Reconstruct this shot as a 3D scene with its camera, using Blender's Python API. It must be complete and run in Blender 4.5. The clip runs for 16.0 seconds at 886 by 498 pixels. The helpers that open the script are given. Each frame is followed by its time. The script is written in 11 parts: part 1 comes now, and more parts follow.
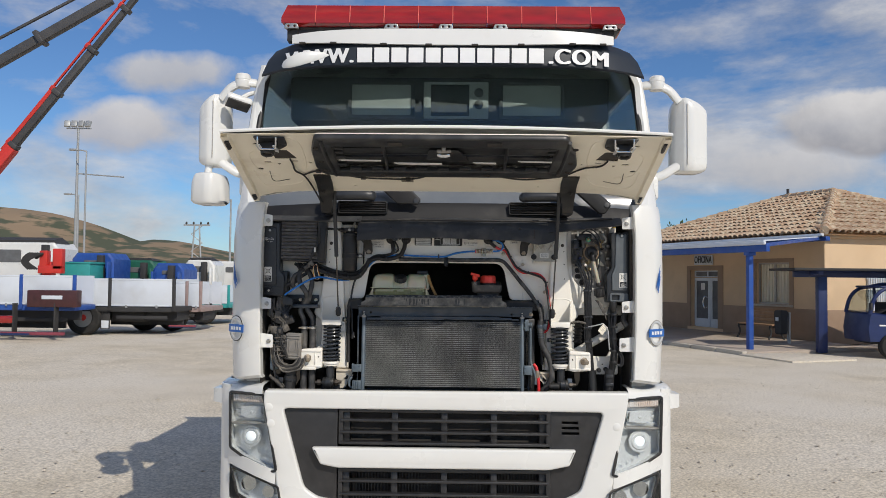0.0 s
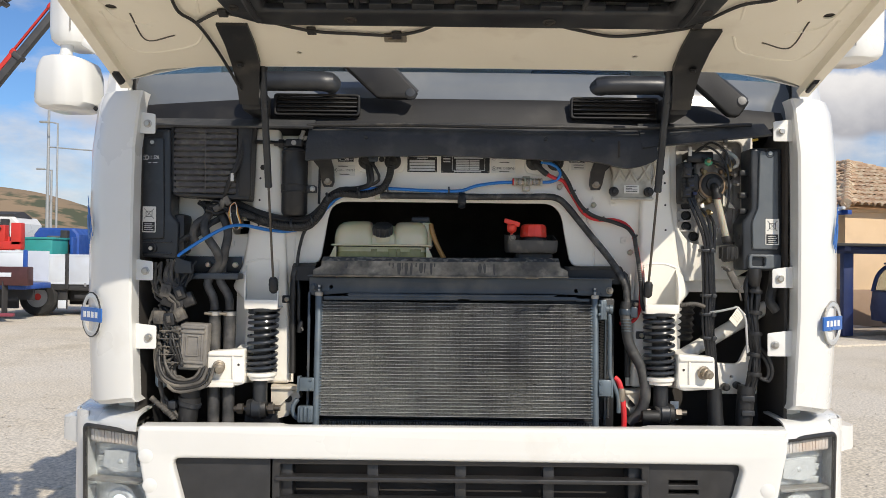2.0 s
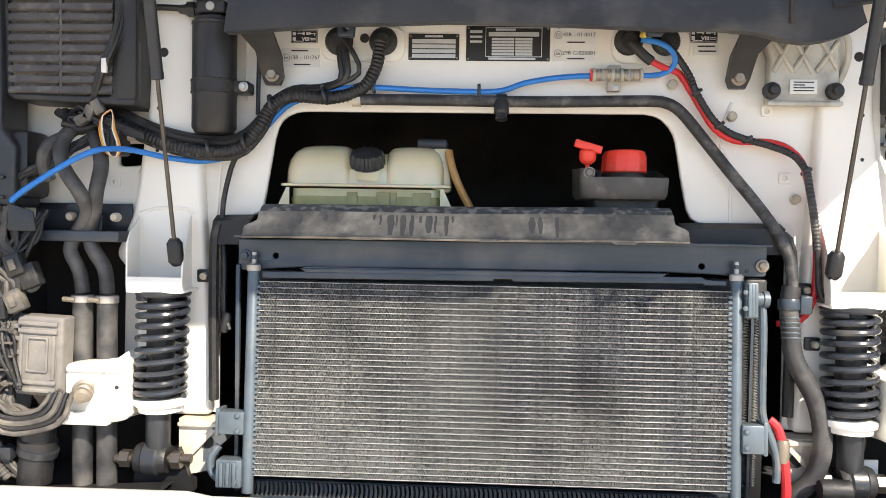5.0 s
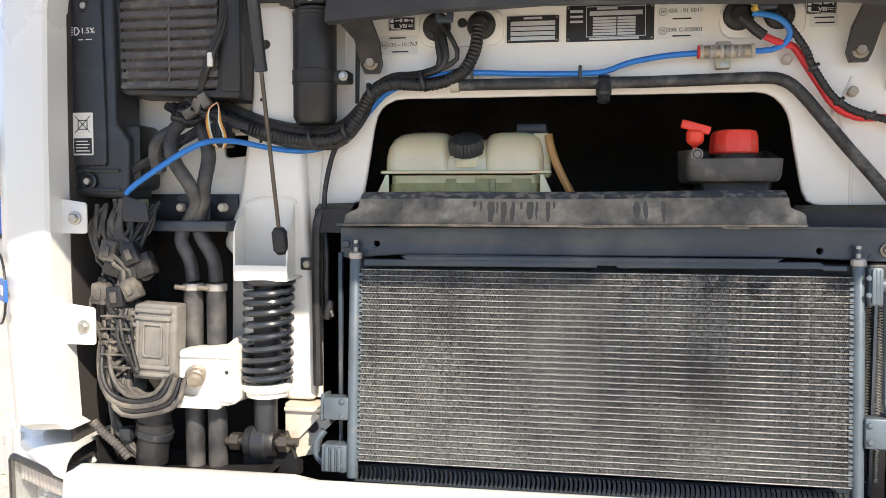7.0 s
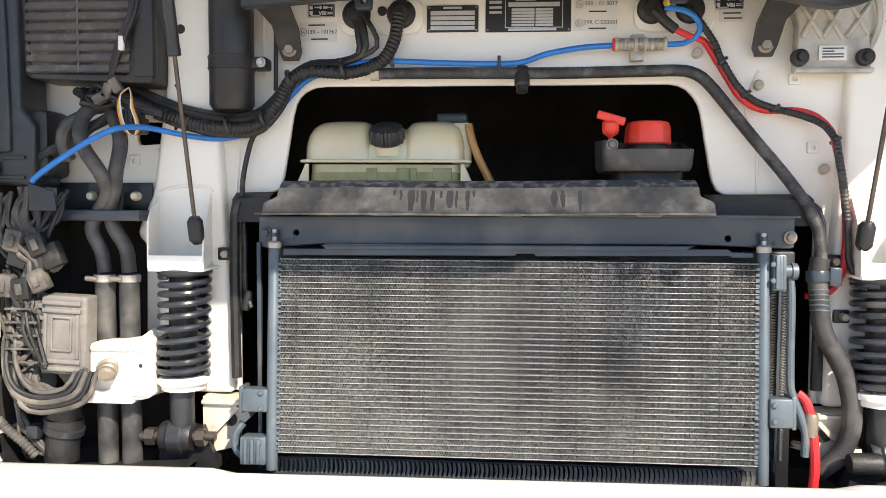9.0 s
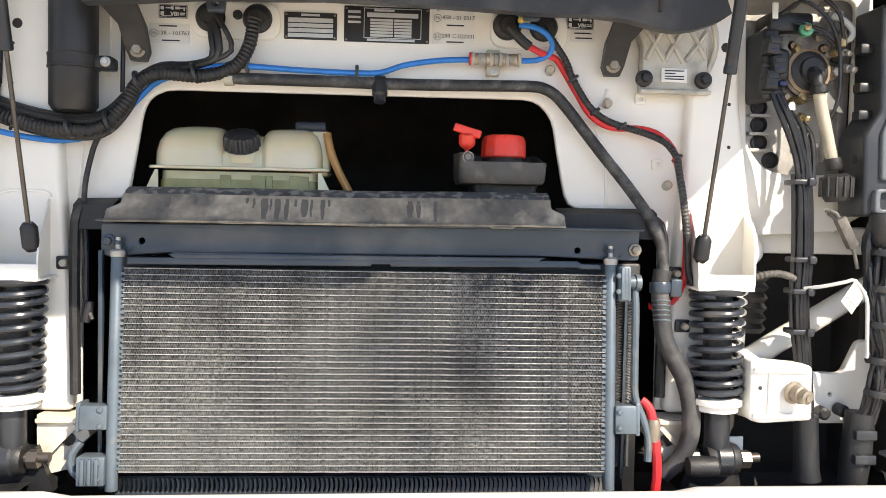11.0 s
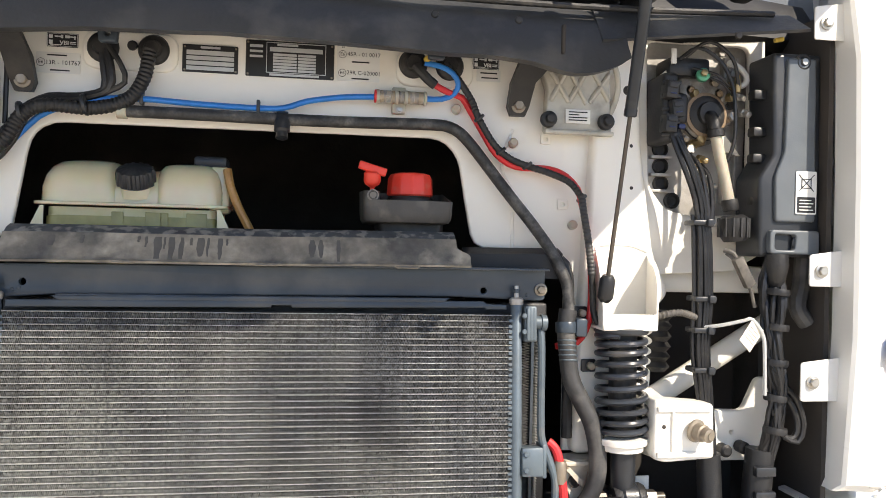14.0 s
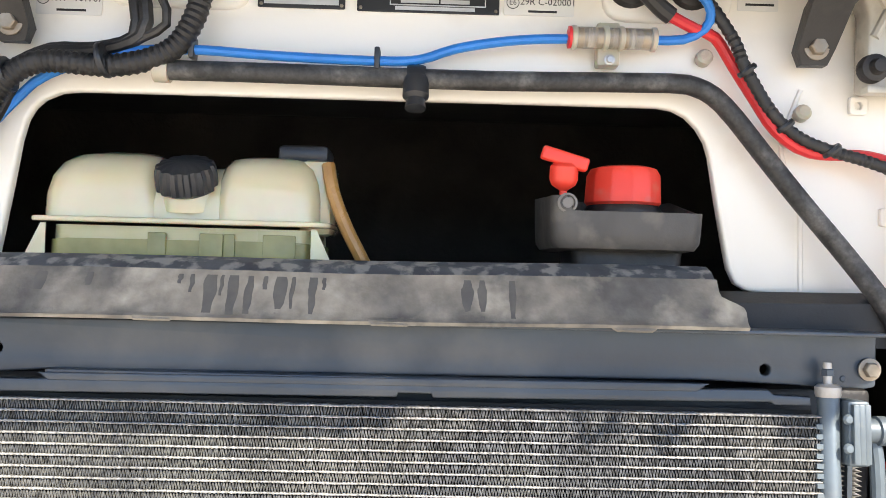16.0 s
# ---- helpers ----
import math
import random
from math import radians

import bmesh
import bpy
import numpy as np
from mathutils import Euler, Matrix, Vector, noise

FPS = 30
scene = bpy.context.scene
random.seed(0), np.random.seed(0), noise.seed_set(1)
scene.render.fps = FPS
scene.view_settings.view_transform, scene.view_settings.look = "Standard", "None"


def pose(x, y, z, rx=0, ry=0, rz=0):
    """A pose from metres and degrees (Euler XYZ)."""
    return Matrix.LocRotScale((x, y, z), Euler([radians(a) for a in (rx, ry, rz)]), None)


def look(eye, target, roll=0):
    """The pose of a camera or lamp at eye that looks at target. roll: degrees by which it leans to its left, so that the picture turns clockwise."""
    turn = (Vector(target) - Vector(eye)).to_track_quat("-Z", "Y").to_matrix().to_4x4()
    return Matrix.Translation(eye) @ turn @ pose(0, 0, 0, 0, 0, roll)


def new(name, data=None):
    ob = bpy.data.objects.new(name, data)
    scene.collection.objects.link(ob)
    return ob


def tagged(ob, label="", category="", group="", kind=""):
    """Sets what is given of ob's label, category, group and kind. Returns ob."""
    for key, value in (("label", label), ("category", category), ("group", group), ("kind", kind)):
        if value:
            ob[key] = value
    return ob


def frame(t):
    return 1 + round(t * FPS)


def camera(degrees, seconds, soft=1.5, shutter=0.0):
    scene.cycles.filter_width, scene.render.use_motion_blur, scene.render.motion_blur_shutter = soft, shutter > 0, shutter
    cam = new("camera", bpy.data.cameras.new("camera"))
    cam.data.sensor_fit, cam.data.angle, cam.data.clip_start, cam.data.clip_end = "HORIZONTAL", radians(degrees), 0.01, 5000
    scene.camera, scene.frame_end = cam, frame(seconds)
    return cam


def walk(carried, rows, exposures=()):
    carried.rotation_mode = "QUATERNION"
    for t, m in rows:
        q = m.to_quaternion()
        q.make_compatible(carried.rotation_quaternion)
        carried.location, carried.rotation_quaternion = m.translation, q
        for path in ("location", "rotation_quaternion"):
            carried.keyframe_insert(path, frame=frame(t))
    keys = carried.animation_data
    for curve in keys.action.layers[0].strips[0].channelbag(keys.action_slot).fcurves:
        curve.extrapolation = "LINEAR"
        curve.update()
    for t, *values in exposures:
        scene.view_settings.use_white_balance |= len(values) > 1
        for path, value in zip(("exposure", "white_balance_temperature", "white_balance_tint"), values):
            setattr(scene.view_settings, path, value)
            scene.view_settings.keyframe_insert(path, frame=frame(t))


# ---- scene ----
cam = camera(58.2, 16.0, soft=0.7)
PATH = [
    (0, (0.055, 0.195, 1.716), (0.021, 2.193, 1.79), 0.6),
    (0.5, (0.027, 0.644, 1.708), (0.003, 2.642, 1.801), 0.7),
    (1, (0.032, 1.124, 1.674), (0.011, 3.121, 1.767), 0.8),
    (1.5, (-0.02, 1.604, 1.647), (-0.038, 3.603, 1.708), 0.8),
    (2, (-0.063, 2.054, 1.62), (-0.061, 4.054, 1.644), 0.7),
    (2.5, (-0.059, 2.443, 1.594), (-0.039, 4.443, 1.603), 0.8),
    (3, (-0.089, 2.739, 1.586), (-0.031, 4.738, 1.559), 0.8),
    (3.2, (-0.078, 2.824, 1.580), (-0.021, 4.823, 1.555), 0.85),
    (5.3, (-0.025, 3.128, 1.606), (-0.173, 5.12, 1.516), 0.9),
    (5.5, (-0.024, 3.135, 1.612), (-0.2, 5.125, 1.512), 0.8),
    (6, (-0.034, 3.139, 1.608), (-0.269, 5.123, 1.509), 0.6),
    (6.5, (-0.052, 3.132, 1.602), (-0.332, 5.11, 1.504), 0.5),
    (7, (-0.052, 3.128, 1.601), (-0.375, 5.098, 1.487), 0.2),
    (7.5, (-0.054, 3.124, 1.597), (-0.358, 5.096, 1.467), 0.1),
    (8, (-0.044, 3.127, 1.592), (-0.311, 5.105, 1.46), 0.1),
    (8.5, (-0.033, 3.128, 1.59), (-0.256, 5.112, 1.462), 0.2),
    (9, (-0.033, 3.13, 1.588), (-0.184, 5.12, 1.465), 0.3),
    (9.5, (-0.018, 3.13, 1.579), (-0.1, 5.125, 1.468), 0.5),
    (9.7, (-0.011, 3.128, 1.575), (-0.062, 5.125, 1.47), 0.6),
    (11.8, (0.03, 3.145, 1.583), (0.258, 5.131, 1.516), 1.5),
    (12, (0.03, 3.143, 1.583), (0.281, 5.126, 1.521), 1.6),
    (12.5, (0.04, 3.143, 1.588), (0.339, 5.119, 1.531), 1.9),
    (13, (0.052, 3.146, 1.595), (0.39, 5.117, 1.545), 1.8),
    (13.5, (0.058, 3.151, 1.592), (0.42, 5.118, 1.57), 1.6),
    (14, (0.057, 3.164, 1.592), (0.379, 5.139, 1.597), 1.3),
    (14.5, (0.062, 3.214, 1.591), (0.311, 5.198, 1.632), 1.3),
    (15, (0.047, 3.292, 1.597), (0.223, 5.284, 1.66), 1.3),
    (15.5, (0.019, 3.488, 1.597), (0.128, 5.483, 1.665), 1.4),
    (16, (0.016, 3.755, 1.618), (0.052, 5.754, 1.664), 1.5),
]
walk(cam, [(t, look(eye, target, roll)) for t, eye, target, roll in PATH],
     [(0, -0.17, 6800, 10), (0.5, -0.12, 6800, 10), (1, 0.05, 6900, 10), (1.5, 0.17, 7000, 10), (2, 0.22, 7000, 10), (2.5, 0.24, 7100, 10), (3, 0.6, 7200, 11), (3.2, 0.75, 7200, 11), (5.3, 1.38, 7250, 12), (5.5, 1.4, 7250, 12), (6, 1.34, 7250, 12),
      (6.5, 1.2, 7250, 12), (7, 1.1, 7250, 12), (8, 1.07, 7250, 12), (9, 1.22, 7250, 12), (9.7, 1.2, 7250, 12), (12, 1.35, 7250, 12), (12.5, 1.2, 7250, 12), (13, 1.02, 7250, 12), (13.5, 0.98, 7250, 12), (14, 1.0, 7250, 12), (14.5, 1.45, 7300, 11), (15, 1.5, 7300, 11), (15.5, 1.54, 7250, 12), (16, 1.8, 7250, 12)])

# ---- world and sun ----
SUN_DIR = Vector((0.66, -1.0, 0.972)).normalized()
world = bpy.data.worlds.new("world")
scene.world = world
world.use_nodes = True
wt = world.node_tree
wt.nodes.clear()


def wnode(kind, **kw):
    n = wt.nodes.new(kind)
    for k, v in kw.items():
        n.inputs[k].default_value = v
    return n


sky = wt.nodes.new("ShaderNodeTexSky")
sky.sky_type = "NISHITA"
sky.sun_disc = False
sky.sun_elevation = math.asin(SUN_DIR.z)
sky.sun_rotation = math.atan2(SUN_DIR.x, SUN_DIR.y)
sky.air_density, sky.dust_density, sky.ozone_density = 1.0, 0.1, 5.0
wco = wt.nodes.new("ShaderNodeTexCoord")
wmap = wt.nodes.new("ShaderNodeMapping")
wmap.inputs["Scale"].default_value = (-1.0, 1.0, 2.6)
wmap.inputs["Location"].default_value = (0.35, 0.1, 0.12)
cl1 = wnode("ShaderNodeTexNoise", Scale=3.1, Detail=9.0, Roughness=0.62, Distortion=0.25)
cl2 = wnode("ShaderNodeTexNoise", Scale=9.0, Detail=6.0, Roughness=0.6)
wmix = wt.nodes.new("ShaderNodeMath")
wmix.operation = "MULTIPLY_ADD"
wmix.inputs[1].default_value = 0.28
wramp = wt.nodes.new("ShaderNodeValToRGB")
wramp.color_ramp.elements[0].position, wramp.color_ramp.elements[1].position = 0.56, 0.80
wramp.color_ramp.elements[0].color, wramp.color_ramp.elements[1].color = (0.0, 0.0, 0.0, 1), (0.85, 0.85, 0.85, 1)
wcol = wt.nodes.new("ShaderNodeValToRGB")
wcol.color_ramp.elements[0].position, wcol.color_ramp.elements[1].position = 0.30, 0.72
wcol.color_ramp.elements[0].color, wcol.color_ramp.elements[1].color = (3.7, 4.0, 4.7, 1), (7.4, 7.5, 7.8, 1)
wmixc = wt.nodes.new("ShaderNodeMixRGB")
wbg = wt.nodes.new("ShaderNodeBackground")
wbg.inputs["Strength"].default_value = 0.10
wout = wt.nodes.new("ShaderNodeOutputWorld")
L = wt.links.new
L(wco.outputs["Generated"], wmap.inputs["Vector"])
L(wmap.outputs["Vector"], cl1.inputs["Vector"])
L(wmap.outputs["Vector"], cl2.inputs["Vector"])
L(cl2.outputs["Fac"], wmix.inputs[0])
L(cl1.outputs["Fac"], wmix.inputs[2])
L(wmix.outputs[0], wramp.inputs["Fac"])
L(cl2.outputs["Fac"], wcol.inputs["Fac"])
wtint = wt.nodes.new("ShaderNodeMixRGB")
wtint.blend_type = "MULTIPLY"
wtint.inputs["Fac"].default_value = 1.0
wtint.inputs["Color2"].default_value = (0.66, 0.87, 1.10, 1)
L(sky.outputs["Color"], wtint.inputs["Color1"])
L(wtint.outputs["Color"], wmixc.inputs["Color1"])
L(wcol.outputs["Color"], wmixc.inputs["Color2"])
L(wramp.outputs["Color"], wmixc.inputs["Fac"])


def wmath(op, *args, clamp=False):
    n = wt.nodes.new("ShaderNodeMath")
    n.operation, n.use_clamp = op, clamp
    for k, v in enumerate(args):
        if hasattr(v, "is_linked"):
            L(v, n.inputs[k])
        else:
            n.inputs[k].default_value = v
    return n.outputs[0]


# heaped clouds low over the yard: lumpy tops, flatter grey undersides
wsep = wt.nodes.new("ShaderNodeSeparateXYZ")
L(wco.outputs["Generated"], wsep.inputs[0])
ahead = wmath("MAXIMUM", wsep.outputs["Y"], 0.05)
cu, cv = wmath("DIVIDE", wsep.outputs["X"], ahead), wmath("DIVIDE", wsep.outputs["Z"], ahead)
puff, wisp = wnode("ShaderNodeTexNoise", Scale=14.0, Detail=9.0, Roughness=0.58), wnode("ShaderNodeTexNoise", Scale=5.0, Detail=6.0, Roughness=0.6)
L(wco.outputs["Generated"], puff.inputs["Vector"])
L(wco.outputs["Generated"], wisp.inputs["Vector"])
lump = wmath("MULTIPLY_ADD", puff.outputs["Fac"], 2.3, -1.15)
lump = wmath("ADD", lump, wmath("MULTIPLY_ADD", wisp.outputs["Fac"], 1.4, -0.7))
front = wmath("GREATER_THAN", wsep.outputs["Y"], 0.2)
layer = wmixc.outputs["Color"]
for u0, v0, hw, hh, soft_, top_, under_ in ((-0.368, 0.262, 0.080, 0.028, 0.9, (6.6, 6.7, 7.1), (4.6, 4.8, 5.4)), (-0.440, 0.190, 0.088, 0.034, 0.8, (7.0, 7.0, 7.3), (4.8, 4.9, 5.5)), (0.400, 0.148, 0.125, 0.036, 1.3, (6.8, 6.9, 7.3), (4.6, 4.8, 5.4)),
                                            (0.520, 0.203, 0.125, 0.038, 0.6, (7.6, 7.6, 7.8), (3.3, 3.4, 3.9)), (-0.75, 0.21, 0.16, 0.045, 0.8, (6.8, 6.8, 7.2), (4.2, 4.4, 5.0)), (0.95, 0.25, 0.2, 0.06, 0.8, (7.0, 7.0, 7.3), (4.0, 4.1, 4.7))):
    du, dv = wmath("DIVIDE", wmath("SUBTRACT", cu, u0), hw), wmath("DIVIDE", wmath("SUBTRACT", cv, v0), hh)
    r2_ = wmath("ADD", wmath("MULTIPLY", du, du), wmath("MULTIPLY", dv, dv))
    body = wmath("ADD", wmath("SUBTRACT", 1.25, r2_), lump)
    cover_ = wmath("MULTIPLY", wmath("DIVIDE", body, soft_, clamp=True), front)
    cover_ = wmath("MULTIPLY", cover_, 0.9)
    tone = wt.nodes.new("ShaderNodeMixRGB")
    tone.inputs["Color1"].default_value, tone.inputs["Color2"].default_value = (*under_, 1), (*top_, 1)
    L(wmath("MULTIPLY_ADD", wmath("ADD", dv, wmath("MULTIPLY", lump, 0.9)), 0.55, 0.45, clamp=True), tone.inputs["Fac"])
    over = wt.nodes.new("ShaderNodeMixRGB")
    L(cover_, over.inputs["Fac"])
    L(layer, over.inputs["Color1"])
    L(tone.outputs["Color"], over.inputs["Color2"])
    layer = over.outputs["Color"]
L(layer, wbg.inputs["Color"])
L(wbg.outputs["Background"], wout.inputs["Surface"])

sun = new("sun", bpy.data.lights.new("sun", "SUN"))
sun.data.energy, sun.data.angle, sun.data.color = 3.3, radians(0.5), (1.0, 0.95, 0.87)
sun.matrix_world = look(SUN_DIR * 50, (0, 0, 0))


# ---- materials ----
def mat(name, c, c2=None, rough=0.5, metal=0.0, scale=6.0, lo=0.35, hi=0.7, grain=0.0, gscale=180.0, bump=0.0, coat=0.0,
        dirt=None, dscale=2.0, dlo=0.5, dhi=0.75, transmission=0.0, rvar=0.1, stretch=(1, 1, 1), emit=0.0, sss=0.0, random_tint=0.0):
    """A Principled surface: two tones of a base colour at one scale, dust of another shape at a larger one, grain and relief."""
    m = bpy.data.materials.new(name)
    m.use_nodes = True
    t = m.node_tree
    b = t.nodes["Principled BSDF"]
    co = t.nodes.new("ShaderNodeTexCoord")
    mp = t.nodes.new("ShaderNodeMapping")
    mp.inputs["Scale"].default_value = stretch
    t.links.new(co.outputs["Object"], mp.inputs["Vector"])

    def noise_of(sc, detail=5.0):
        n = t.nodes.new("ShaderNodeTexNoise")
        n.inputs["Scale"].default_value, n.inputs["Detail"].default_value = sc, detail
        t.links.new(mp.outputs["Vector"], n.inputs["Vector"])
        return n

    def ramp_of(n, a, z, ca, cz):
        r = t.nodes.new("ShaderNodeValToRGB")
        r.color_ramp.elements[0].position, r.color_ramp.elements[1].position = a, z
        r.color_ramp.elements[0].color, r.color_ramp.elements[1].color = (*ca, 1), (*cz, 1)
        t.links.new(n.outputs["Fac"], r.inputs["Fac"])
        return r

    if c2 is None:
        c2 = tuple(min(1, v * 0.86) for v in c)
    n1 = noise_of(scale)
    col = ramp_of(n1, lo, hi, c, c2).outputs["Color"]
    if dirt is not None:
        n2 = noise_of(dscale, 8.0)
        f = ramp_of(n2, dlo, dhi, (0, 0, 0), (1, 1, 1))
        mx = t.nodes.new("ShaderNodeMixRGB")
        mx.inputs["Color2"].default_value = (*dirt, 1)
        t.links.new(f.outputs["Color"], mx.inputs["Fac"])
        t.links.new(col, mx.inputs["Color1"])
        col = mx.outputs["Color"]
    if grain:
        n4 = noise_of(gscale, 3.0)
        g4 = ramp_of(n4, 0.32, 0.68, (1 - grain,) * 3, (1 + grain * 0.6,) * 3)
        mg = t.nodes.new("ShaderNodeMixRGB")
        mg.blend_type = "MULTIPLY"
        mg.inputs["Fac"].default_value = 1.0
        t.links.new(col, mg.inputs["Color1"])
        t.links.new(g4.outputs["Color"], mg.inputs["Color2"])
        col = mg.outputs["Color"]
    if random_tint:
        oi = t.nodes.new("ShaderNodeObjectInfo")
        mr = t.nodes.new("ShaderNodeMapRange")
        mr.inputs["To Min"].default_value, mr.inputs["To Max"].default_value = 1 - random_tint, 1 + random_tint
        t.links.new(oi.outputs["Random"], mr.inputs["Value"])
        vm = t.nodes.new("ShaderNodeVectorMath")
        vm.operation = "SCALE"
        t.links.new(col, vm.inputs[0])
        t.links.new(mr.outputs["Result"], vm.inputs["Scale"])
        col = vm.outputs["Vector"]
    t.links.new(col, b.inputs["Base Color"])
    rr = ramp_of(n1, 0.3, 0.7, (rough - rvar * 0.5,) * 3, (min(1, rough + rvar),) * 3)
    t.links.new(rr.outputs["Color"], b.inputs["Roughness"])
    b.inputs["Metallic"].default_value = metal
    b.inputs["Coat Weight"].default_value = coat
    b.inputs["Coat Roughness"].default_value = 0.08
    b.inputs["Transmission Weight"].default_value = transmission
    if sss:
        b.inputs["Subsurface Weight"].default_value = sss
        b.inputs["Subsurface Scale"].default_value = 0.02
    if emit:
        b.inputs["Emission Color"].default_value = (*c, 1)
        b.inputs["Emission Strength"].default_value = emit
    if bump:
        n3 = noise_of(gscale, 4.0)
        bp = t.nodes.new("ShaderNodeBump")
        bp.inputs["Strength"].default_value, bp.inputs["Distance"].default_value = bump, 0.01
        t.links.new(n3.outputs["Fac"], bp.inputs["Height"])
        t.links.new(bp.outputs["Normal"], b.inputs["Normal"])
    return m


def glass(name, tint, rough=0.02, ior=1.5):
    m = bpy.data.materials.new(name)
    m.use_nodes = True
    t = m.node_tree
    t.nodes.clear()
    tr, gl = t.nodes.new("ShaderNodeBsdfTransparent"), t.nodes.new("ShaderNodeBsdfGlossy")
    fr, mx, out = t.nodes.new("ShaderNodeLayerWeight"), t.nodes.new("ShaderNodeMixShader"), t.nodes.new("ShaderNodeOutputMaterial")
    tr.inputs["Color"].default_value, gl.inputs["Roughness"].default_value = (*tint, 1), rough
    fr.inputs["Blend"].default_value = 0.5
    pw, ad = t.nodes.new("ShaderNodeMath"), t.nodes.new("ShaderNodeMath")
    pw.operation, ad.operation = "POWER", "MULTIPLY_ADD"
    pw.inputs[1].default_value = 4.0
    f0 = ((ior - 1) / (ior + 1)) ** 2
    ad.inputs[1].default_value, ad.inputs[2].default_value = 1 - f0, f0
    t.links.new(fr.outputs["Facing"], pw.inputs[0])
    t.links.new(pw.outputs[0], ad.inputs[0])
    t.links.new(ad.outputs[0], mx.inputs[0])
    t.links.new(tr.outputs[0], mx.inputs[1])
    t.links.new(gl.outputs[0], mx.inputs[2])
    t.links.new(mx.outputs[0], out.inputs[0])
    return m


DUST = (0.30, 0.265, 0.215)
M_CAB = mat("cab_white_paint", (0.80, 0.80, 0.77), (0.76, 0.755, 0.725), rough=0.28, coat=0.5, scale=3, dirt=(0.66, 0.63, 0.57), dscale=4, dlo=0.62, dhi=0.85)
M_BAY = mat("bay_white_paint", (0.89, 0.86, 0.785), (0.86, 0.825, 0.745), rough=0.36, coat=0.2, scale=5, dirt=(0.72, 0.66, 0.56), dscale=7, dlo=0.60, dhi=0.84, bump=0.03, gscale=60)
M_CREAM = mat("cream_primer", (0.90, 0.845, 0.715), (0.87, 0.81, 0.68), rough=0.45, scale=4, dirt=(0.70, 0.62, 0.50), dscale=6, dlo=0.58, dhi=0.82, bump=0.03, gscale=40)
M_BLACK = mat("black_plastic", (0.013, 0.0135, 0.015), (0.022, 0.022, 0.023), rough=0.42, scale=9, dirt=(0.07, 0.063, 0.054), dscale=11, dlo=0.54, dhi=0.8, bump=0.08, gscale=300)
M_SATIN = mat("satin_black_cover", (0.021, 0.023, 0.027), (0.031, 0.034, 0.038), rough=0.32, scale=14, dirt=(0.075, 0.075, 0.074), dscale=16, dlo=0.58, dhi=0.85, bump=0.05, gscale=400)
M_RUBBER = mat("dusty_black_rubber", (0.015, 0.015, 0.016), (0.027, 0.026, 0.025), rough=0.48, scale=30, dirt=(0.10, 0.09, 0.076), dscale=24, dlo=0.58, dhi=0.85, bump=0.12, gscale=220)
M_SEAL = mat("dusty_shield_plastic", (0.285, 0.255, 0.205), (0.100, 0.095, 0.086), rough=0.62, scale=9, lo=0.36, hi=0.60, dirt=(0.37, 0.335, 0.27), dscale=17, dlo=0.52, dhi=0.70, bump=0.2, gscale=70, grain=0.2)
M_STREAK = mat("worn_shield_edge", (0.085, 0.092, 0.10), (0.05, 0.054, 0.06), rough=0.5, scale=30, dirt=(0.27, 0.26, 0.235), dscale=52, dlo=0.50, dhi=0.60, bump=0.1, gscale=90)
M_FLAP = mat("weathered_rubber_flap", (0.033, 0.035, 0.038), (0.050, 0.052, 0.055), rough=0.5, scale=7, dirt=(0.13, 0.123, 0.112), dscale=8, dlo=0.52, dhi=0.78, bump=0.2, gscale=50)
M_GREY = mat("charcoal_grille_plastic", (0.026, 0.026, 0.027), (0.036, 0.035, 0.036), rough=0.36, scale=20, dirt=(0.06, 0.056, 0.053), dscale=9, dlo=0.6, dhi=0.85, bump=0.08, gscale=500)
M_COWL = mat("matt_black_cowl", (0.007, 0.007, 0.008), (0.010, 0.010, 0.011), rough=0.55, scale=9, dirt=(0.028, 0.026, 0.024), dscale=8, dlo=0.56, dhi=0.8, bump=0.05, gscale=300)
M_STEEL = mat("blue_grey_painted_steel", (0.045, 0.061, 0.080), (0.032, 0.042, 0.054), rough=0.33, scale=6, dirt=(0.105, 0.108, 0.108), dscale=8, dlo=0.52, dhi=0.82, bump=0.05, gscale=80)
M_MANIF = mat("blue_grey_aluminium", (0.13, 0.165, 0.19), (0.095, 0.12, 0.14), rough=0.42, metal=0.3, scale=20, dirt=(0.24, 0.23, 0.205), dscale=18, dlo=0.56, dhi=0.8)
M_TUBE = mat("dusty_cooler_tube", (0.44, 0.45, 0.455), (0.17, 0.178, 0.19), rough=0.5, metal=0.3, scale=9, lo=0.38, hi=0.62, dirt=(0.44, 0.43, 0.385), dscale=3.2, dlo=0.48, dhi=0.70, grain=0.75, gscale=230)
M_FIN = mat("dusty_cooler_fin", (0.078, 0.084, 0.092), (0.026, 0.028, 0.033), rough=0.6, metal=0.2, scale=4, lo=0.40, hi=0.6, dirt=(0.155, 0.155, 0.145), dscale=5.0, dlo=0.48, dhi=0.70, grain=0.8, gscale=160)


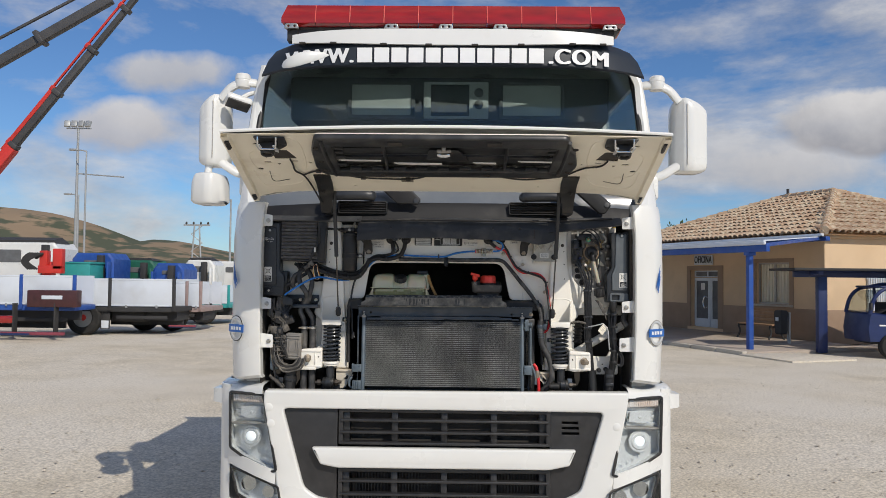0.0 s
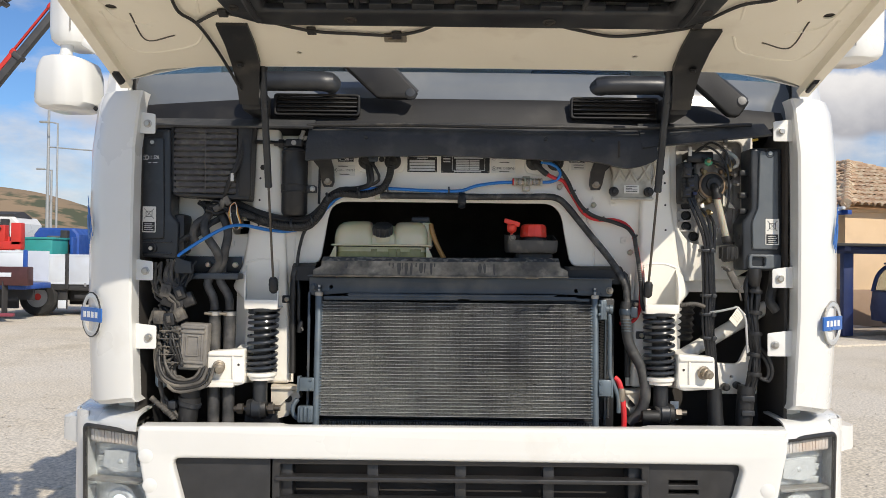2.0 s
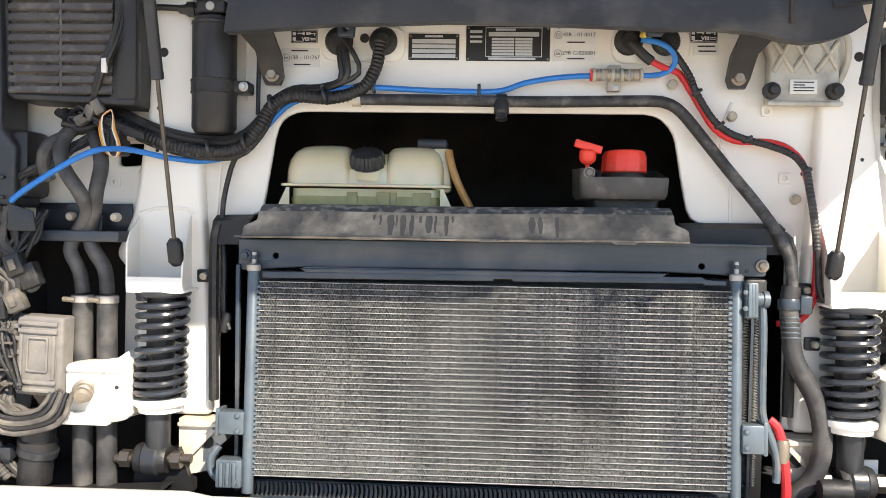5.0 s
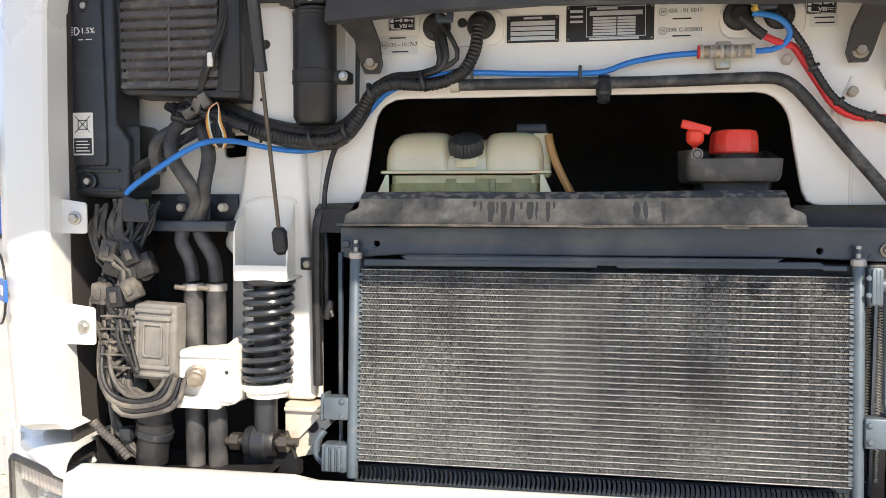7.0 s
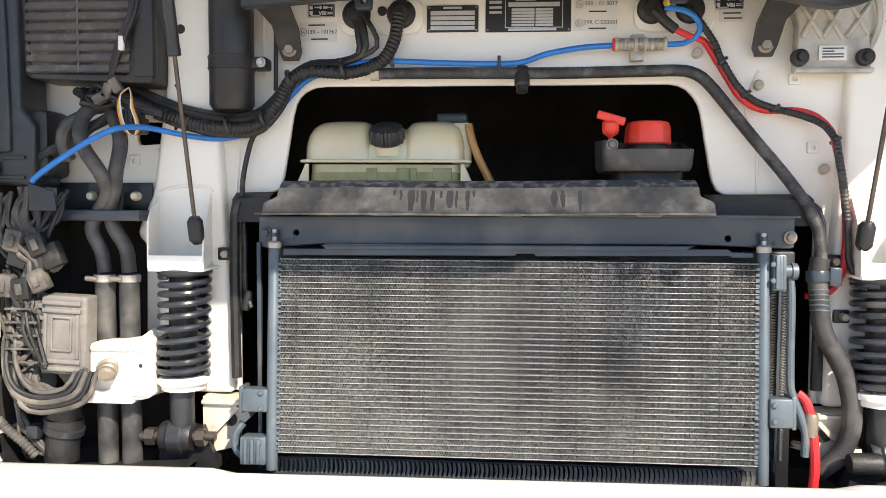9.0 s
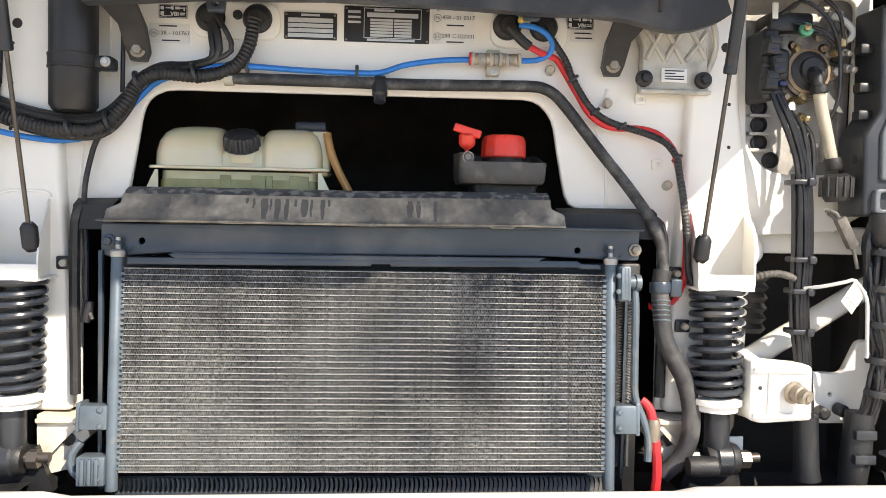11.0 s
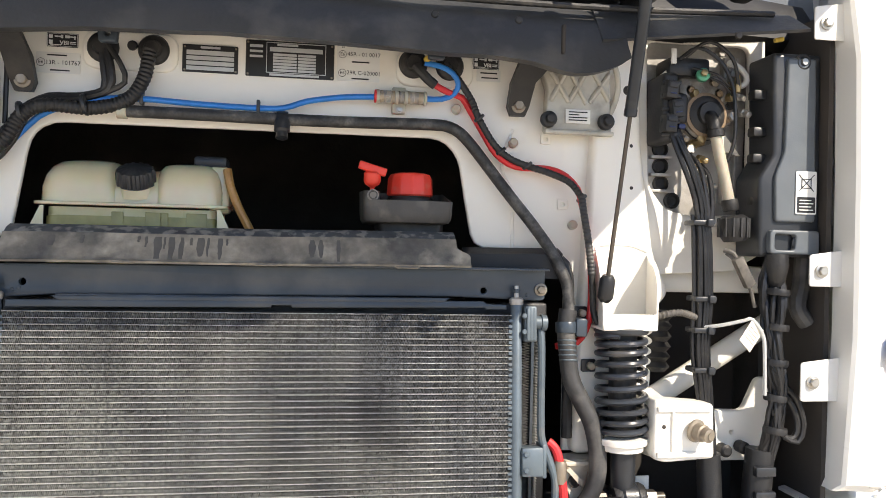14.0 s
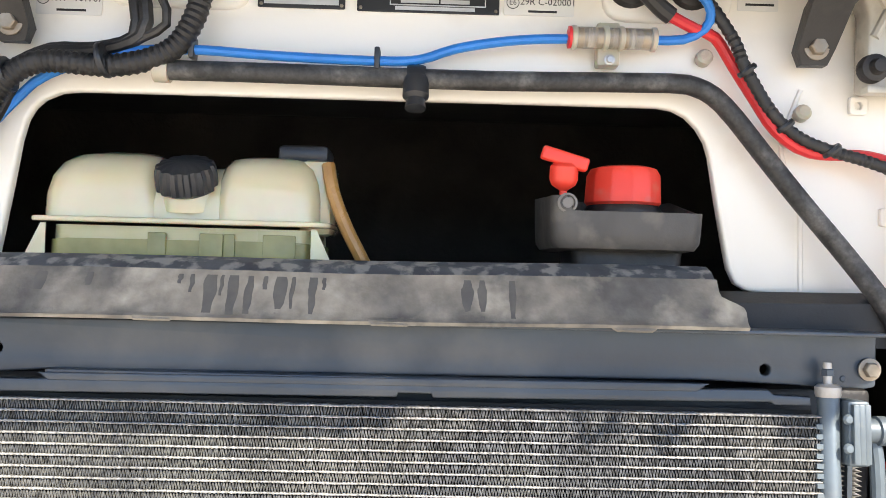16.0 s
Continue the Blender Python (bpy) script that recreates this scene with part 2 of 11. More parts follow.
def settle(m, tint, x0, x1, z0, z1):
    """Dust that has settled in specks on one side and along the bottom of a cooler."""
    t = m.node_tree
    b = t.nodes["Principled BSDF"]
    geo, sep = t.nodes.new("ShaderNodeNewGeometry"), t.nodes.new("ShaderNodeSeparateXYZ")
    t.links.new(geo.outputs["Position"], sep.inputs[0])

    def ranged(src, a, z, lo, hi):
        r = t.nodes.new("ShaderNodeMapRange")
        for k, v in zip(("From Min", "From Max", "To Min", "To Max"), (a, z, lo, hi)):
            r.inputs[k].default_value = v
        t.links.new(src, r.inputs["Value"])
        return r.outputs["Result"]

    def math_of(op, a, c):
        n = t.nodes.new("ShaderNodeMath")
        n.operation = op
        for k, v in enumerate((a, c)):
            if hasattr(v, "is_linked"):
                t.links.new(v, n.inputs[k])
            else:
                n.inputs[k].default_value = v
        return n.outputs[0]

    def noise_at(sc, detail):
        n = t.nodes.new("ShaderNodeTexNoise")
        n.inputs["Scale"].default_value, n.inputs["Detail"].default_value = sc, detail
        t.links.new(geo.outputs["Position"], n.inputs["Vector"])
        return n.outputs["Fac"]

    spread = math_of("ADD", ranged(sep.outputs["X"], x0, x1, 0.55, 0.0), ranged(sep.outputs["Z"], z0, z1, 0.32, 0.0))
    spread = math_of("ADD", spread, ranged(noise_at(7.0, 6.0), 0.3, 0.7, -0.3, 0.45))
    speck = ranged(noise_at(190.0, 3.0), 0.36, 0.62, 0.12, 1.0)
    fac = math_of("MULTIPLY", ranged(spread, 0.15, 0.85, 0.0, 1.0), speck)
    mx = t.nodes.new("ShaderNodeMixRGB")
    mx.inputs["Color2"].default_value = (*tint, 1)
    old = b.inputs["Base Color"].links[0].from_socket
    t.links.new(fac, mx.inputs["Fac"])
    t.links.new(old, mx.inputs["Color1"])
    t.links.new(mx.outputs["Color"], b.inputs["Base Color"])


settle(M_FIN, (0.205, 0.212, 0.195), -0.42, 0.25, 1.14, 1.36)
settle(M_TUBE, (0.40, 0.41, 0.38), -0.42, 0.25, 1.14, 1.36)
# near-black for dark clips and, as painted shade, for holes and hollows
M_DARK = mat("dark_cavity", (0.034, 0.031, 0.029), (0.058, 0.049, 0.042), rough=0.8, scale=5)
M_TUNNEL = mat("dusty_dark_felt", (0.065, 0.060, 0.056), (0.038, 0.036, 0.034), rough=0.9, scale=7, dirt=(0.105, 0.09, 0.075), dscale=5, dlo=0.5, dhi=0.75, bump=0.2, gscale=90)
M_SPRING = mat("spring_black_enamel", (0.022, 0.026, 0.034), (0.035, 0.04, 0.048), rough=0.3, scale=25, dirt=(0.12, 0.11, 0.10), dscale=20, dlo=0.6, dhi=0.85, coat=0.2)
M_METAL = mat("zinc_bolt", (0.55, 0.53, 0.49), (0.42, 0.40, 0.36), rough=0.35, metal=0.9, scale=60)
M_RUSTY = mat("worn_brown_bolt", (0.33, 0.29, 0.23), (0.24, 0.20, 0.155), rough=0.45, metal=0.55, scale=50, dirt=(0.28, 0.22, 0.165), dscale=40)
M_BRASS = mat("dull_brass", (0.50, 0.38, 0.20), (0.40, 0.29, 0.15), rough=0.4, metal=0.8, scale=40)
M_ALLOY = mat("dull_cast_alloy", (0.50, 0.48, 0.45), (0.42, 0.40, 0.37), rough=0.5, metal=0.55, scale=25, dirt=(0.38, 0.34, 0.29), dscale=20, bump=0.1, gscale=200)
M_MODULE = mat("dull_module_plastic", (0.54, 0.515, 0.445), (0.45, 0.425, 0.365), rough=0.5, scale=20, dirt=(0.26, 0.235, 0.20), dscale=22, metal=0.2)
M_VALVE = mat("grimy_cast_alloy", (0.30, 0.285, 0.26), (0.15, 0.142, 0.13), rough=0.5, metal=0.35, scale=30, dirt=(0.12, 0.10, 0.085), dscale=26, dlo=0.5, dhi=0.72, bump=0.2, gscale=150)
M_TANK = mat("yellowed_tank_plastic", (0.70, 0.635, 0.44), (0.60, 0.545, 0.355), coat=1.0, rough=0.16, scale=7, sss=0.3, dirt=(0.62, 0.54, 0.36), dscale=12, dlo=0.55, dhi=0.8)
M_COOLANT = mat("coolant_filled_plastic", (0.33, 0.315, 0.13), (0.20, 0.195, 0.075), rough=0.2, scale=22, sss=0.1)
M_TANKCLEAR = mat("clear_tank_plastic", (0.56, 0.53, 0.33), (0.44, 0.42, 0.23), rough=0.2, scale=16, sss=0.2)
M_DISH = mat("dusty_dish_plastic", (0.075, 0.071, 0.066), (0.048, 0.046, 0.044), rough=0.5, scale=16, dirt=(0.165, 0.15, 0.125), dscale=22, dlo=0.52, dhi=0.75, bump=0.06, gscale=300)
M_REDRIB = mat("pale_red_rib", (0.80, 0.16, 0.12), (0.70, 0.12, 0.09), rough=0.2, scale=20)
M_REDCAP = mat("red_cap_plastic", (0.90, 0.065, 0.04), (0.80, 0.055, 0.035), rough=0.38, scale=20, dirt=(0.70, 0.20, 0.15), dscale=30, dlo=0.62, dhi=0.85)
M_BLUEW = mat("blue_cable", (0.015, 0.20, 0.62), (0.012, 0.165, 0.52), rough=0.35, scale=40)
M_REDW = mat("red_cable", (0.70, 0.03, 0.035), (0.55, 0.025, 0.03), rough=0.4, scale=40)
M_YELW = mat("yellow_wire", (0.72, 0.52, 0.10), (0.62, 0.42, 0.08), rough=0.45, scale=40)
M_AMBER = mat("amber_hose", (0.42, 0.235, 0.075), (0.30, 0.155, 0.045), rough=0.3, scale=30)
M_CLEARHOSE = mat("milky_hose", (0.50, 0.46, 0.37), (0.40, 0.365, 0.29), rough=0.3, scale=30, sss=0.2)
M_GREYW = mat("dusty_grey_wires", (0.115, 0.105, 0.093), (0.05, 0.047, 0.043), rough=0.65, scale=40, dirt=(0.21, 0.185, 0.15), dscale=25, dlo=0.5, dhi=0.75)
M_ECU = mat("dusty_grey_unit_plastic", (0.225, 0.212, 0.195), (0.17, 0.16, 0.147), rough=0.55, scale=20, dirt=(0.30, 0.275, 0.235), dscale=14, dlo=0.5, dhi=0.75, bump=0.06, gscale=200)
M_HATCHBLACK = mat("black_grille_insert", (0.017, 0.0178, 0.020), (0.026, 0.027, 0.029), rough=0.36, scale=12, dirt=(0.085, 0.082, 0.077), dscale=9, dlo=0.50, dhi=0.8, bump=0.05, gscale=300)
M_HOSE = mat("dusty_grey_hose", (0.052, 0.052, 0.053), (0.030, 0.030, 0.031), rough=0.5, scale=30, dirt=(0.15, 0.142, 0.13), dscale=16, dlo=0.48, dhi=0.75, bump=0.08, gscale=200)
M_LABEL = mat("white_label", (0.78, 0.77, 0.73), (0.72, 0.71, 0.67), rough=0.4, scale=20)
M_SILVER = mat("silver_foil_label", (0.62, 0.63, 0.63), (0.54, 0.55, 0.55), rough=0.35, metal=0.3, scale=30)
M_INK = mat("black_ink", (0.016, 0.016, 0.017), (0.02, 0.02, 0.021), rough=0.4, scale=30)
M_WHITEINK = mat("white_ink", (0.80, 0.80, 0.79), (0.77, 0.77, 0.76), rough=0.45, scale=30)
M_LOGOBLUE = mat("emblem_blue", (0.02, 0.14, 0.48), (0.018, 0.12, 0.42), rough=0.3, scale=30)
M_CHROME = mat("bright_chrome", (0.72, 0.73, 0.74), (0.66, 0.67, 0.68), rough=0.12, metal=1.0, scale=30, rvar=0.04)
M_LAMPRED = mat("red_beacon_lens", (0.40, 0.016, 0.011), (0.22, 0.009, 0.007), rough=0.10, scale=5, coat=0.8, sss=0.1, stretch=(1, 1, 4))
M_VISOR = mat("dark_blue_visor", (0.012, 0.018, 0.028), (0.016, 0.022, 0.032), rough=0.5, scale=6)
# black panel; the reflection of hatch and sky is put into this grey
M_GLOSSBLACK = mat("panel_reflection_grey", (0.15, 0.165, 0.18), (0.18, 0.195, 0.205), rough=0.14, scale=5, coat=0.8, dirt=(0.25, 0.25, 0.24), dscale=5, dlo=0.55, dhi=0.9)
M_GLASS = glass("windscreen_glass", (0.78, 0.85, 0.85))
M_LENS = glass("headlamp_lens", (0.93, 0.95, 0.96), ior=1.35)
M_CLEARGLASS = glass("clear_window_glass", (0.75, 0.80, 0.80))
M_REFL = mat("lamp_reflector", (0.74, 0.755, 0.75), (0.64, 0.655, 0.655), rough=0.18, metal=0.1, scale=30, rvar=0.2, coat=0.5)
M_BULB = mat("lit_lamp", (0.95, 0.98, 1.0), (0.93, 0.97, 1.0), rough=0.2, emit=0.6)
M_ROD = mat("dark_strut_rod", (0.13, 0.11, 0.09), (0.09, 0.08, 0.07), rough=0.35, metal=0.6, scale=30)
M_LOUVRE = mat("dusty_louvre", (0.24, 0.225, 0.205), (0.14, 0.132, 0.12), rough=0.6, scale=26, dirt=(0.38, 0.35, 0.30), dscale=12, dlo=0.45, dhi=0.7)
M_BLADE = mat("grimy_louvre_blade", (0.070, 0.067, 0.068), (0.105, 0.099, 0.095), rough=0.5, scale=34, dirt=(0.20, 0.185, 0.165), dscale=40, dlo=0.54, dhi=0.74, bump=0.15, gscale=90)
M_TAN = mat("brown_rusted_ring", (0.30, 0.21, 0.13), (0.20, 0.14, 0.09), rough=0.55, scale=50, metal=0.2)
M_ORANGEW = mat("orange_wire", (0.70, 0.26, 0.06), (0.58, 0.20, 0.05), rough=0.45, scale=40)
M_PLATE = mat("dull_alloy_plate", (0.52, 0.50, 0.47), (0.38, 0.365, 0.34), rough=0.42, metal=0.3, scale=24, dirt=(0.22, 0.20, 0.175), dscale=18, dlo=0.54, dhi=0.76, bump=0.1, gscale=120)
M_CABLE = mat("black_cable_sheath", (0.011, 0.0115, 0.013), (0.018, 0.018, 0.020), rough=0.33, scale=40, dirt=(0.06, 0.056, 0.05), dscale=30, dlo=0.60, dhi=0.85, bump=0.05, gscale=240)
# lighter twin of the satin black cover; sky sheen is put into its grey
M_COVER = mat("cover_with_sky_sheen", (0.10, 0.115, 0.128), (0.13, 0.145, 0.158), rough=0.34, scale=14, dirt=(0.12, 0.125, 0.13), dscale=12, dlo=0.55, dhi=0.85, coat=0.1, bump=0.05, gscale=400)
M_FUSE = mat("clear_fuse_shell", (0.86, 0.80, 0.72), (0.80, 0.72, 0.62), rough=0.10, scale=40, transmission=0.75)
M_CAST = mat("dusty_cream_casting", (0.66, 0.60, 0.50), (0.54, 0.48, 0.39), rough=0.6, scale=18, dirt=(0.36, 0.31, 0.24), dscale=22, dlo=0.52, dhi=0.75, bump=0.15, gscale=90)
M_ORANGE = mat("amber_lens", (0.80, 0.74, 0.69), (0.74, 0.58, 0.48), rough=0.15, scale=9, coat=0.5)
M_GREEN = mat("green_fitting", (0.10, 0.42, 0.26), (0.08, 0.34, 0.2), rough=0.4, scale=40)
M_INTERIOR = mat("cab_interior_trim", (0.45, 0.465, 0.45), (0.39, 0.405, 0.39), rough=0.6, scale=5)
M_INTDARK = mat("cab_interior_dark", (0.14, 0.145, 0.15), (0.11, 0.112, 0.115), rough=0.7, scale=5)
M_TYRE = mat("tyre_rubber", (0.016, 0.016, 0.016), (0.024, 0.023, 0.022), rough=0.8, scale=20, dirt=(0.05, 0.045, 0.038), dscale=9, dlo=0.55, dhi=0.8)
M_RIM = mat("dull_steel_rim", (0.22, 0.22, 0.22), (0.13, 0.13, 0.13), rough=0.5, metal=0.4, scale=14)
M_GROUND = mat("pale_gravel", (0.69, 0.605, 0.475), (0.565, 0.49, 0.375), rough=0.95, scale=1.3, lo=0.36, hi=0.66, dirt=(0.70, 0.635, 0.535), dscale=0.28, dlo=0.42, dhi=0.62, grain=0.34, bump=0.55, gscale=40, rvar=0.03)
M_STONE = mat("loose_stone", (0.68, 0.61, 0.50), (0.46, 0.41, 0.34), rough=0.9, scale=3.0, lo=0.3, hi=0.7, grain=0.3, gscale=90)
M_WALL = mat("peach_stucco", (0.74, 0.54, 0.345), (0.69, 0.495, 0.31), rough=0.85, scale=1.2, dirt=(0.62, 0.455, 0.30), dscale=0.6, bump=0.15, gscale=60)
M_PLINTH = mat("brown_plinth_stucco", (0.36, 0.25, 0.175), (0.31, 0.215, 0.15), rough=0.85, scale=2, bump=0.15, gscale=60)
M_TILE = mat("clay_roof_tile", (0.52, 0.36, 0.235), (0.38, 0.235, 0.15), rough=0.8, scale=2.2, dirt=(0.60, 0.50, 0.36), dscale=5, dlo=0.45, dhi=0.62, bump=0.2, gscale=40)
M_BLUEPAINT = mat("royal_blue_paint", (0.020, 0.085, 0.36), (0.018, 0.07, 0.30), rough=0.4, scale=4, dirt=(0.05, 0.11, 0.33), dscale=5)
M_NAVY = mat("dark_navy_paint", (0.016, 0.031, 0.115), (0.013, 0.025, 0.09), rough=0.4, scale=4)
M_SLAB = mat("porch_paving", (0.44, 0.37, 0.31), (0.38, 0.32, 0.27), rough=0.85, scale=2, bump=0.1, gscale=30)
M_KERB = mat("concrete_kerb", (0.55, 0.50, 0.42), (0.48, 0.43, 0.36), rough=0.85, scale=4, bump=0.15, gscale=40, grain=0.2)
M_TEAL = mat("teal_paint", (0.03, 0.33, 0.32), (0.03, 0.28, 0.27), rough=0.45, scale=2)
M_GREENP = mat("green_paint", (0.02, 0.13, 0.085), (0.018, 0.11, 0.07), rough=0.4, scale=2)
M_REDP = mat("red_paint", (0.62, 0.04, 0.03), (0.54, 0.035, 0.025), rough=0.4, scale=3)
M_BOARD = mat("pale_side_board", (0.66, 0.70, 0.75), (0.60, 0.64, 0.69), rough=0.45, scale=2, dirt=(0.55, 0.56, 0.57), dscale=1.5, dlo=0.55, dhi=0.85)
M_CHASSIS = mat("dark_chassis", (0.030, 0.030, 0.032), (0.045, 0.043, 0.042), rough=0.7, scale=3)
M_BOOM = mat("dark_grey_boom", (0.055, 0.055, 0.058), (0.07, 0.068, 0.068), rough=0.5, scale=3)
M_GALV = mat("galvanised_steel", (0.42, 0.43, 0.43), (0.36, 0.37, 0.37), rough=0.5, metal=0.5, scale=3)
M_LEAF = mat("leaf_green", (0.055, 0.10, 0.030), (0.085, 0.125, 0.035), rough=0.7, scale=3)
M_BARK = mat("bark", (0.16, 0.12, 0.085), (0.12, 0.09, 0.065), rough=0.9, scale=8)
M_HILL = mat("dry_hillside", (0.30, 0.215, 0.135), (0.24, 0.175, 0.11), rough=0.95, scale=0.012, dirt=(0.075, 0.085, 0.05), dscale=0.05, dlo=0.46, dhi=0.54)
M_WOOD = mat("bench_wood", (0.33, 0.20, 0.11), (0.26, 0.155, 0.085), rough=0.6, scale=8)
M_CURTAIN = mat("drawn_curtain", (0.80, 0.75, 0.63), (0.70, 0.65, 0.54), rough=0.8, scale=4, stretch=(6, 6, 0.3))


# ---- mesh helpers ----
def mesh_of(name, bm, material, smooth=35):
    me = bpy.data.meshes.new(name)
    bm.normal_update()
    bm.to_mesh(me)
    bm.free()
    me.materials.append(material)
    if smooth:
        me.polygons.foreach_set("use_smooth", [True] * len(me.polygons))
        me.set_sharp_from_angle(angle=radians(smooth))
    return me


ORIGIN = {}


def thing(name, loc, label, category, group="", kind=""):
    ob = new(name)
    ob.empty_display_size = 0.1
    ob.location = loc
    ORIGIN[ob.name] = Vector(loc)
    return tagged(ob, label, category, group, kind)


def under(ob, parent):
    """Hangs a part under its thing, or a sub-part under a part; never deeper."""
    if parent.parent is not None and parent.parent.parent is not None:
        parent = parent.parent
    ob.parent = parent
    if parent.name in ORIGIN:
        ob.matrix_parent_inverse = Matrix.Translation(-ORIGIN[parent.name])
    return ob


def part(name, bm, material, parent, label="", smooth=35):
    ob = new(name, mesh_of(name, bm, material, smooth))
    under(ob, parent)
    return tagged(ob, label) if label else ob


def solo(name, bm, material, label, category, group="", kind="", smooth=35):
    return tagged(new(name, mesh_of(name, bm, material, smooth)), label, category, group, kind)


def box(x0, x1, y0, y1, z0, z1, bevel=0.0, seg=2, bm=None, m=None):
    """A box between two corners with rounded edges."""
    b = bmesh.new()
    bmesh.ops.create_cube(b, size=1.0)
    sx, sy, sz = abs(x1 - x0), abs(y1 - y0), abs(z1 - z0)
    bmesh.ops.scale(b, vec=(sx, sy, sz), verts=b.verts)
    if bevel:
        bmesh.ops.bevel(b, geom=b.edges[:], offset=min(bevel, 0.45 * min(sx, sy, sz)), segments=seg, profile=0.5, affect="EDGES")
    bmesh.ops.translate(b, vec=((x0 + x1) / 2, (y0 + y1) / 2, (z0 + z1) / 2), verts=b.verts)
    if m is not None:
        b.transform(m)
    return join(bm, b)


def join(bm, b):
    if bm is None:
        return b
    me = bpy.data.meshes.new("join")
    b.to_mesh(me)
    b.free()
    bm.from_mesh(me)
    bpy.data.meshes.remove(me)
    return bm


def lathe(profile, at, axis=(0, 0, 1), seg=24, bm=None, ends=True):
    """Turns (radius, height) pairs round an axis through at."""
    b = bmesh.new()
    rows = []
    for r, h in profile:
        if r < 1e-6:
            rows.append([b.verts.new((0, 0, h))])
        else:
            rows.append([b.verts.new((r * math.cos(2 * math.pi * i / seg), r * math.sin(2 * math.pi * i / seg), h)) for i in range(seg)])
    for a, c in zip(rows, rows[1:]):
        for i in range(seg):
            j = (i + 1) % seg
            q = [a[i % len(a)], a[j % len(a)], c[j % len(c)], c[i % len(c)]]
            q = list(dict.fromkeys(q))
            if len(q) > 2:
                b.faces.new(q)
    for row, flip in ((rows[0], True), (rows[-1], False)):
        if ends and len(row) > 2:
            b.faces.new(row[::-1] if flip else row)
    q = Vector(axis).normalized().to_track_quat("Z", "Y").to_matrix().to_4x4()
    b.transform(Matrix.Translation(at) @ q)
    bmesh.ops.recalc_face_normals(b, faces=b.faces[:])
    return join(bm, b)


def rod(a, c, r, seg=12, bm=None, r2=None):
    a, c = Vector(a), Vector(c)
    d = (c - a).length
    return lathe([(r, 0), (r if r2 is None else r2, d)], a, c - a, seg, bm)


def spline(pts, step=0.01):
    """Points along a smooth curve through pts."""
    p = [Vector(q) for q in pts]
    if len(p) == 2:
        n = max(2, int((p[1] - p[0]).length / step))
        return [p[0].lerp(p[1], i / n) for i in range(n + 1)]
    p = [p[0] * 2 - p[1]] + p + [p[-1] * 2 - p[-2]]
    out = []
    for i in range(1, len(p) - 2):
        a, b_, c, d = p[i - 1:i + 3]
        n = max(2, int((c - b_).length / step))
        for k in range(n):
            u = k / n
            out.append(0.5 * ((2 * b_) + (c - a) * u + (2 * a - 5 * b_ + 4 * c - d) * u * u + (3 * b_ - a - 3 * c + d) * u ** 3))
    out.append(p[-2])
    return out


def sweep(pts, r, seg=10, step=0.012, ribs=0.0, pitch=0.007, bm=None, raw=False, flat=1.0):
    """A hose, cable or bar of radius r along pts. ribs: depth of corrugation."""
    if ribs:
        step = pitch / 2
    c = [Vector(q) for q in pts] if raw else spline(pts, step)
    b = bmesh.new()
    rows, prev = [], None
    for i, q in enumerate(c):
        t = (c[min(i + 1, len(c) - 1)] - c[max(i - 1, 0)]).normalized()
        if prev is None:
            prev = t.orthogonal().normalized()
        u = (prev - t * prev.dot(t)).normalized()
        v = t.cross(u)
        prev = u
        rad = r - (ribs if i % 2 else 0)
        rows.append([b.verts.new(q + u * (rad * math.cos(2 * math.pi * k / seg)) + v * (rad * flat * math.sin(2 * math.pi * k / seg))) for k in range(seg)])
    for a, d in zip(rows, rows[1:]):
        for k in range(seg):
            b.faces.new((a[k], a[(k + 1) % seg], d[(k + 1) % seg], d[k]))
    b.faces.new(rows[0][::-1])
    b.faces.new(rows[-1])
    return join(bm, b)


def outline(points, holes=(), thick=0.004, bevel=0.0, place=None, seg=2):
    """A flat sheet cut to an outline in its own x, y, with holes, of a thickness and with rounded edges, set by the pose place."""
    cu = bpy.data.curves.new("outline", "CURVE")
    cu.dimensions, cu.fill_mode = "2D", "BOTH"
    cu.extrude, cu.bevel_depth, cu.bevel_resolution = max(thick / 2 - bevel, 0.0001), bevel, seg
    if bevel:
        cu.offset = -bevel
    for ring in (points, *holes):
        sp = cu.splines.new("POLY")
        sp.points.add(len(ring) - 1)
        for q, (x, y) in zip(sp.points, ring):
            q.co = (x, y, 0, 1)
        sp.use_cyclic_u = True
    ob = bpy.data.objects.new("outline", cu)
    scene.collection.objects.link(ob)
    dg = bpy.context.evaluated_depsgraph_get()
    me = bpy.data.meshes.new_from_object(ob.evaluated_get(dg))
    bpy.data.objects.remove(ob)
    bpy.data.curves.remove(cu)
    b = bmesh.new()
    b.from_mesh(me)
    bpy.data.meshes.remove(me)
    bmesh.ops.remove_doubles(b, verts=b.verts[:], dist=0.00005)
    if place is not None:
        b.transform(place)
    bmesh.ops.recalc_face_normals(b, faces=b.faces[:])
    return b


def facing(y):
    """The pose that stands a sheet upright at depth y, its x to the right and its y up, seen from the front."""
    return pose(0, y, 0, 90, 0, 0)


def rounded(pts, r, n=4):
    """The outline pts with its corners rounded by r."""
    out = []
    m = len(pts)
    for i in range(m):
        a, b_, c = Vector(pts[i - 1]), Vector(pts[i]), Vector(pts[(i + 1) % m])
        k = min(r, 0.45 * (a - b_).length, 0.45 * (c - b_).length)
        p, q = b_ + (a - b_).normalized() * k, b_ + (c - b_).normalized() * k
        for j in range(n + 1):
            u = j / n
            w = p * (1 - u) ** 2 + b_ * 2 * u * (1 - u) + q * u * u
            out.append((w.x, w.y))
    return out


def rect(x0, x1, z0, z1, r=0.0, n=4):
    p = [(x0, z0), (x1, z0), (x1, z1), (x0, z1)]
    return rounded(p, r, n) if r else p


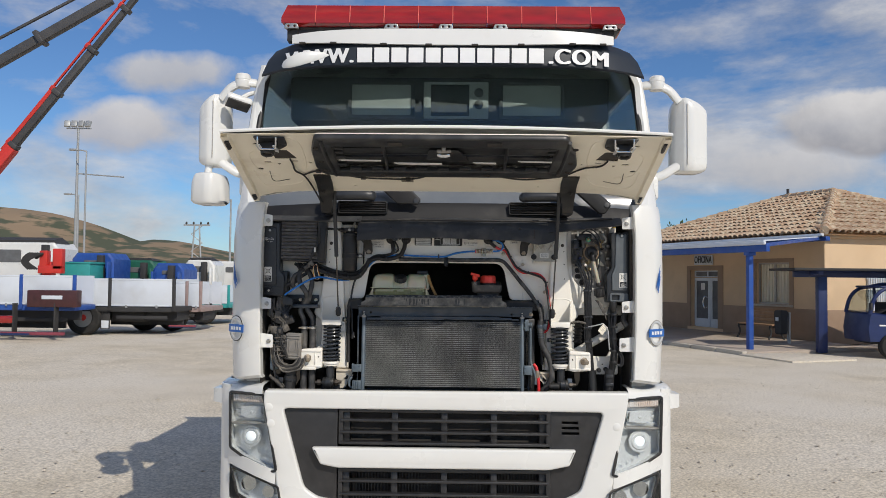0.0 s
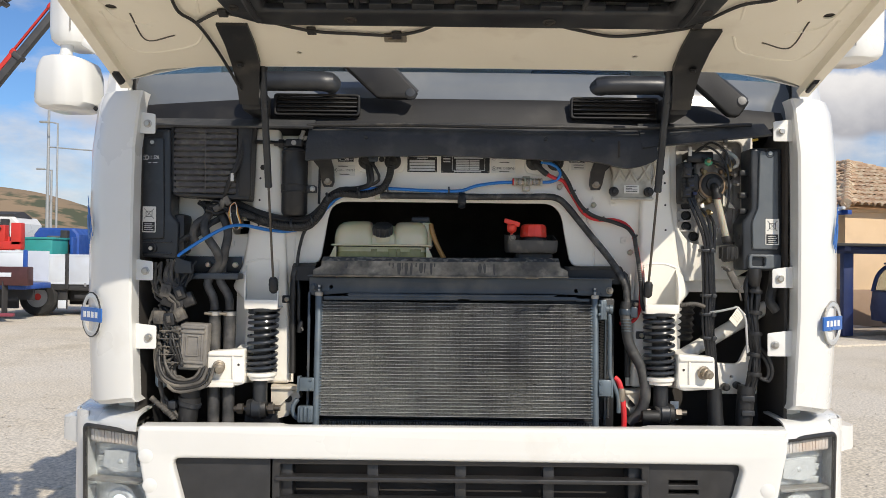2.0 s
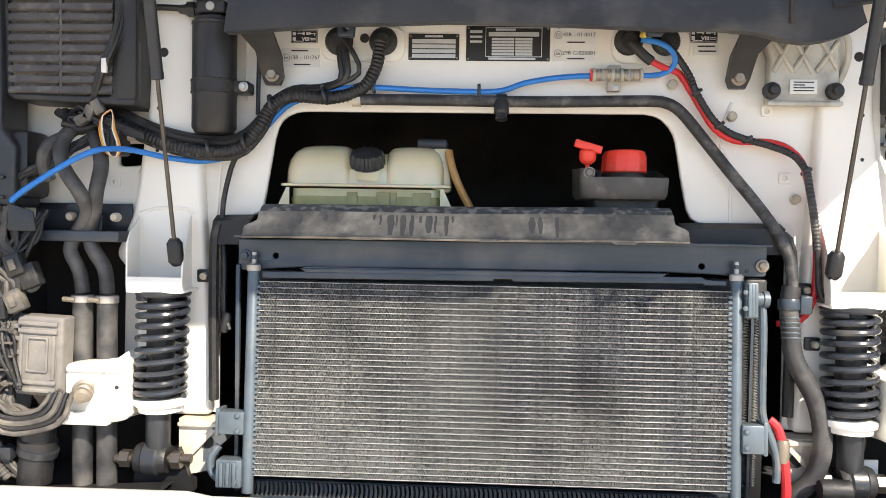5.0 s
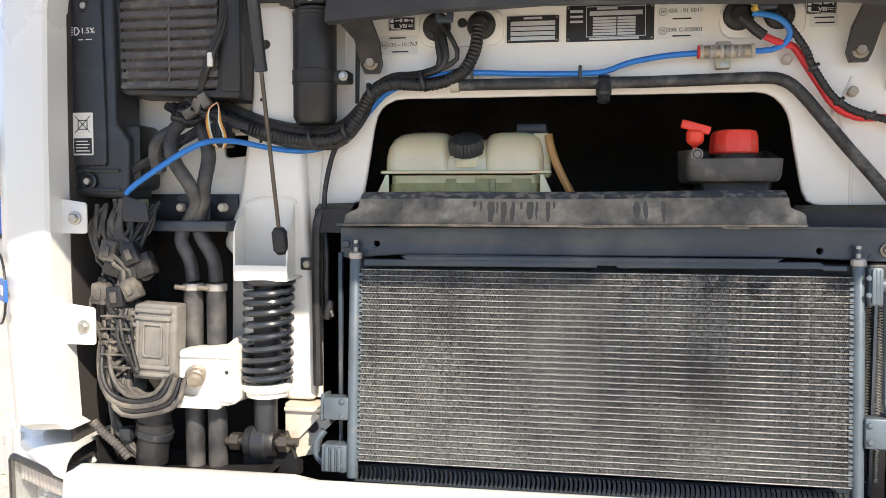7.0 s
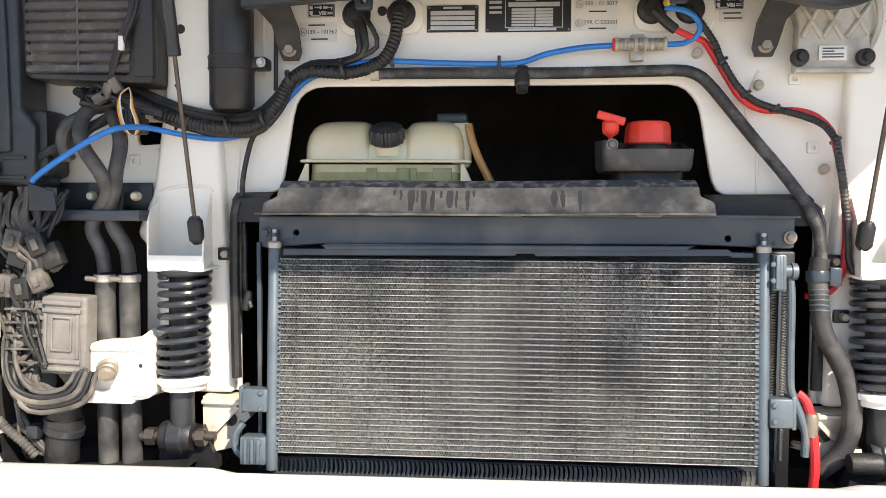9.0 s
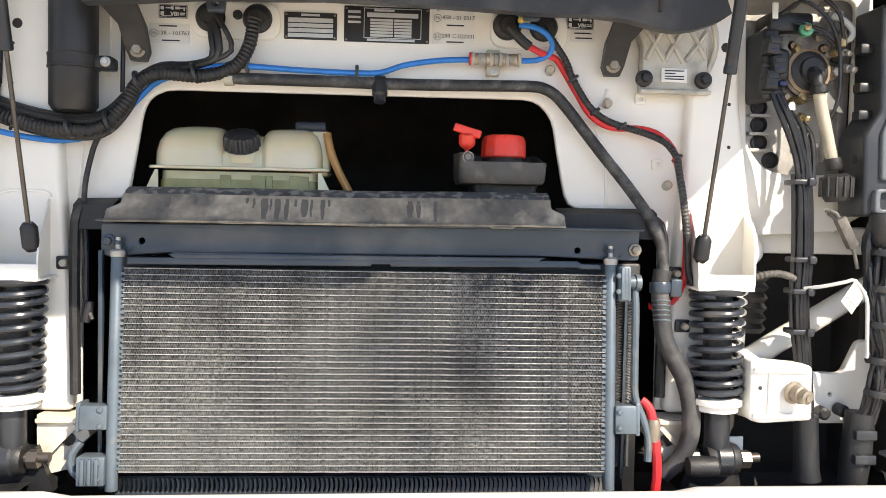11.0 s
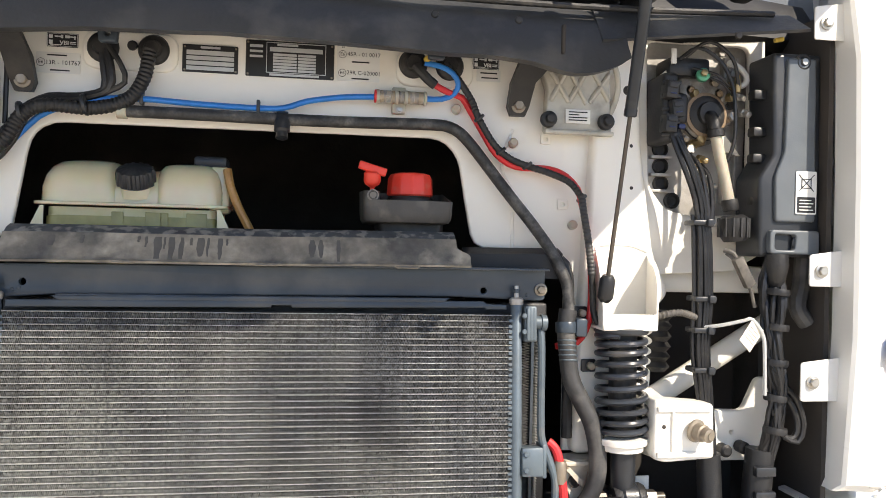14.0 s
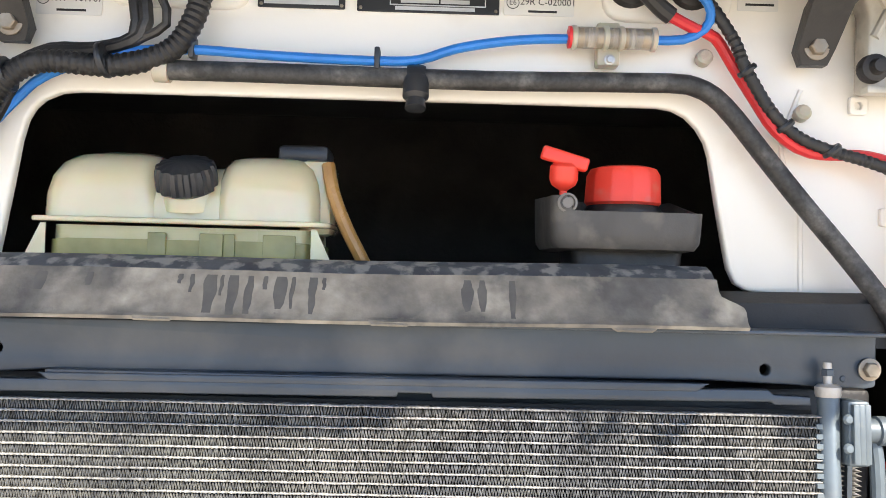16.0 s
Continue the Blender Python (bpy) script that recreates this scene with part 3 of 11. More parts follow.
def circle(x, z, r, n=16):
    return [(x + r * math.cos(2 * math.pi * i / n), z + r * math.sin(2 * math.pi * i / n)) for i in range(n)]


def loft(rows, closed=False, caps=False, bm=None):
    """A skin over rows of points, each row with the same number."""
    b = bmesh.new()
    v = [[b.verts.new(q) for q in row] for row in rows]
    for a, c in zip(v, v[1:]):
        n = len(a)
        for i in range(n if closed else n - 1):
            j = (i + 1) % n
            b.faces.new((a[i], a[j], c[j], c[i]))
    if caps:
        b.faces.new(v[0][::-1])
        b.faces.new(v[-1])
    bmesh.ops.recalc_face_normals(b, faces=b.faces[:])
    return join(bm, b)


def thicken(b, t):
    """Gives an open skin a thickness."""
    bmesh.ops.solidify(b, geom=b.faces[:], thickness=t)
    bmesh.ops.recalc_face_normals(b, faces=b.faces[:])
    return b


def words(text, size, place, thick=0.0006, bm=None, bold=0.0, spacing=1.0):
    if bold:
        for k, dx in enumerate((-1.0, 0.0, 1.0)):
            bm = words(text, size, place @ Matrix.Translation((dx * bold, 0.0, 0.0002 * k)), thick, bm, 0.0, spacing)
        return bm
    cu = bpy.data.curves.new("words", "FONT")
    cu.body, cu.size, cu.align_x, cu.align_y, cu.extrude = text, size, "CENTER", "CENTER", thick / 2
    cu.resolution_u, cu.space_character = (5 if size > 0.09 else 2), spacing
    ob = bpy.data.objects.new("words", cu)
    scene.collection.objects.link(ob)
    me = bpy.data.meshes.new_from_object(ob.evaluated_get(bpy.context.evaluated_depsgraph_get()))
    bpy.data.objects.remove(ob)
    bpy.data.curves.remove(cu)
    b = bmesh.new()
    b.from_mesh(me)
    bpy.data.meshes.remove(me)
    b.transform(place)
    return join(bm, b)


def bolt(at, r=0.009, axis=(0, -1, 0), material=None, parent=None, name="bolt"):
    """A hexagon head on a washer."""
    b = lathe([(r * 1.45, 0), (r * 1.45, r * 0.25), (r * 1.3, r * 0.3)], at, axis, 18)
    at2 = Vector(at) + Vector(axis).normalized() * r * 0.28
    b = lathe([(r, 0), (r, r * 0.65), (r * 0.85, r * 0.8), (0, r * 0.8)], at2, axis, 6, b)
    return part(name, b, material or M_METAL, parent)

# ---- ground ----
g = bmesh.new()
n_g = 60
edge = [-1500, -400, -120, -60, -40] + [-30 + 2 * i for i in range(31)] + [40, 60, 120, 400, 1500]
gv = [[g.verts.new((x, y + 15, 0.02 * noise.noise(Vector((x * 0.21, y * 0.21, 0.0))) - 0.02)) for x in edge] for y in edge]
for r0, r1 in zip(gv, gv[1:]):
    for i in range(len(edge) - 1):
        g.faces.new((r0[i], r0[i + 1], r1[i + 1], r1[i]))
# loose stones strewn over the packed surface
sv, sf = [], []
srng = random.Random(11)
ICO = [(0, 0, 1), (0.894, 0, 0.447), (0.276, 0.851, 0.447), (-0.724, 0.526, 0.447), (-0.724, -0.526, 0.447), (0.276, -0.851, 0.447)]
for k in range(15000):
    u = srng.random()
    y = 3.2 + 19.0 * u ** 1.7
    x = srng.uniform(-2.0 - 0.66 * y, 2.0 + 0.66 * y)
    if abs(x) < 1.15 and 4.5 < y < 12:
        continue
    r = 0.006 + 0.016 * srng.random() ** 3
    o = len(sv)
    a = srng.uniform(0, 6.28)
    sx, sy, sz = r * srng.uniform(0.8, 1.5), r * srng.uniform(0.7, 1.2), r * srng.uniform(0.5, 1.0)
    for px_, py_, pz_ in ICO:
        j = srng.uniform(0.8, 1.2)
        qx, qy = px_ * sx * j, py_ * sy * j
        sv.append((x + qx * math.cos(a) - qy * math.sin(a), y + qx * math.sin(a) + qy * math.cos(a), 0.002 - 0.02 + pz_ * sz * j + 0.02 * noise.noise(Vector((x * 0.21, (y - 15) * 0.21, 0.0)))))
    sf += [(o, o + 1 + i, o + 1 + (i + 1) % 5) for i in range(5)]
stone_me = bpy.data.meshes.new("loose_gravel")
stone_me.from_pydata(sv, [], sf)
stone_me.materials.append(M_STONE)
tagged(new("loose_gravel", stone_me), "loose pale stones strewn over the yard", "gravel", kind="stuff")
solo("ground", g, M_GROUND, "pale sunlit gravel yard, dusty and packed hard", "ground", kind="structure")

# ---- the truck: shell ----
truck = thing("truck", (0, 6.0, 0), "white cab-over lorry with its front service hatch raised, parked on gravel", "truck")

# Cab shell: sides, roof and back, with the front left open
cab_sec = [(-1.20, 1.25), (-1.215, 1.7), (-1.20, 2.2), (-1.14, 2.9), (-1.06, 3.06), (-0.85, 3.12), (0, 3.16), (0.85, 3.12), (1.06, 3.06), (1.14, 2.9), (1.20, 2.2), (1.215, 1.7), (1.20, 1.25)]
rows = []
for y, k in ((4.86, 0.985), (5.0, 1.0), (6.0, 1.0), (6.75, 1.0), (6.85, 0.97)):
    rows.append([(x * k, y - (0.12 if z < 2.2 and y < 4.9 else 0), 1.25 + (z - 1.25) * (k if z > 2 else 1)) for x, z in cab_sec])
cab_b = loft(rows)
side_holes = [f for f in cab_b.faces if 5.0 < f.calc_center_median().y < 6.0 and 2.2 < f.calc_center_median().z < 2.9 and abs(f.calc_center_median().x) > 1.0]
bmesh.ops.delete(cab_b, geom=side_holes, context="FACES")
cab = part("cab_shell", thicken(cab_b, 0.03), M_CAB, truck)
part("cab_back", box(-1.17, 1.17, 6.78, 6.82, 1.25, 3.08, 0.02), M_CAB, truck)
part("cab_floor", box(-1.17, 1.17, 4.98, 6.78, 1.95, 1.99), M_INTDARK, truck)

# Chassis and wheels under the cab
part("chassis_rail", box(-0.46, -0.38, 5.2, 11.5, 0.72, 0.98, 0.01), M_CHASSIS, truck)
part("chassis_rail", box(0.38, 0.46, 5.2, 11.5, 0.72, 0.98, 0.01), M_CHASSIS, truck)
part("underbody", box(-1.1, 1.1, 4.75, 6.7, 0.45, 1.06, 0.03), M_CHASSIS, truck)


def wheel(x, y, parent, r=0.5, w=0.3, rim=M_ALLOY, side=-1):
    tyre = part("tyre", lathe([(r * 0.58, -w / 2), (r * 0.9, -w / 2), (r * 0.985, -w * 0.4), (r, -w * 0.25), (r, w * 0.25), (r * 0.985, w * 0.4), (r * 0.9, w / 2), (r * 0.58, w / 2)], (x, y, r - 0.005), (side, 0, 0), 32, ends=False), M_TYRE, parent)
    b = lathe([(r * 0.6, w * 0.2), (r * 0.6, w * 0.42), (r * 0.52, w * 0.42), (r * 0.46, w * 0.15), (r * 0.3, w * 0.12), (r * 0.24, w * 0.35), (r * 0.1, w * 0.4), (0, w * 0.4)], (x, y, r - 0.005), (side, 0, 0), 24)
    part("rim", b, rim, tyre)
    return tyre


for sx in (-1, 1):
    wheel(sx * 1.02, 5.75, truck, side=sx)

# Windscreen, its surround, the dark panel under it
glass_rows = []
for z, y, hw in ((2.18, 4.70, 1.13), (2.45, 4.745, 1.135), (2.7, 4.79, 1.12), (2.97, 4.845, 1.09)):
    glass_rows.append([(hw * u, y + 0.10 * abs(u) ** 3, z) for u in (-1, -0.9, -0.75, -0.5, -0.25, 0, 0.25, 0.5, 0.75, 0.9, 1)])
ws = part("windscreen", thicken(loft(glass_rows), 0.006), M_GLASS, truck, "tinted windscreen glass")
ws.visible_shadow = False
for sx in (-1, 1):
    part("pillar", sweep([(sx * 1.16, 4.84, 2.12), (sx * 1.165, 4.86, 2.4), (sx * 1.145, 4.90, 2.7), (sx * 1.105, 4.95, 2.98)], 0.035, 10), M_CAB, truck)
    part("pillar_seal", sweep([(sx * 1.125, 4.80, 2.14), (sx * 1.13, 4.835, 2.45), (sx * 1.115, 4.88, 2.7), (sx * 1.08, 4.93, 2.97)], 0.016, 8), M_RUBBER, truck)

# Glossy lower panel with the wiper cowl
low = []
for z, y in ((2.225, 4.70), (2.19, 4.675), (2.10, 4.655), (2.09, 4.655)):
    low.append([(1.09 * u, y + 0.06 * abs(u) ** 3, z - 0.035 * abs(u) ** 4 * (1 if z < 2.15 else 0.3)) for u in (-1, -0.9, -0.75, -0.5, -0.25, 0, 0.25, 0.5, 0.75, 0.9, 1)])
part("lower_screen_panel", thicken(loft(low), 0.02), M_GLOSSBLACK, truck, "glossy dark panel below the windscreen")
cow = []
for z, y in ((2.13, 4.64), (2.10, 4.615), (2.035, 4.60), (2.02, 4.62)):
    cow.append([(1.05 * u, y + 0.05 * abs(u) ** 3, z - 0.05 * max(0, abs(u) - 0.55) * (1 if z > 2.05 else 0)) for u in [i / 12 - 1 for i in range(25)]])
cowl = part("wiper_cowl", thicken(loft(cow), 0.012), M_COWL, truck, "matt black wiper cowl")
for x0, x1 in ((-0.605, -0.33), (0.34, 0.622)):
    vent = part("cowl_vent", outline(rect(x0, x1, 2.070, 2.140, 0.012), [rect(x0 + 0.008, x1 - 0.008, 2.077, 2.133, 0.008)], 0.016, 0.003, facing(4.588)), M_COWL, truck)
    for k in range(4):
        under(new("slat", mesh_of("slat", box(x0 + 0.01, x1 - 0.01, 4.585, 4.606, 2.084 + 0.0135 * k, 2.089 + 0.0135 * k, 0.002, m=None), M_COWL)), vent)
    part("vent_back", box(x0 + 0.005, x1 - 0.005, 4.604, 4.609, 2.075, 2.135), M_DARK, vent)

# Wipers: broad flat arms
for blade, edge in (([(-0.440, 2.275), (-0.285, 2.275), (-0.205, 2.205), (-0.143, 2.140), (-0.166, 2.122), (-0.274, 2.124)], [(-0.215, 2.214), (-0.205, 2.205), (-0.143, 2.140), (-0.150, 2.132)]),
                    ([(0.630, 2.262), (0.745, 2.262), (0.830, 2.186), (0.901, 2.127), (0.868, 2.078), (0.836, 2.079)], [(0.822, 2.194), (0.830, 2.186), (0.901, 2.127), (0.893, 2.114)])):
    wiper = part("wiper_arm", outline(rounded(blade, 0.010), [], 0.03, 0.007, facing(4.568)), M_COWL, truck, "broad black wiper arm")
    # lighter rod stands in for light along the arm's edge
    part("arm_edge", sweep([(edge[0][0] - 0.006, 4.568, edge[0][1]), (edge[2][0] - 0.008, 4.566, edge[2][1] + 0.004)], 0.010, 10), M_SATIN, wiper)
    part("pivot_cap", lathe([(0.020, 0), (0.020, 0.010), (0.014, 0.016), (0, 0.017)], (edge[2][0] - 0.026, 4.566, edge[2][1] - 0.002), (0, -1, 0.2), 18), M_SATIN, wiper)
for xa, xb in ((-0.666, -0.415), (0.425, 0.64)):
    b = sweep([(xa, 4.56, 2.165), (xa + 0.02, 4.55, 2.170), (xb - 0.03, 4.55, 2.172), (xb, 4.57, 2.165)], 0.034, 14, flat=0.85)
    part("wiper_motor_cover", b, M_SATIN, truck)

# Sun visor with its white centre panel
vis = []
for z, y, hw in ((2.885, 4.555, 1.11), (2.895, 4.54, 1.105), (2.98, 4.548, 1.07), (3.04, 4.57, 1.03), (3.085, 4.63, 0.98), (3.10, 4.80, 0.95)):
    vis.append([(hw * u + 0.02, y + 0.22 * abs(u) ** 5, z - 0.006 * u * u) for u in [i / 10 - 1 for i in range(21)]])
visor = part("sun_visor", thicken(loft(vis), 0.01), M_VISOR, truck, "dark blue-black external sun visor")


def visor_y(x, z):
    """Depth of the visor's outer face."""
    steps = ((2.885, 4.555, 1.11), (2.895, 4.54, 1.105), (2.98, 4.548, 1.07), (3.04, 4.57, 1.03))
    for (za, ya, ha), (zb, yb, hb) in zip(steps, steps[1:]):
        if z <= zb or zb == 3.04:
            f = min(1, max(0, (z - za) / (zb - za)))
            return ya + (yb - ya) * f + 0.22 * abs((x - 0.02) / (ha + (hb - ha) * f)) ** 5


# flat white panel, deeper in the middle, held by dark clips along its lower edge
us = [i / 12 - 1 for i in range(25)]
cap = [[(0.02 + 0.905 * u, 4.536 + dy + 0.09 * abs(u) ** 5, z0 + dz * abs(u) ** 2.6) for u in us]
       for dy, z0, dz in ((0.020, 3.004, 0.030), (0.0, 3.004, 0.028), (0.004, 3.050, 0.010), (0.010, 3.092, -0.010), (0.016, 3.098, -0.012), (0.20, 3.104, -0.012))]
part("visor_cap", thicken(loft(cap), 0.006), M_CAB, visor, "white panel on top of the visor")
for x in (-0.82, -0.64, -0.36, -0.11, 0.145, 0.40, 0.685, 0.86):
    u = (x - 0.02) / 0.905
    part("panel_clip", box(x - 0.018, x + 0.018, 4.528 + 0.09 * abs(u) ** 5, 4.550 + 0.09 * abs(u) ** 5, 2.998 + 0.029 * abs(u) ** 2.6, 3.008 + 0.029 * abs(u) ** 2.6, 0.002), M_DARK, visor)


# Lettering on the visor: the address' ends are lettered, the name is plain blocks
def wrapped(b):
    """Lay flat lettering on the curved visor."""
    ys = [v.co.y for v in b.verts]
    y0 = min(ys)
    for v in b.verts:
        d = visor_y(v.co.x, v.co.z)
        v.co.x = 0.02 + (v.co.x - 0.02) * (1 + (d - 4.54) / 4.54)
        v.co.y = visor_y(v.co.x, v.co.z) - 0.0114 + (v.co.y - y0)
    return b


def fitted(text, x0, x1, z0, z1, bold):
    """Bold letters set between two places along the visor."""
    b = words(text, 0.1, pose(0, 4.55, 0, 90, 0, 0), 0.0015, bold=bold, spacing=1.12)
    xs, zs = [v.co.x for v in b.verts], [v.co.z for v in b.verts]
    for v in b.verts:
        v.co.x = x0 + (v.co.x - min(xs)) * (x1 - x0) / (max(xs) - min(xs))
        v.co.z = z0 + (v.co.z - min(zs)) * (z1 - z0) / (max(zs) - min(zs))
    bmesh.ops.triangulate(b, faces=b.faces[:])
    return wrapped(b)


part("lettering", fitted("WWW.", -0.905, -0.522, 2.902, 2.986, 0.005), M_WHITEINK, visor, "bold white lettering")
part("lettering", fitted(".COM", 0.549, 0.880, 2.901, 2.988, 0.0055), M_WHITEINK, visor, "bold white lettering")
for k in range(11):
    x = -0.462 + k * 0.0945
    b = outline(rect(-0.041, 0.041, -0.0425, 0.0425, 0.003), [], 0.0015, 0, pose(x, 4.538, 2.945, 90, 0, 0))
    part("letter_block", wrapped(b), M_WHITEINK, visor)

# Red beacon bar
bar = part("beacon_bar", box(-0.97, 1.01, 4.86, 5.06, 3.185, 3.21, 0.01), M_BLACK, truck, "low black base of the beacon bar")
for k in range(10):
    x0, x1 = -0.99 + k * 0.2022, -0.99 + (k + 1) * 0.2022 - 0.003
    t0, t1 = (0.03 if k == 0 else 0), (0.03 if k == 9 else 0)
    b = loft([[(x0 + t0 * 0.5, 4.835, 3.200), (x0, 4.812, 3.212), (x0, 4.812, 3.243), (x0 + t0, 4.84, 3.325), (x0 + t0 * 1.3, 4.87, 3.335), (x0 + t0, 5.05, 3.335), (x0, 5.08, 3.30), (x0, 5.08, 3.205)],
              [(x1 - t1 * 0.5, 4.835, 3.200), (x1, 4.812, 3.212), (x1, 4.812, 3.243), (x1 - t1, 4.84, 3.325), (x1 - t1 * 1.3, 4.87, 3.335), (x1 - t1, 5.05, 3.335), (x1, 5.08, 3.30), (x1, 5.08, 3.205)]], closed=True, caps=True)
    lens = part("beacon_lens", b, M_LAMPRED, bar, "translucent red lens")
    if k:
        part("lens_joint", sweep([(x0 - 0.0015, 4.811, 3.214), (x0 - 0.0015, 4.811, 3.243), (x0 - 0.0015, 4.839, 3.325)], 0.0028, 6), M_REDRIB, lens)
for x in (-0.93, -0.34, -0.02, 0.30, 0.94):
    b = outline(rounded([(x - 0.045, 3.178), (x + 0.045, 3.178), (x + 0.035, 3.208), (x - 0.035, 3.208)], 0.01), [circle(x - 0.018, 3.193, 0.007), circle(x + 0.018, 3.193, 0.007)], 0.02, 0.002, facing(4.82))
    part("bar_bracket", b, M_METAL, bar)
    part("bracket_foot", box(x - 0.03, x + 0.03, 4.84, 4.9, 3.11, 3.186, 0.004), M_CHASSIS, bar)

# Cab interior seen through the glass
part("header_shelf", box(-1.0, 1.0, 5.15, 5.6, 2.70, 2.98, 0.02), M_INTDARK, truck)
for x0, x1 in ((-0.615, -0.235), (0.33, 0.70)):
    part("locker_door", outline(rect(x0, x1, 2.73, 2.93, 0.012), [], 0.015, 0.004, facing(5.14)), M_INTERIOR, truck)
    part("locker_frame", outline(rect(x0 - 0.02, x1 + 0.02, 2.71, 2.95, 0.015), [rect(x0 + 0.005, x1 - 0.005, 2.735, 2.925, 0.01)], 0.02, 0.003, facing(5.137)), M_INTDARK, truck)
part("radio_panel", outline(rect(-0.16, 0.245, 2.715, 2.945, 0.01), [rect(-0.115, 0.125, 2.73, 2.93, 0.006)], 0.02, 0.003, facing(5.137)), M_INTERIOR, truck)
for z in (2.80, 2.875):
    part("dial", lathe([(0.028, 0), (0.028, 0.012), (0.022, 0.016), (0, 0.016)], (0.185, 5.126, z), (0, -1, 0), 20), M_INTDARK, truck)
part("dashboard", box(-1.1, 1.1, 4.85, 5.3, 2.0, 2.12, 0.05), M_INTDARK, truck)
for x in (-0.62, 0.62):
    part("seat_back", box(x - 0.25, x + 0.25, 5.95, 6.1, 2.0, 2.62, 0.08, 3), M_INTDARK, truck)
    part("head_rest", box(x - 0.15, x + 0.15, 5.95, 6.05, 2.64, 2.82, 0.05, 3), M_INTDARK, truck)
for sx in (-1, 1):
    sw = part("side_window", thicken(loft([[(sx * 1.193, 5.0, 2.2), (sx * 1.193, 6.0, 2.2)], [(sx * 1.133, 5.0, 2.9), (sx * 1.133, 6.0, 2.9)]]), 0.005), M_CLEARGLASS, truck)
    sw.visible_shadow = False


# Mirrors
def mirror(s):
    xi, xc, xo, zb, zt = (1.335, 1.415, 1.515, 2.385, 2.815) if s < 0 else (1.345, 1.42, 1.555, 2.365, 2.812)
    rws = []
    for f_, i_ in ((0.0, 0.05), (0.015, 0.022), (0.05, 0.006), (0.12, 0.0), (0.80, 0.0), (0.90, 0.006), (0.965, 0.022), (1.0, 0.05)):
        z = zb + (zt - zb) * f_
        ring_ = rounded([(xo - i_, 5.09), (xi + i_, 5.09), (xi + i_ * 0.6, 4.985), (xc - 0.012, 4.915 + i_ * 0.5), (xc + 0.03, 4.912 + i_ * 0.5), (xo - i_, 4.955)], 0.03 if i_ < 0.03 else 0.02)
        rws.append([(s * x, y, z - 0.055 * max(0.0, f_ - 0.75) * 4 * max(0.0, (x - xc) / (xo - xc))) for x, y in ring_])
    big = part("mirror_housing", loft(rws, closed=True, caps=True), M_CAB, truck, "white wing mirror housing")
    part("mirror_glass", box(s * (xi + 0.022), s * (xo - 0.022), 5.088, 5.094, zb + 0.04, zt - 0.09, 0.002), M_CHROME, big)
    part("housing_seam", box(s * (xc - 0.003), s * (xc + 0.001), 4.910, 4.916, zb + 0.04, zt - 0.04, 0.001), M_ALLOY, big)
    part("mirror_arm", sweep([(s * 1.12, 5.02, 2.885), (s * 1.19, 4.97, 2.890), (s * 1.25, 4.95, 2.885), (s * 1.32, 4.95, 2.855), (s * 1.38, 4.96, 2.79)], 0.036, 14, flat=0.65), M_CAB, truck)
    part("arm_joint", lathe([(0.042, 0), (0.046, 0.012), (0.046, 0.042), (0.044, 0.044), (0.044, 0.048), (0.046, 0.050), (0.044, 0.075), (0.036, 0.084), (0, 0.086)], (s * 1.247, 4.95, 2.855), (0, 0, 1), 24), M_CAB, truck)
    part("mirror_arm", sweep([(s * 1.40, 4.97, 2.42), (s * 1.345, 4.97, 2.385), (s * 1.28, 4.975, 2.345), (s * 1.20, 5.0, 2.325)], 0.030, 12, flat=0.7), M_CAB, truck)
    part("arm_bracket", box(s * 1.19, s * 1.262, 4.955, 5.03, 2.20, 2.345, 0.02, 3), M_CAB, truck)
    part("bracket_screw", lathe([(0.006, 0), (0.006, 0.003), (0, 0.004)], (s * 1.235, 4.953, 2.225), (0, -1, 0), 10), M_BLACK, truck)


mirror(-1)
mirror(1)
sm_rows = []
for f_, i_ in ((0.0, 0.045), (0.03, 0.018), (0.12, 0.0), (0.70, 0.004), (0.90, 0.016), (0.97, 0.030), (1.0, 0.055)):
    sm_rows.append([(-x, y, 2.145 + 0.19 * f_) for x, y in rounded([(1.542 - i_, 5.05), (1.333 + i_, 5.05), (1.345 + i_, 4.93), (1.40, 4.868 + i_ * 0.5), (1.44, 4.864 + i_ * 0.5), (1.542 - i_, 4.905)], 0.03 if i_ < 0.03 else 0.02)])
small = part("wide_mirror", loft(sm_rows, closed=True, caps=True), M_CAB, truck, "small white wide-angle mirror housing")
part("wide_mirror_stalk", rod((-1.455, 4.96, 2.31), (-1.445, 4.97, 2.40), 0.022), M_CAB, small)
part("mirror_pin", rod((-1.345, 4.97, 2.15), (-1.335, 4.97, 2.16), 0.008, 8), M_BLACK, small)
km = part("kerb_mirror", box(-0.078, 0.078, -0.05, 0.05, -0.022, 0.03, 0.022, 4, m=pose(-1.258, 4.90, 2.755, -20, 14, 25)), M_CAB, truck, "white kerb mirror over the door")
part("kerb_mirror_glass", box(-0.068, 0.068, -0.052, 0.04, -0.028, -0.018, 0.004, 2, m=pose(-1.258, 4.90, 2.755, -20, 14, 25)), M_BLACK, km)
part("kerb_mirror_stalk", sweep([(-1.25, 4.90, 2.775), (-1.20, 4.95, 2.82), (-1.13, 5.02, 2.85)], 0.014, 8), M_CAB, truck)
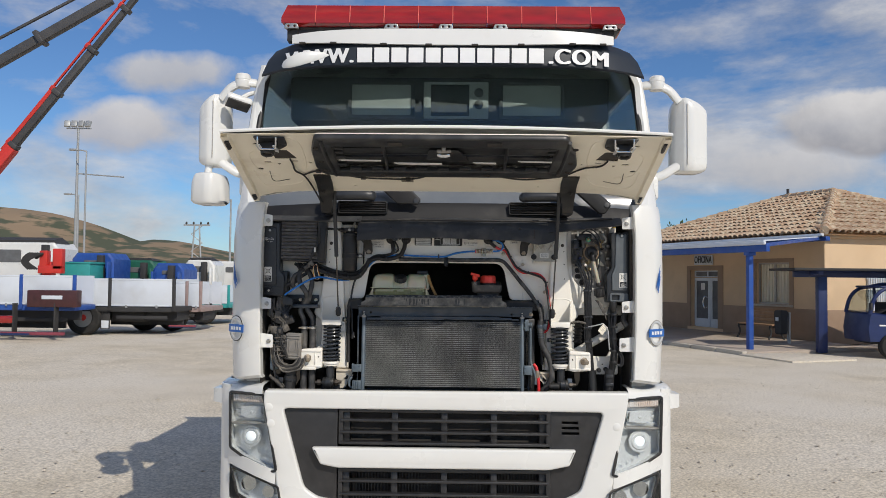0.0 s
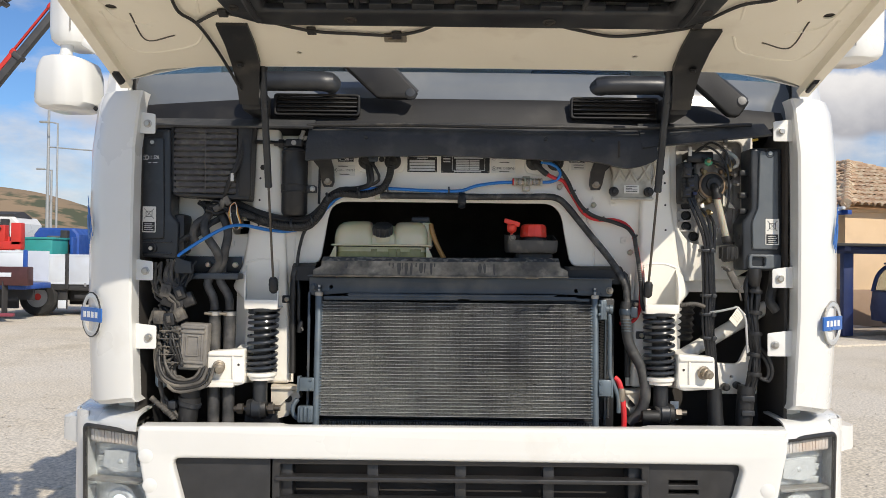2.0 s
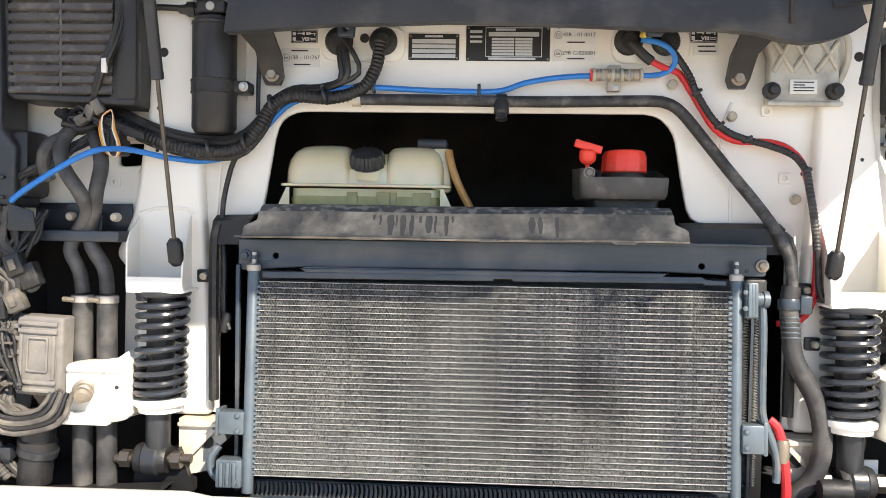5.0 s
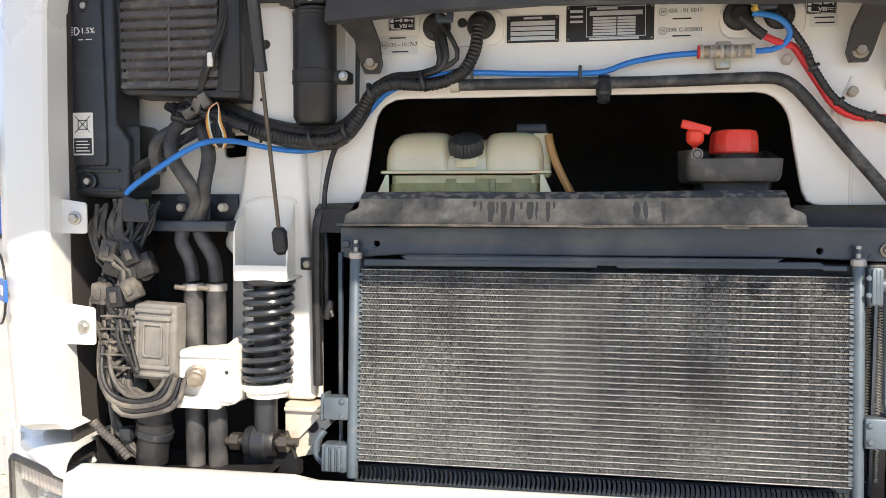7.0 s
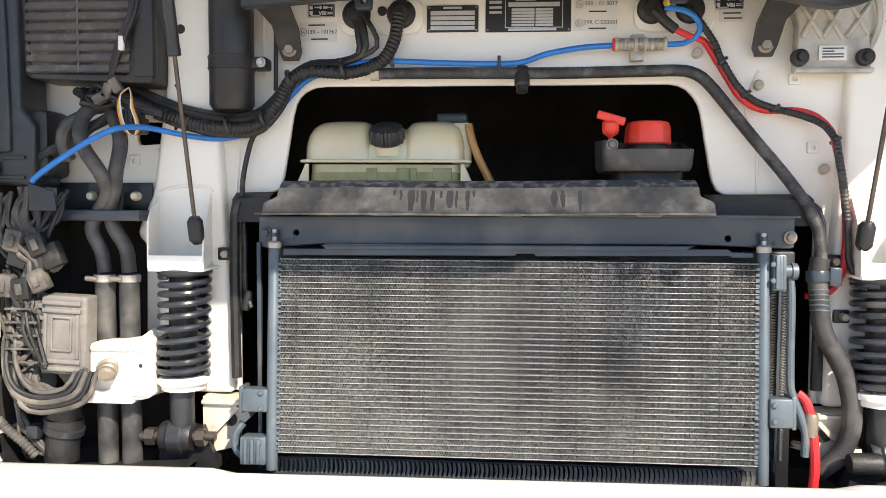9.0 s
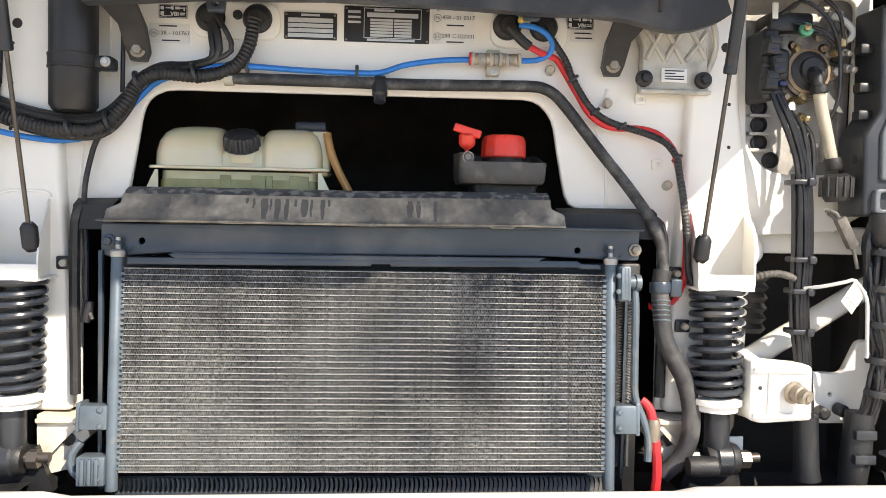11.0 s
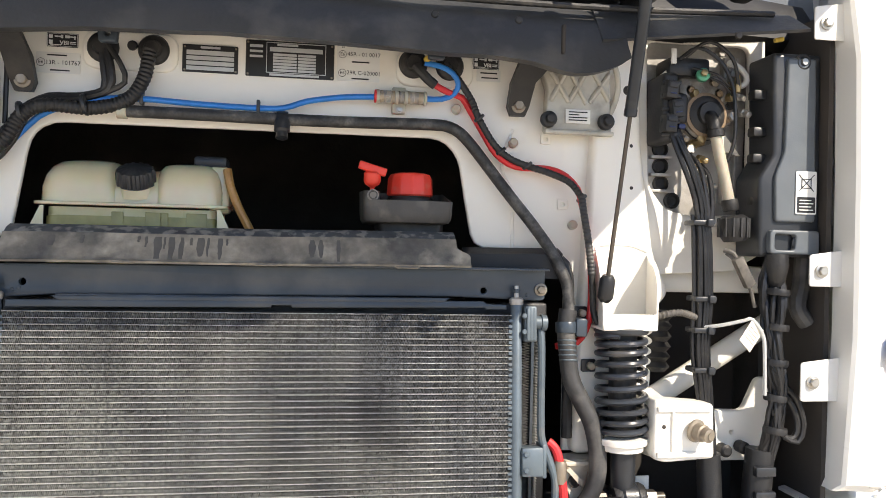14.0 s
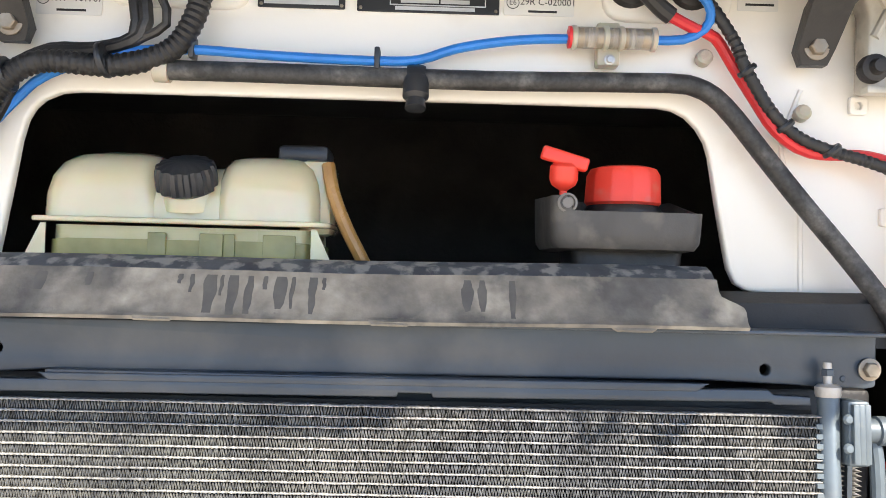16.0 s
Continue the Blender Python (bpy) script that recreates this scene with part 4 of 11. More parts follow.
fm = loft([[(x, 4.33 + 0.05 * abs(t_) ** 2 + r * 0.35 * math.cos(a), z + r * math.sin(a)) for a in [2 * math.pi * i / 14 for i in range(14)]]
           for x, z, r, t_ in ((-0.885, 2.838, 0.004, 1), (-0.875, 2.842, 0.018, 0.9), (-0.84, 2.846, 0.03, 0.5), (-0.78, 2.862, 0.036, 0), (-0.72, 2.876, 0.03, 0.3), (-0.66, 2.892, 0.016, 0.8), (-0.635, 2.898, 0.003, 1))], closed=True, caps=True)
part("front_mirror", fm, M_CAB, truck, "white drop-shaped front blind-spot mirror")
part("front_mirror_arm", sweep([(-0.80, 4.36, 2.865), (-0.82, 4.45, 2.89), (-0.84, 4.56, 2.90)], 0.016, 8), M_CAB, truck)


# Corner panels beside the opening
def corner_panel(s):
    prof = [(1.215, 5.15), (1.205, 4.80), (1.19, 4.66), (1.165, 4.56), (1.125, 4.495), (1.07, 4.455), (1.00, 4.437), (0.982, 4.436), (0.976, 4.442), (0.976, 4.50)]
    zs = ((1.175, 0.985, 0.03), (1.19, 0.992, 0.012), (1.45, 1.0, 0), (1.75, 1.0, 0), (1.95, 0.998, 0.003), (2.09, 0.99, 0.02), (2.12, 0.985, 0.03))
    rr = []
    for z, k, dy in zs:
        rr.append([(s * (x * k + (0.016 if s < 0 else 0.03) * (1 if x < 1.1 else 0.5)), y + dy, z - (0.03 * max(0, (x - 1.0) / 0.2) if z < 1.2 else 0)) for x, y in prof])
    p = part("corner_panel", thicken(loft(rr), 0.008), M_CAB, truck, "white corner panel beside the open bay")
    # upper cheek towards the pillar
    uu = [[(s * x, y, z) for x, y, z in row] for row in (
        [(1.20, 5.0, 2.125), (1.19, 4.72, 2.125), (1.15, 4.60, 2.125), (1.10, 4.56, 2.125), (1.06, 4.56, 2.13)],
        [(1.20, 5.0, 2.22), (1.19, 4.76, 2.22), (1.16, 4.66, 2.22), (1.12, 4.62, 2.225), (1.09, 4.63, 2.235)],
        [(1.19, 5.0, 2.36), (1.185, 4.86, 2.36), (1.175, 4.80, 2.36), (1.165, 4.78, 2.36), (1.15, 4.79, 2.36)])]
    part("cheek_panel", thicken(loft(uu), 0.01), M_CAB, p)
    # rolled grey foot of the panel
    ff = [[(s * x, y, z) for x, y, z in [(1.15, 5.1, zz), (1.145, 4.80, zz), (1.13, 4.70, zz), (1.10, 4.63, zz), (1.05, 4.585, zz), (0.998, 4.562, zz)]] for zz in (1.08, 1.13, 1.16, 1.20)]
    part("panel_foot", thicken(loft(ff), 0.01), M_CAB, p)
    # emblem: ring with a blue band, and a blue swoosh above it
    place = Matrix.Translation((s * 1.128, 4.478, 1.437)) @ pose(0, 0, 0, 90, 0, s * 42) @ Matrix.Diagonal((0.92, 1, 1, 1))
    em = part("emblem", outline(circle(0, 0, 0.066, 36), [circle(0, 0, 0.052, 36)], 0.003, 0.0008, place), M_SILVER, truck, "round silver and blue maker's emblem")
    part("emblem_rim", outline(circle(0, 0, 0.069, 36), [circle(0, 0, 0.065, 36)], 0.004, 0.0008, place), M_INK if s < 0 else M_ALLOY, em)
    part("emblem_band", outline(rect(-0.074, 0.074, -0.021, 0.021, 0.003), [], 0.0045, 0.0008, place), M_LOGOBLUE, em)
    for k in range(4):
        part("emblem_bar", outline(rect(-0.052 + k * 0.028, -0.034 + k * 0.028, -0.009, 0.009), [], 0.006, 0, place), M_WHITEINK, em)
    for k in range(3):
        q = [(-0.03 + k * 0.012, -0.065 - k * 0.012), (-0.008 + k * 0.010, -0.03), (0.016, 0.07 - k * 0.03), (-0.006, 0.0)]
        pl = Matrix.Translation((s * 1.142, 4.486, 1.735)) @ pose(0, 0, 0, 90, 0, s * 46) @ Matrix.Diagonal((s, 1, 1, 1))
        part("swoosh", outline(rounded(q, 0.01), [], 0.002, 0, pl), M_LOGOBLUE, p)
    # fixing tabs on the inner edge
    for za, zb, xi in ((1.543, 1.600, 0.945), (1.335, 1.405, 0.932), (1.99, 2.05, 0.945)):
        xi, xo = xi + (-0.002 if s > 0 else -0.003), 1.012
        tab = part("fixing_tab", outline(rounded([(s * xi, za), (s * xo, za), (s * xo, zb + 0.01), (s * xi, zb)], 0.006), [], 0.004, 0.001, facing(4.478)), M_CAB, p)
        bolt((s * (xi + 0.022), 4.474, (za + zb) / 2), 0.0085, parent=tab)
    return p


corner_panel(-1)
corner_panel(1)

# ---- bumper and front grille ----
bumper = part("bumper", outline(
    rounded([(-0.885, 1.118), (0.965, 1.128), (0.96, 1.06), (0.885, 0.68), (0.86, 0.36), (-0.86, 0.36), (-0.885, 0.69), (-0.955, 1.06), (-0.95, 1.118)], 0.012),
    [rounded([(-0.852, 1.024), (0.834, 1.022), (0.715, 0.61), (0.64, 0.57), (0.552, 0.555), (0.552, 0.42), (-0.562, 0.42), (-0.562, 0.55), (-0.66, 0.56), (-0.735, 0.61)], 0.03)],
    0.05, 0.012, facing(4.42), 3), M_CAB, truck, "white front bumper")
# rolled top edge with the notches in which the struts stand
lip = [[(x, y, z + 0.005 * x - (0.009 if -0.54 < x < 0.53 and z > 1.105 else 0)) for x in [-0.94 + 1.9 * i / 38 for i in range(39)]] for y, z in ((4.395, 1.09), (4.40, 1.112), (4.41, 1.122), (4.44, 1.126), (4.47, 1.118), (4.475, 1.10))]
part("bumper_lip", thicken(loft(lip), 0.006), M_CAB, bumper)
part("centre_bar", outline(rounded([(-0.695, 0.826), (0.69, 0.828), (0.655, 0.745), (0.545, 0.722), (-0.555, 0.720), (-0.648, 0.738)], 0.012), [], 0.05, 0.012, facing(4.405), 3), M_CAB, bumper, "white cross bar")
for s, xa in ((-1, 0.565), (1, 0.555)):
    q = [(s * xa, 1.026), (s * 0.86, 1.026), (s * 0.74, 0.60), (s * 0.66, 0.555), (s * xa, 0.54)]
    holes = [rect(0.618, 0.71 - k * 0.003, 0.9 + 0.028 * k, 0.914 + 0.028 * k) for k in range(3)] if s > 0 else []
    part("grille_side_panel", outline(q, holes, 0.02, 0.002, facing(4.435)), M_GREY, bumper, "charcoal plastic grille side panel")
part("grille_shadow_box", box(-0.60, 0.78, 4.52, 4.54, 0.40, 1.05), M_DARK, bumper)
for z0, z1, rows_ in ((0.838, 1.026, 3), (0.44, 0.715, 4)):
    gr = part("grille", outline(rect(-0.558, 0.558, z0, z1, 0.01), [rect(-0.535, 0.535, z0 + 0.012, z1 - 0.02, 0.006)], 0.03, 0.004, facing(4.43)), M_GREY, truck, "charcoal plastic radiator grille")
    for k in range(rows_):
        z = z0 + (z1 - z0) * (k + 0.0) / rows_ + (0.0 if k else 0.006)
        bar_ = box(-0.548, 0.548, 4.405, 4.45, z - 0.005, z + 0.009, 0.004)
        part("grille_slat", bar_, M_GREY, gr)
    for x in (-0.262, 0.0, 0.262):
        part("grille_post", box(x - 0.017, x + 0.017, 4.432, 4.47, z0, z1 - 0.01, 0.005), M_GREY, gr)
    for x in (-0.53, 0.53):
        part("grille_cheek", box(x - 0.03, x + 0.03, 4.44, 4.50, z0, z1 - 0.01, 0.01), M_GREY, gr)
    mesh_b = None
    for i in range(60):
        x = -0.49 + i * 0.0166
        if 0.44 == z0 or i % 20 in (3, 4, 5, 6, 12, 13, 14, 15, 16):
            mesh_b = box(x, x + 0.006, 4.50, 4.515, z0 + 0.01 if z0 == 0.44 else z0 + 0.03, z1 - 0.03 if z0 == 0.44 else z0 + 0.045, bm=mesh_b)
    tagged(part("grille_mesh", mesh_b, M_BLACK, gr), kind="stuff")
for x, z in ((-0.925, 1.03), (-0.912, 0.945), (0.90, 0.95)):
    part("bumper_plug", lathe([(0.021, 0), (0.021, 0.0015), (0.018, 0.003), (0, 0.0035)], (x, 4.396, z), (0, -1, 0), 20), M_CAB, bumper)


def corner(s):
    """The bumper's corner with its headlamp, fog lamp and side wing."""
    def cpart(name, bm, material, parent, label=""):
        # the corner sweeps back, scaled about the first camera position to keep that view
        for v in bm.verts:
            ax = abs(v.co.x)
            back = min(0.21, max(0.0 if name in ("bumper_corner", "shoulder", "lamp_bridge") else -0.05, 0.68 * (ax - 0.92)))
            k = 1 + back / (v.co.y - 0.161)
            v.co = (v.co.x * k, v.co.y + back, 1.70 + (v.co.z - 1.70) * k)
        return part(name, bm, material, parent, label)

    path = [(0.90, 4.402), (1.0, 4.408), (1.08, 4.42), (1.14, 4.442), (1.19, 4.464), (1.212, 4.54), (1.222, 4.7), (1.222, 5.1)]
    # white skin in bands above, below and outside the lamp
    def band(z_in, z_out, flare=0.0):
        return [[(s * x, y, za + (zb - za) * min(1, max(0, (x - 0.90) / 0.29))) for x, y in path] for za, zb in zip(z_in, z_out)]
    c = cpart("bumper_corner", thicken(loft(band((0.36, 0.44, 0.50, 0.515), (0.36, 0.44, 0.53, 0.548))), 0.008), M_CAB, truck, "white bumper corner")
    cpart("lamp_bridge", thicken(loft([[(s * x, y - 0.002, za + (zb - za) * u) for x, y, za, zb in ((0.885, 4.41, 0.625, 0.703), (0.93, 4.405, 0.645, 0.715), (1.0, 4.405, 0.675, 0.745), (1.06, 4.415, 0.70, 0.77), (1.13, 4.442, 0.725, 0.80), (1.165, 4.48, 0.735, 0.83))] for u in (0, 0.05, 0.5, 0.95, 1)]), 0.01), M_CAB, c)
    cpart("outer_skin", thicken(loft([[(s * x, y, z) for x, y in ((1.142, 4.446), (1.168, 4.450), (1.190, 4.460), (1.204, 4.49), (1.215, 4.56), (1.225, 4.7), (1.225, 5.1))] for z in (0.5, 0.8, 1.0, 1.10, 1.135, 1.142)]), 0.008), M_CAB, c)
    cpart("shoulder", thicken(loft([[(s * x, y + d, z) for x, y in ((0.962, 4.400), (0.985, 4.402), (1.02, 4.41), (1.06, 4.415), (1.10, 4.425), (1.15, 4.442), (1.188, 4.462), (1.205, 4.49), (1.215, 4.54), (1.225, 4.7), (1.225, 5.1))] for z, d in ((1.098, 0.0), (1.112, 0.002), (1.124, 0.007), (1.134, 0.016), (1.142, 0.030), (1.147, 0.055), (1.149, 0.10), (1.149, 0.17))]), 0.006), M_CAB, c)
    cpart("side_wing", loft([[(s * x, y, z) for x, y, z in ((1.16, 4.47, za), (1.235, 4.475, za + t_), (1.252, 4.50, za + t_), (1.252, 4.60, za + t_), (1.20, 4.66, za))] for za, t_ in ((1.03, 0.012), (1.04, 0.004), (1.10, 0.0), (1.122, -0.01))], closed=True, caps=True), M_CAB, c)
    # headlamp: housing, chrome bowls, lens
    hq = [(s * 1.137, 1.106), (s * 0.962, 1.092), (s * 0.950, 1.05), (s * 0.884, 0.697), (s * 0.905, 0.690), (s * 1.06, 0.765), (s * 1.131, 0.815)]
    ring = rounded(hq, 0.012)
    hl = cpart("headlamp", sweep([(x, 4.412, z) for x, z in ring + ring[:2]], 0.0075, 8, raw=True), M_BLACK, truck, "clear-lens headlamp, switched on")
    cpart("lamp_wall", thicken(loft([[(x, y, z) for x, z in ring + ring[:1]] for y in (4.42, 4.485)]), 0.002), M_REFL, hl)
    cpart("reflector_back", outline(rounded(hq, 0.012), [], 0.004, 0, facing(4.485)), M_REFL, hl)
    for x, z, r in ((1.03, 0.868, 0.05),):
        cpart("reflector_bowl", lathe([(r * 1.15, 0.0), (r, 0.0), (r * 0.95, -0.012), (r * 0.6, -0.03), (0.0, -0.036)], (s * x, 4.446, z), (0, -1, 0), 28), M_REFL, hl)
    cpart("projector_lens", lathe([(0.027, -0.004), (0.027, 0), (0.022, 0.008), (0.012, 0.012), (0, 0.013)], (s * 1.03, 4.446, 0.868), (0, -1, 0), 24), M_BULB, hl, "lit projector lens")
    cpart("lens_bezel", lathe([(0.028, -0.006), (0.030, 0.004), (0.040, 0.006), (0.050, -0.002), (0.056, -0.012)], (s * 1.03, 4.446, 0.868), (0, -1, 0), 28, ends=False), M_REFL, hl)
    for k in range(5):
        cpart("reflector_facet", box(-0.075, 0.075, -0.008, 0.004, -0.011, 0.011, 0.004, m=pose(s * 1.04, 4.47, 0.955 + 0.02 * k, 18, 0, s * 6 * (k % 2))), M_REFL, hl)
    cpart("indicator", outline(rounded([(s * 1.128, 1.09), (s * 0.968, 1.078), (s * 0.958, 1.045), (s * 1.128, 1.05)], 0.006), [], 0.02, 0.003, facing(4.45)), M_ORANGE, hl, "amber indicator")
    for k in range(14):
        cpart("lens_flute", box(s * (0.968 + 0.0115 * k) - 0.0053, s * (0.968 + 0.0115 * k) + 0.0053, 4.425, 4.44, 1.048 + 0.0008 * k, 1.082 + 0.0007 * k, 0.0015), M_ORANGE, hl)
    cpart("main_beam_bowl", loft([[(s * (1.03 + a * 0.058 * kk), 4.442 + dd, 0.995 + b_ * 0.034 * kk) for a, b_ in ((-1, -0.7), (-0.9, 0.8), (0, 1), (0.9, 0.9), (1, -0.5), (0.3, -1))] for kk, dd in ((1.0, 0.0), (0.85, 0.02), (0.4, 0.034))], closed=True, caps=True), M_REFL, hl)
    cpart("main_bulb", lathe([(0.012, 0), (0.012, 0.02), (0.006, 0.026), (0, 0.027)], (s * 1.03, 4.465, 0.995), (0, -1, 0), 14), M_REFL, hl)
    cpart("lamp_divider", box(s * 0.955, s * 1.13, 4.42, 4.46, 0.935, 0.945, 0.003), M_ALLOY, hl)
    for k in range(5):
        cpart("running_light", lathe([(0.007, 0), (0.007, 0.003), (0, 0.004)], (s * (0.925 + 0.028 * k), 4.45, 0.735 + 0.017 * k), (0, -1, 0), 12), M_REFL, hl)
    ln = cpart("lens", outline(rounded(hq, 0.012), [], 0.004, 0.001, facing(4.408)), M_LENS, hl)
    ln.visible_shadow = False
    # fog lamp unit
    fq = [(s * 1.122, 0.714), (s * 0.873, 0.610), (s * 0.857, 0.522), (s * 1.01, 0.530), (s * 1.088, 0.572)]
    ring = rounded(fq, 0.012)
    fl = cpart("fog_lamp", sweep([(x, 4.412, z) for x, z in ring + ring[:2]], 0.0065, 8, raw=True), M_BLACK, truck, "clear-lens fog lamp")
    cpart("lamp_wall", thicken(loft([[(x, y, z) for x, z in ring + ring[:1]] for y in (4.42, 4.47)]), 0.002), M_REFL, fl)
    cpart("fog_back", outline(rounded(fq, 0.012), [], 0.004, 0, facing(4.47)), M_REFL, fl)
    for x, z, r in ((1.035, 0.622, 0.040), (0.93, 0.578, 0.032)):
        cpart("fog_bowl", lathe([(r, 0), (r * 0.95, -0.01), (r * 0.5, -0.024), (0, -0.026)], (s * x, 4.44, z), (0, -1, 0), 24), M_CHROME, fl)
        cpart("fog_bulb", lathe([(r * 0.4, 0), (r * 0.35, 0.012), (0, 0.016)], (s * x, 4.455, z), (0, -1, 0), 16), M_CHROME, fl)
    ln = cpart("lens", outline(rounded(fq, 0.012), [], 0.004, 0.001, facing(4.408)), M_LENS, fl)
    ln.visible_shadow = False


corner(-1)
corner(1)
part("step_tread", box(-1.2, 1.2, 4.5, 5.2, 0.33, 0.37, 0.01), M_CHASSIS, bumper)


# ---- raised service hatch ----
H0, HV, HN = Vector((0, 3.645, 2.353)), Vector((0, 0.825, -0.203)), Vector((0, -0.239, -0.971))


def hp(u, v, w=0.0):
    """A point on the hatch: across, from the free edge to the hinge, and below its face."""
    bow = 0.03 * (1 - min(1, abs(u)) ** 2) * (1 - v)
    return H0 + Vector((u, 0, 0)) + HV * v + HN * (w - bow)


HM = Matrix(((1, 0, 0, 0), (0, HV.y, HN.y, H0.y), (0, HV.z, HN.z, H0.z), (0, 0, 0, 1)))   # sheet x, y, z to across, back, below


def hatch_sheet(points, holes=(), thick=0.004, bevel=0.0, w=0.0):
    return outline(points, holes, thick, bevel, HM @ Matrix.Translation((0, 0, w)))


us = [i / 16 - 1 for i in range(33)]


def hatch_row(v, w, k=1.0):
    return [hp(u * (0.99 + 0.055 * v) * k, v + (0.13 * max(0, abs(u) - 0.72) ** 1.3 / 0.28 ** 1.3 if v > 0.7 else 0) * (v - 0.7) / 0.17, w) for u in us]


skin = loft([hatch_row(v, w) for v, w in ((0.0, 0.010), (-0.004, 0.004), (-0.002, -0.004), (0.02, -0.008), (0.10, -0.010), (0.115, -0.010), (0.20, -0.010), (0.312, -0.012), (0.340, -0.012), (0.385, -0.012), (0.47, -0.012), (0.8, -0.01), (0.868, -0.006), (0.87, 0.005), (0.86, 0.012))])
gaps = [f for f in skin.faces if abs(f.calc_center_median().x) < 0.47 and 0.312 < (f.calc_center_median() - H0).dot(HV) / HV.length_squared < 0.340]
bmesh.ops.delete(skin, geom=gaps, context="FACES")
hatch = part("service_hatch", thicken(skin, 0.003), M_CAB, truck, "raised white front hatch, cream on the inside")
grille_hole = rounded([(-0.575, 0.0), (0.54, 0.0), (0.56, 0.12), (0.592, 0.19), (0.618, 0.36), (0.60, 0.48), (0.53, 0.54), (-0.525, 0.54), (-0.60, 0.49), (-0.62, 0.40), (-0.610, 0.17)], 0.025)
half = [(-0.985, 0.012), (0.985, 0.012), (1.045, 0.985), (0.90, 0.885), (0.74, 0.858), (0.4, 0.85), (-0.4, 0.85), (-0.74, 0.858), (-0.90, 0.888), (-1.035, 0.985)]
slots = []
for s in (-1, 1):
    slots += [rounded([(s * 0.807, 0.222), (s * 0.731, 0.218), (s * 0.70, 0.338), (s * 0.807, 0.350)][::s], 0.010), circle(s * 0.905, 0.495, 0.015), rect(*sorted((s * 0.867, s * 0.835)), 0.385, 0.405), rect(*sorted((s * 0.735, s * 0.705)), 0.368, 0.386),
              circle(s * 0.838, 0.275, 0.009, 10), circle(s * 0.860, 0.138, 0.011, 10), circle(s * 0.645, 0.40, 0.008, 10), circle(s * 0.848, 0.222, 0.005, 8), circle(s * 0.468, 0.758, 0.008, 10)]
inner_b = hatch_sheet(half, [grille_hole] + slots, 0.004, 0.0, 0.008)
part("inner_panel", inner_b, M_CREAM, hatch, "cream primer inner panel")
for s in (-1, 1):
    # dark sheets behind the slots put shade into the openings
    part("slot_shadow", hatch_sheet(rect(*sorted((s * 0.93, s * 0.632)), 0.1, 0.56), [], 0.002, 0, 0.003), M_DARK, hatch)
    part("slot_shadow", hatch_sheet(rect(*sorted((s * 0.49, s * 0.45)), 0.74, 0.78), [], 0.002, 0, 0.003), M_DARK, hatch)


def hq_(u, v, w):
    """A point under the flat inner panel."""
    return H0 + Vector((u, 0, 0)) + HV * v + HN * w


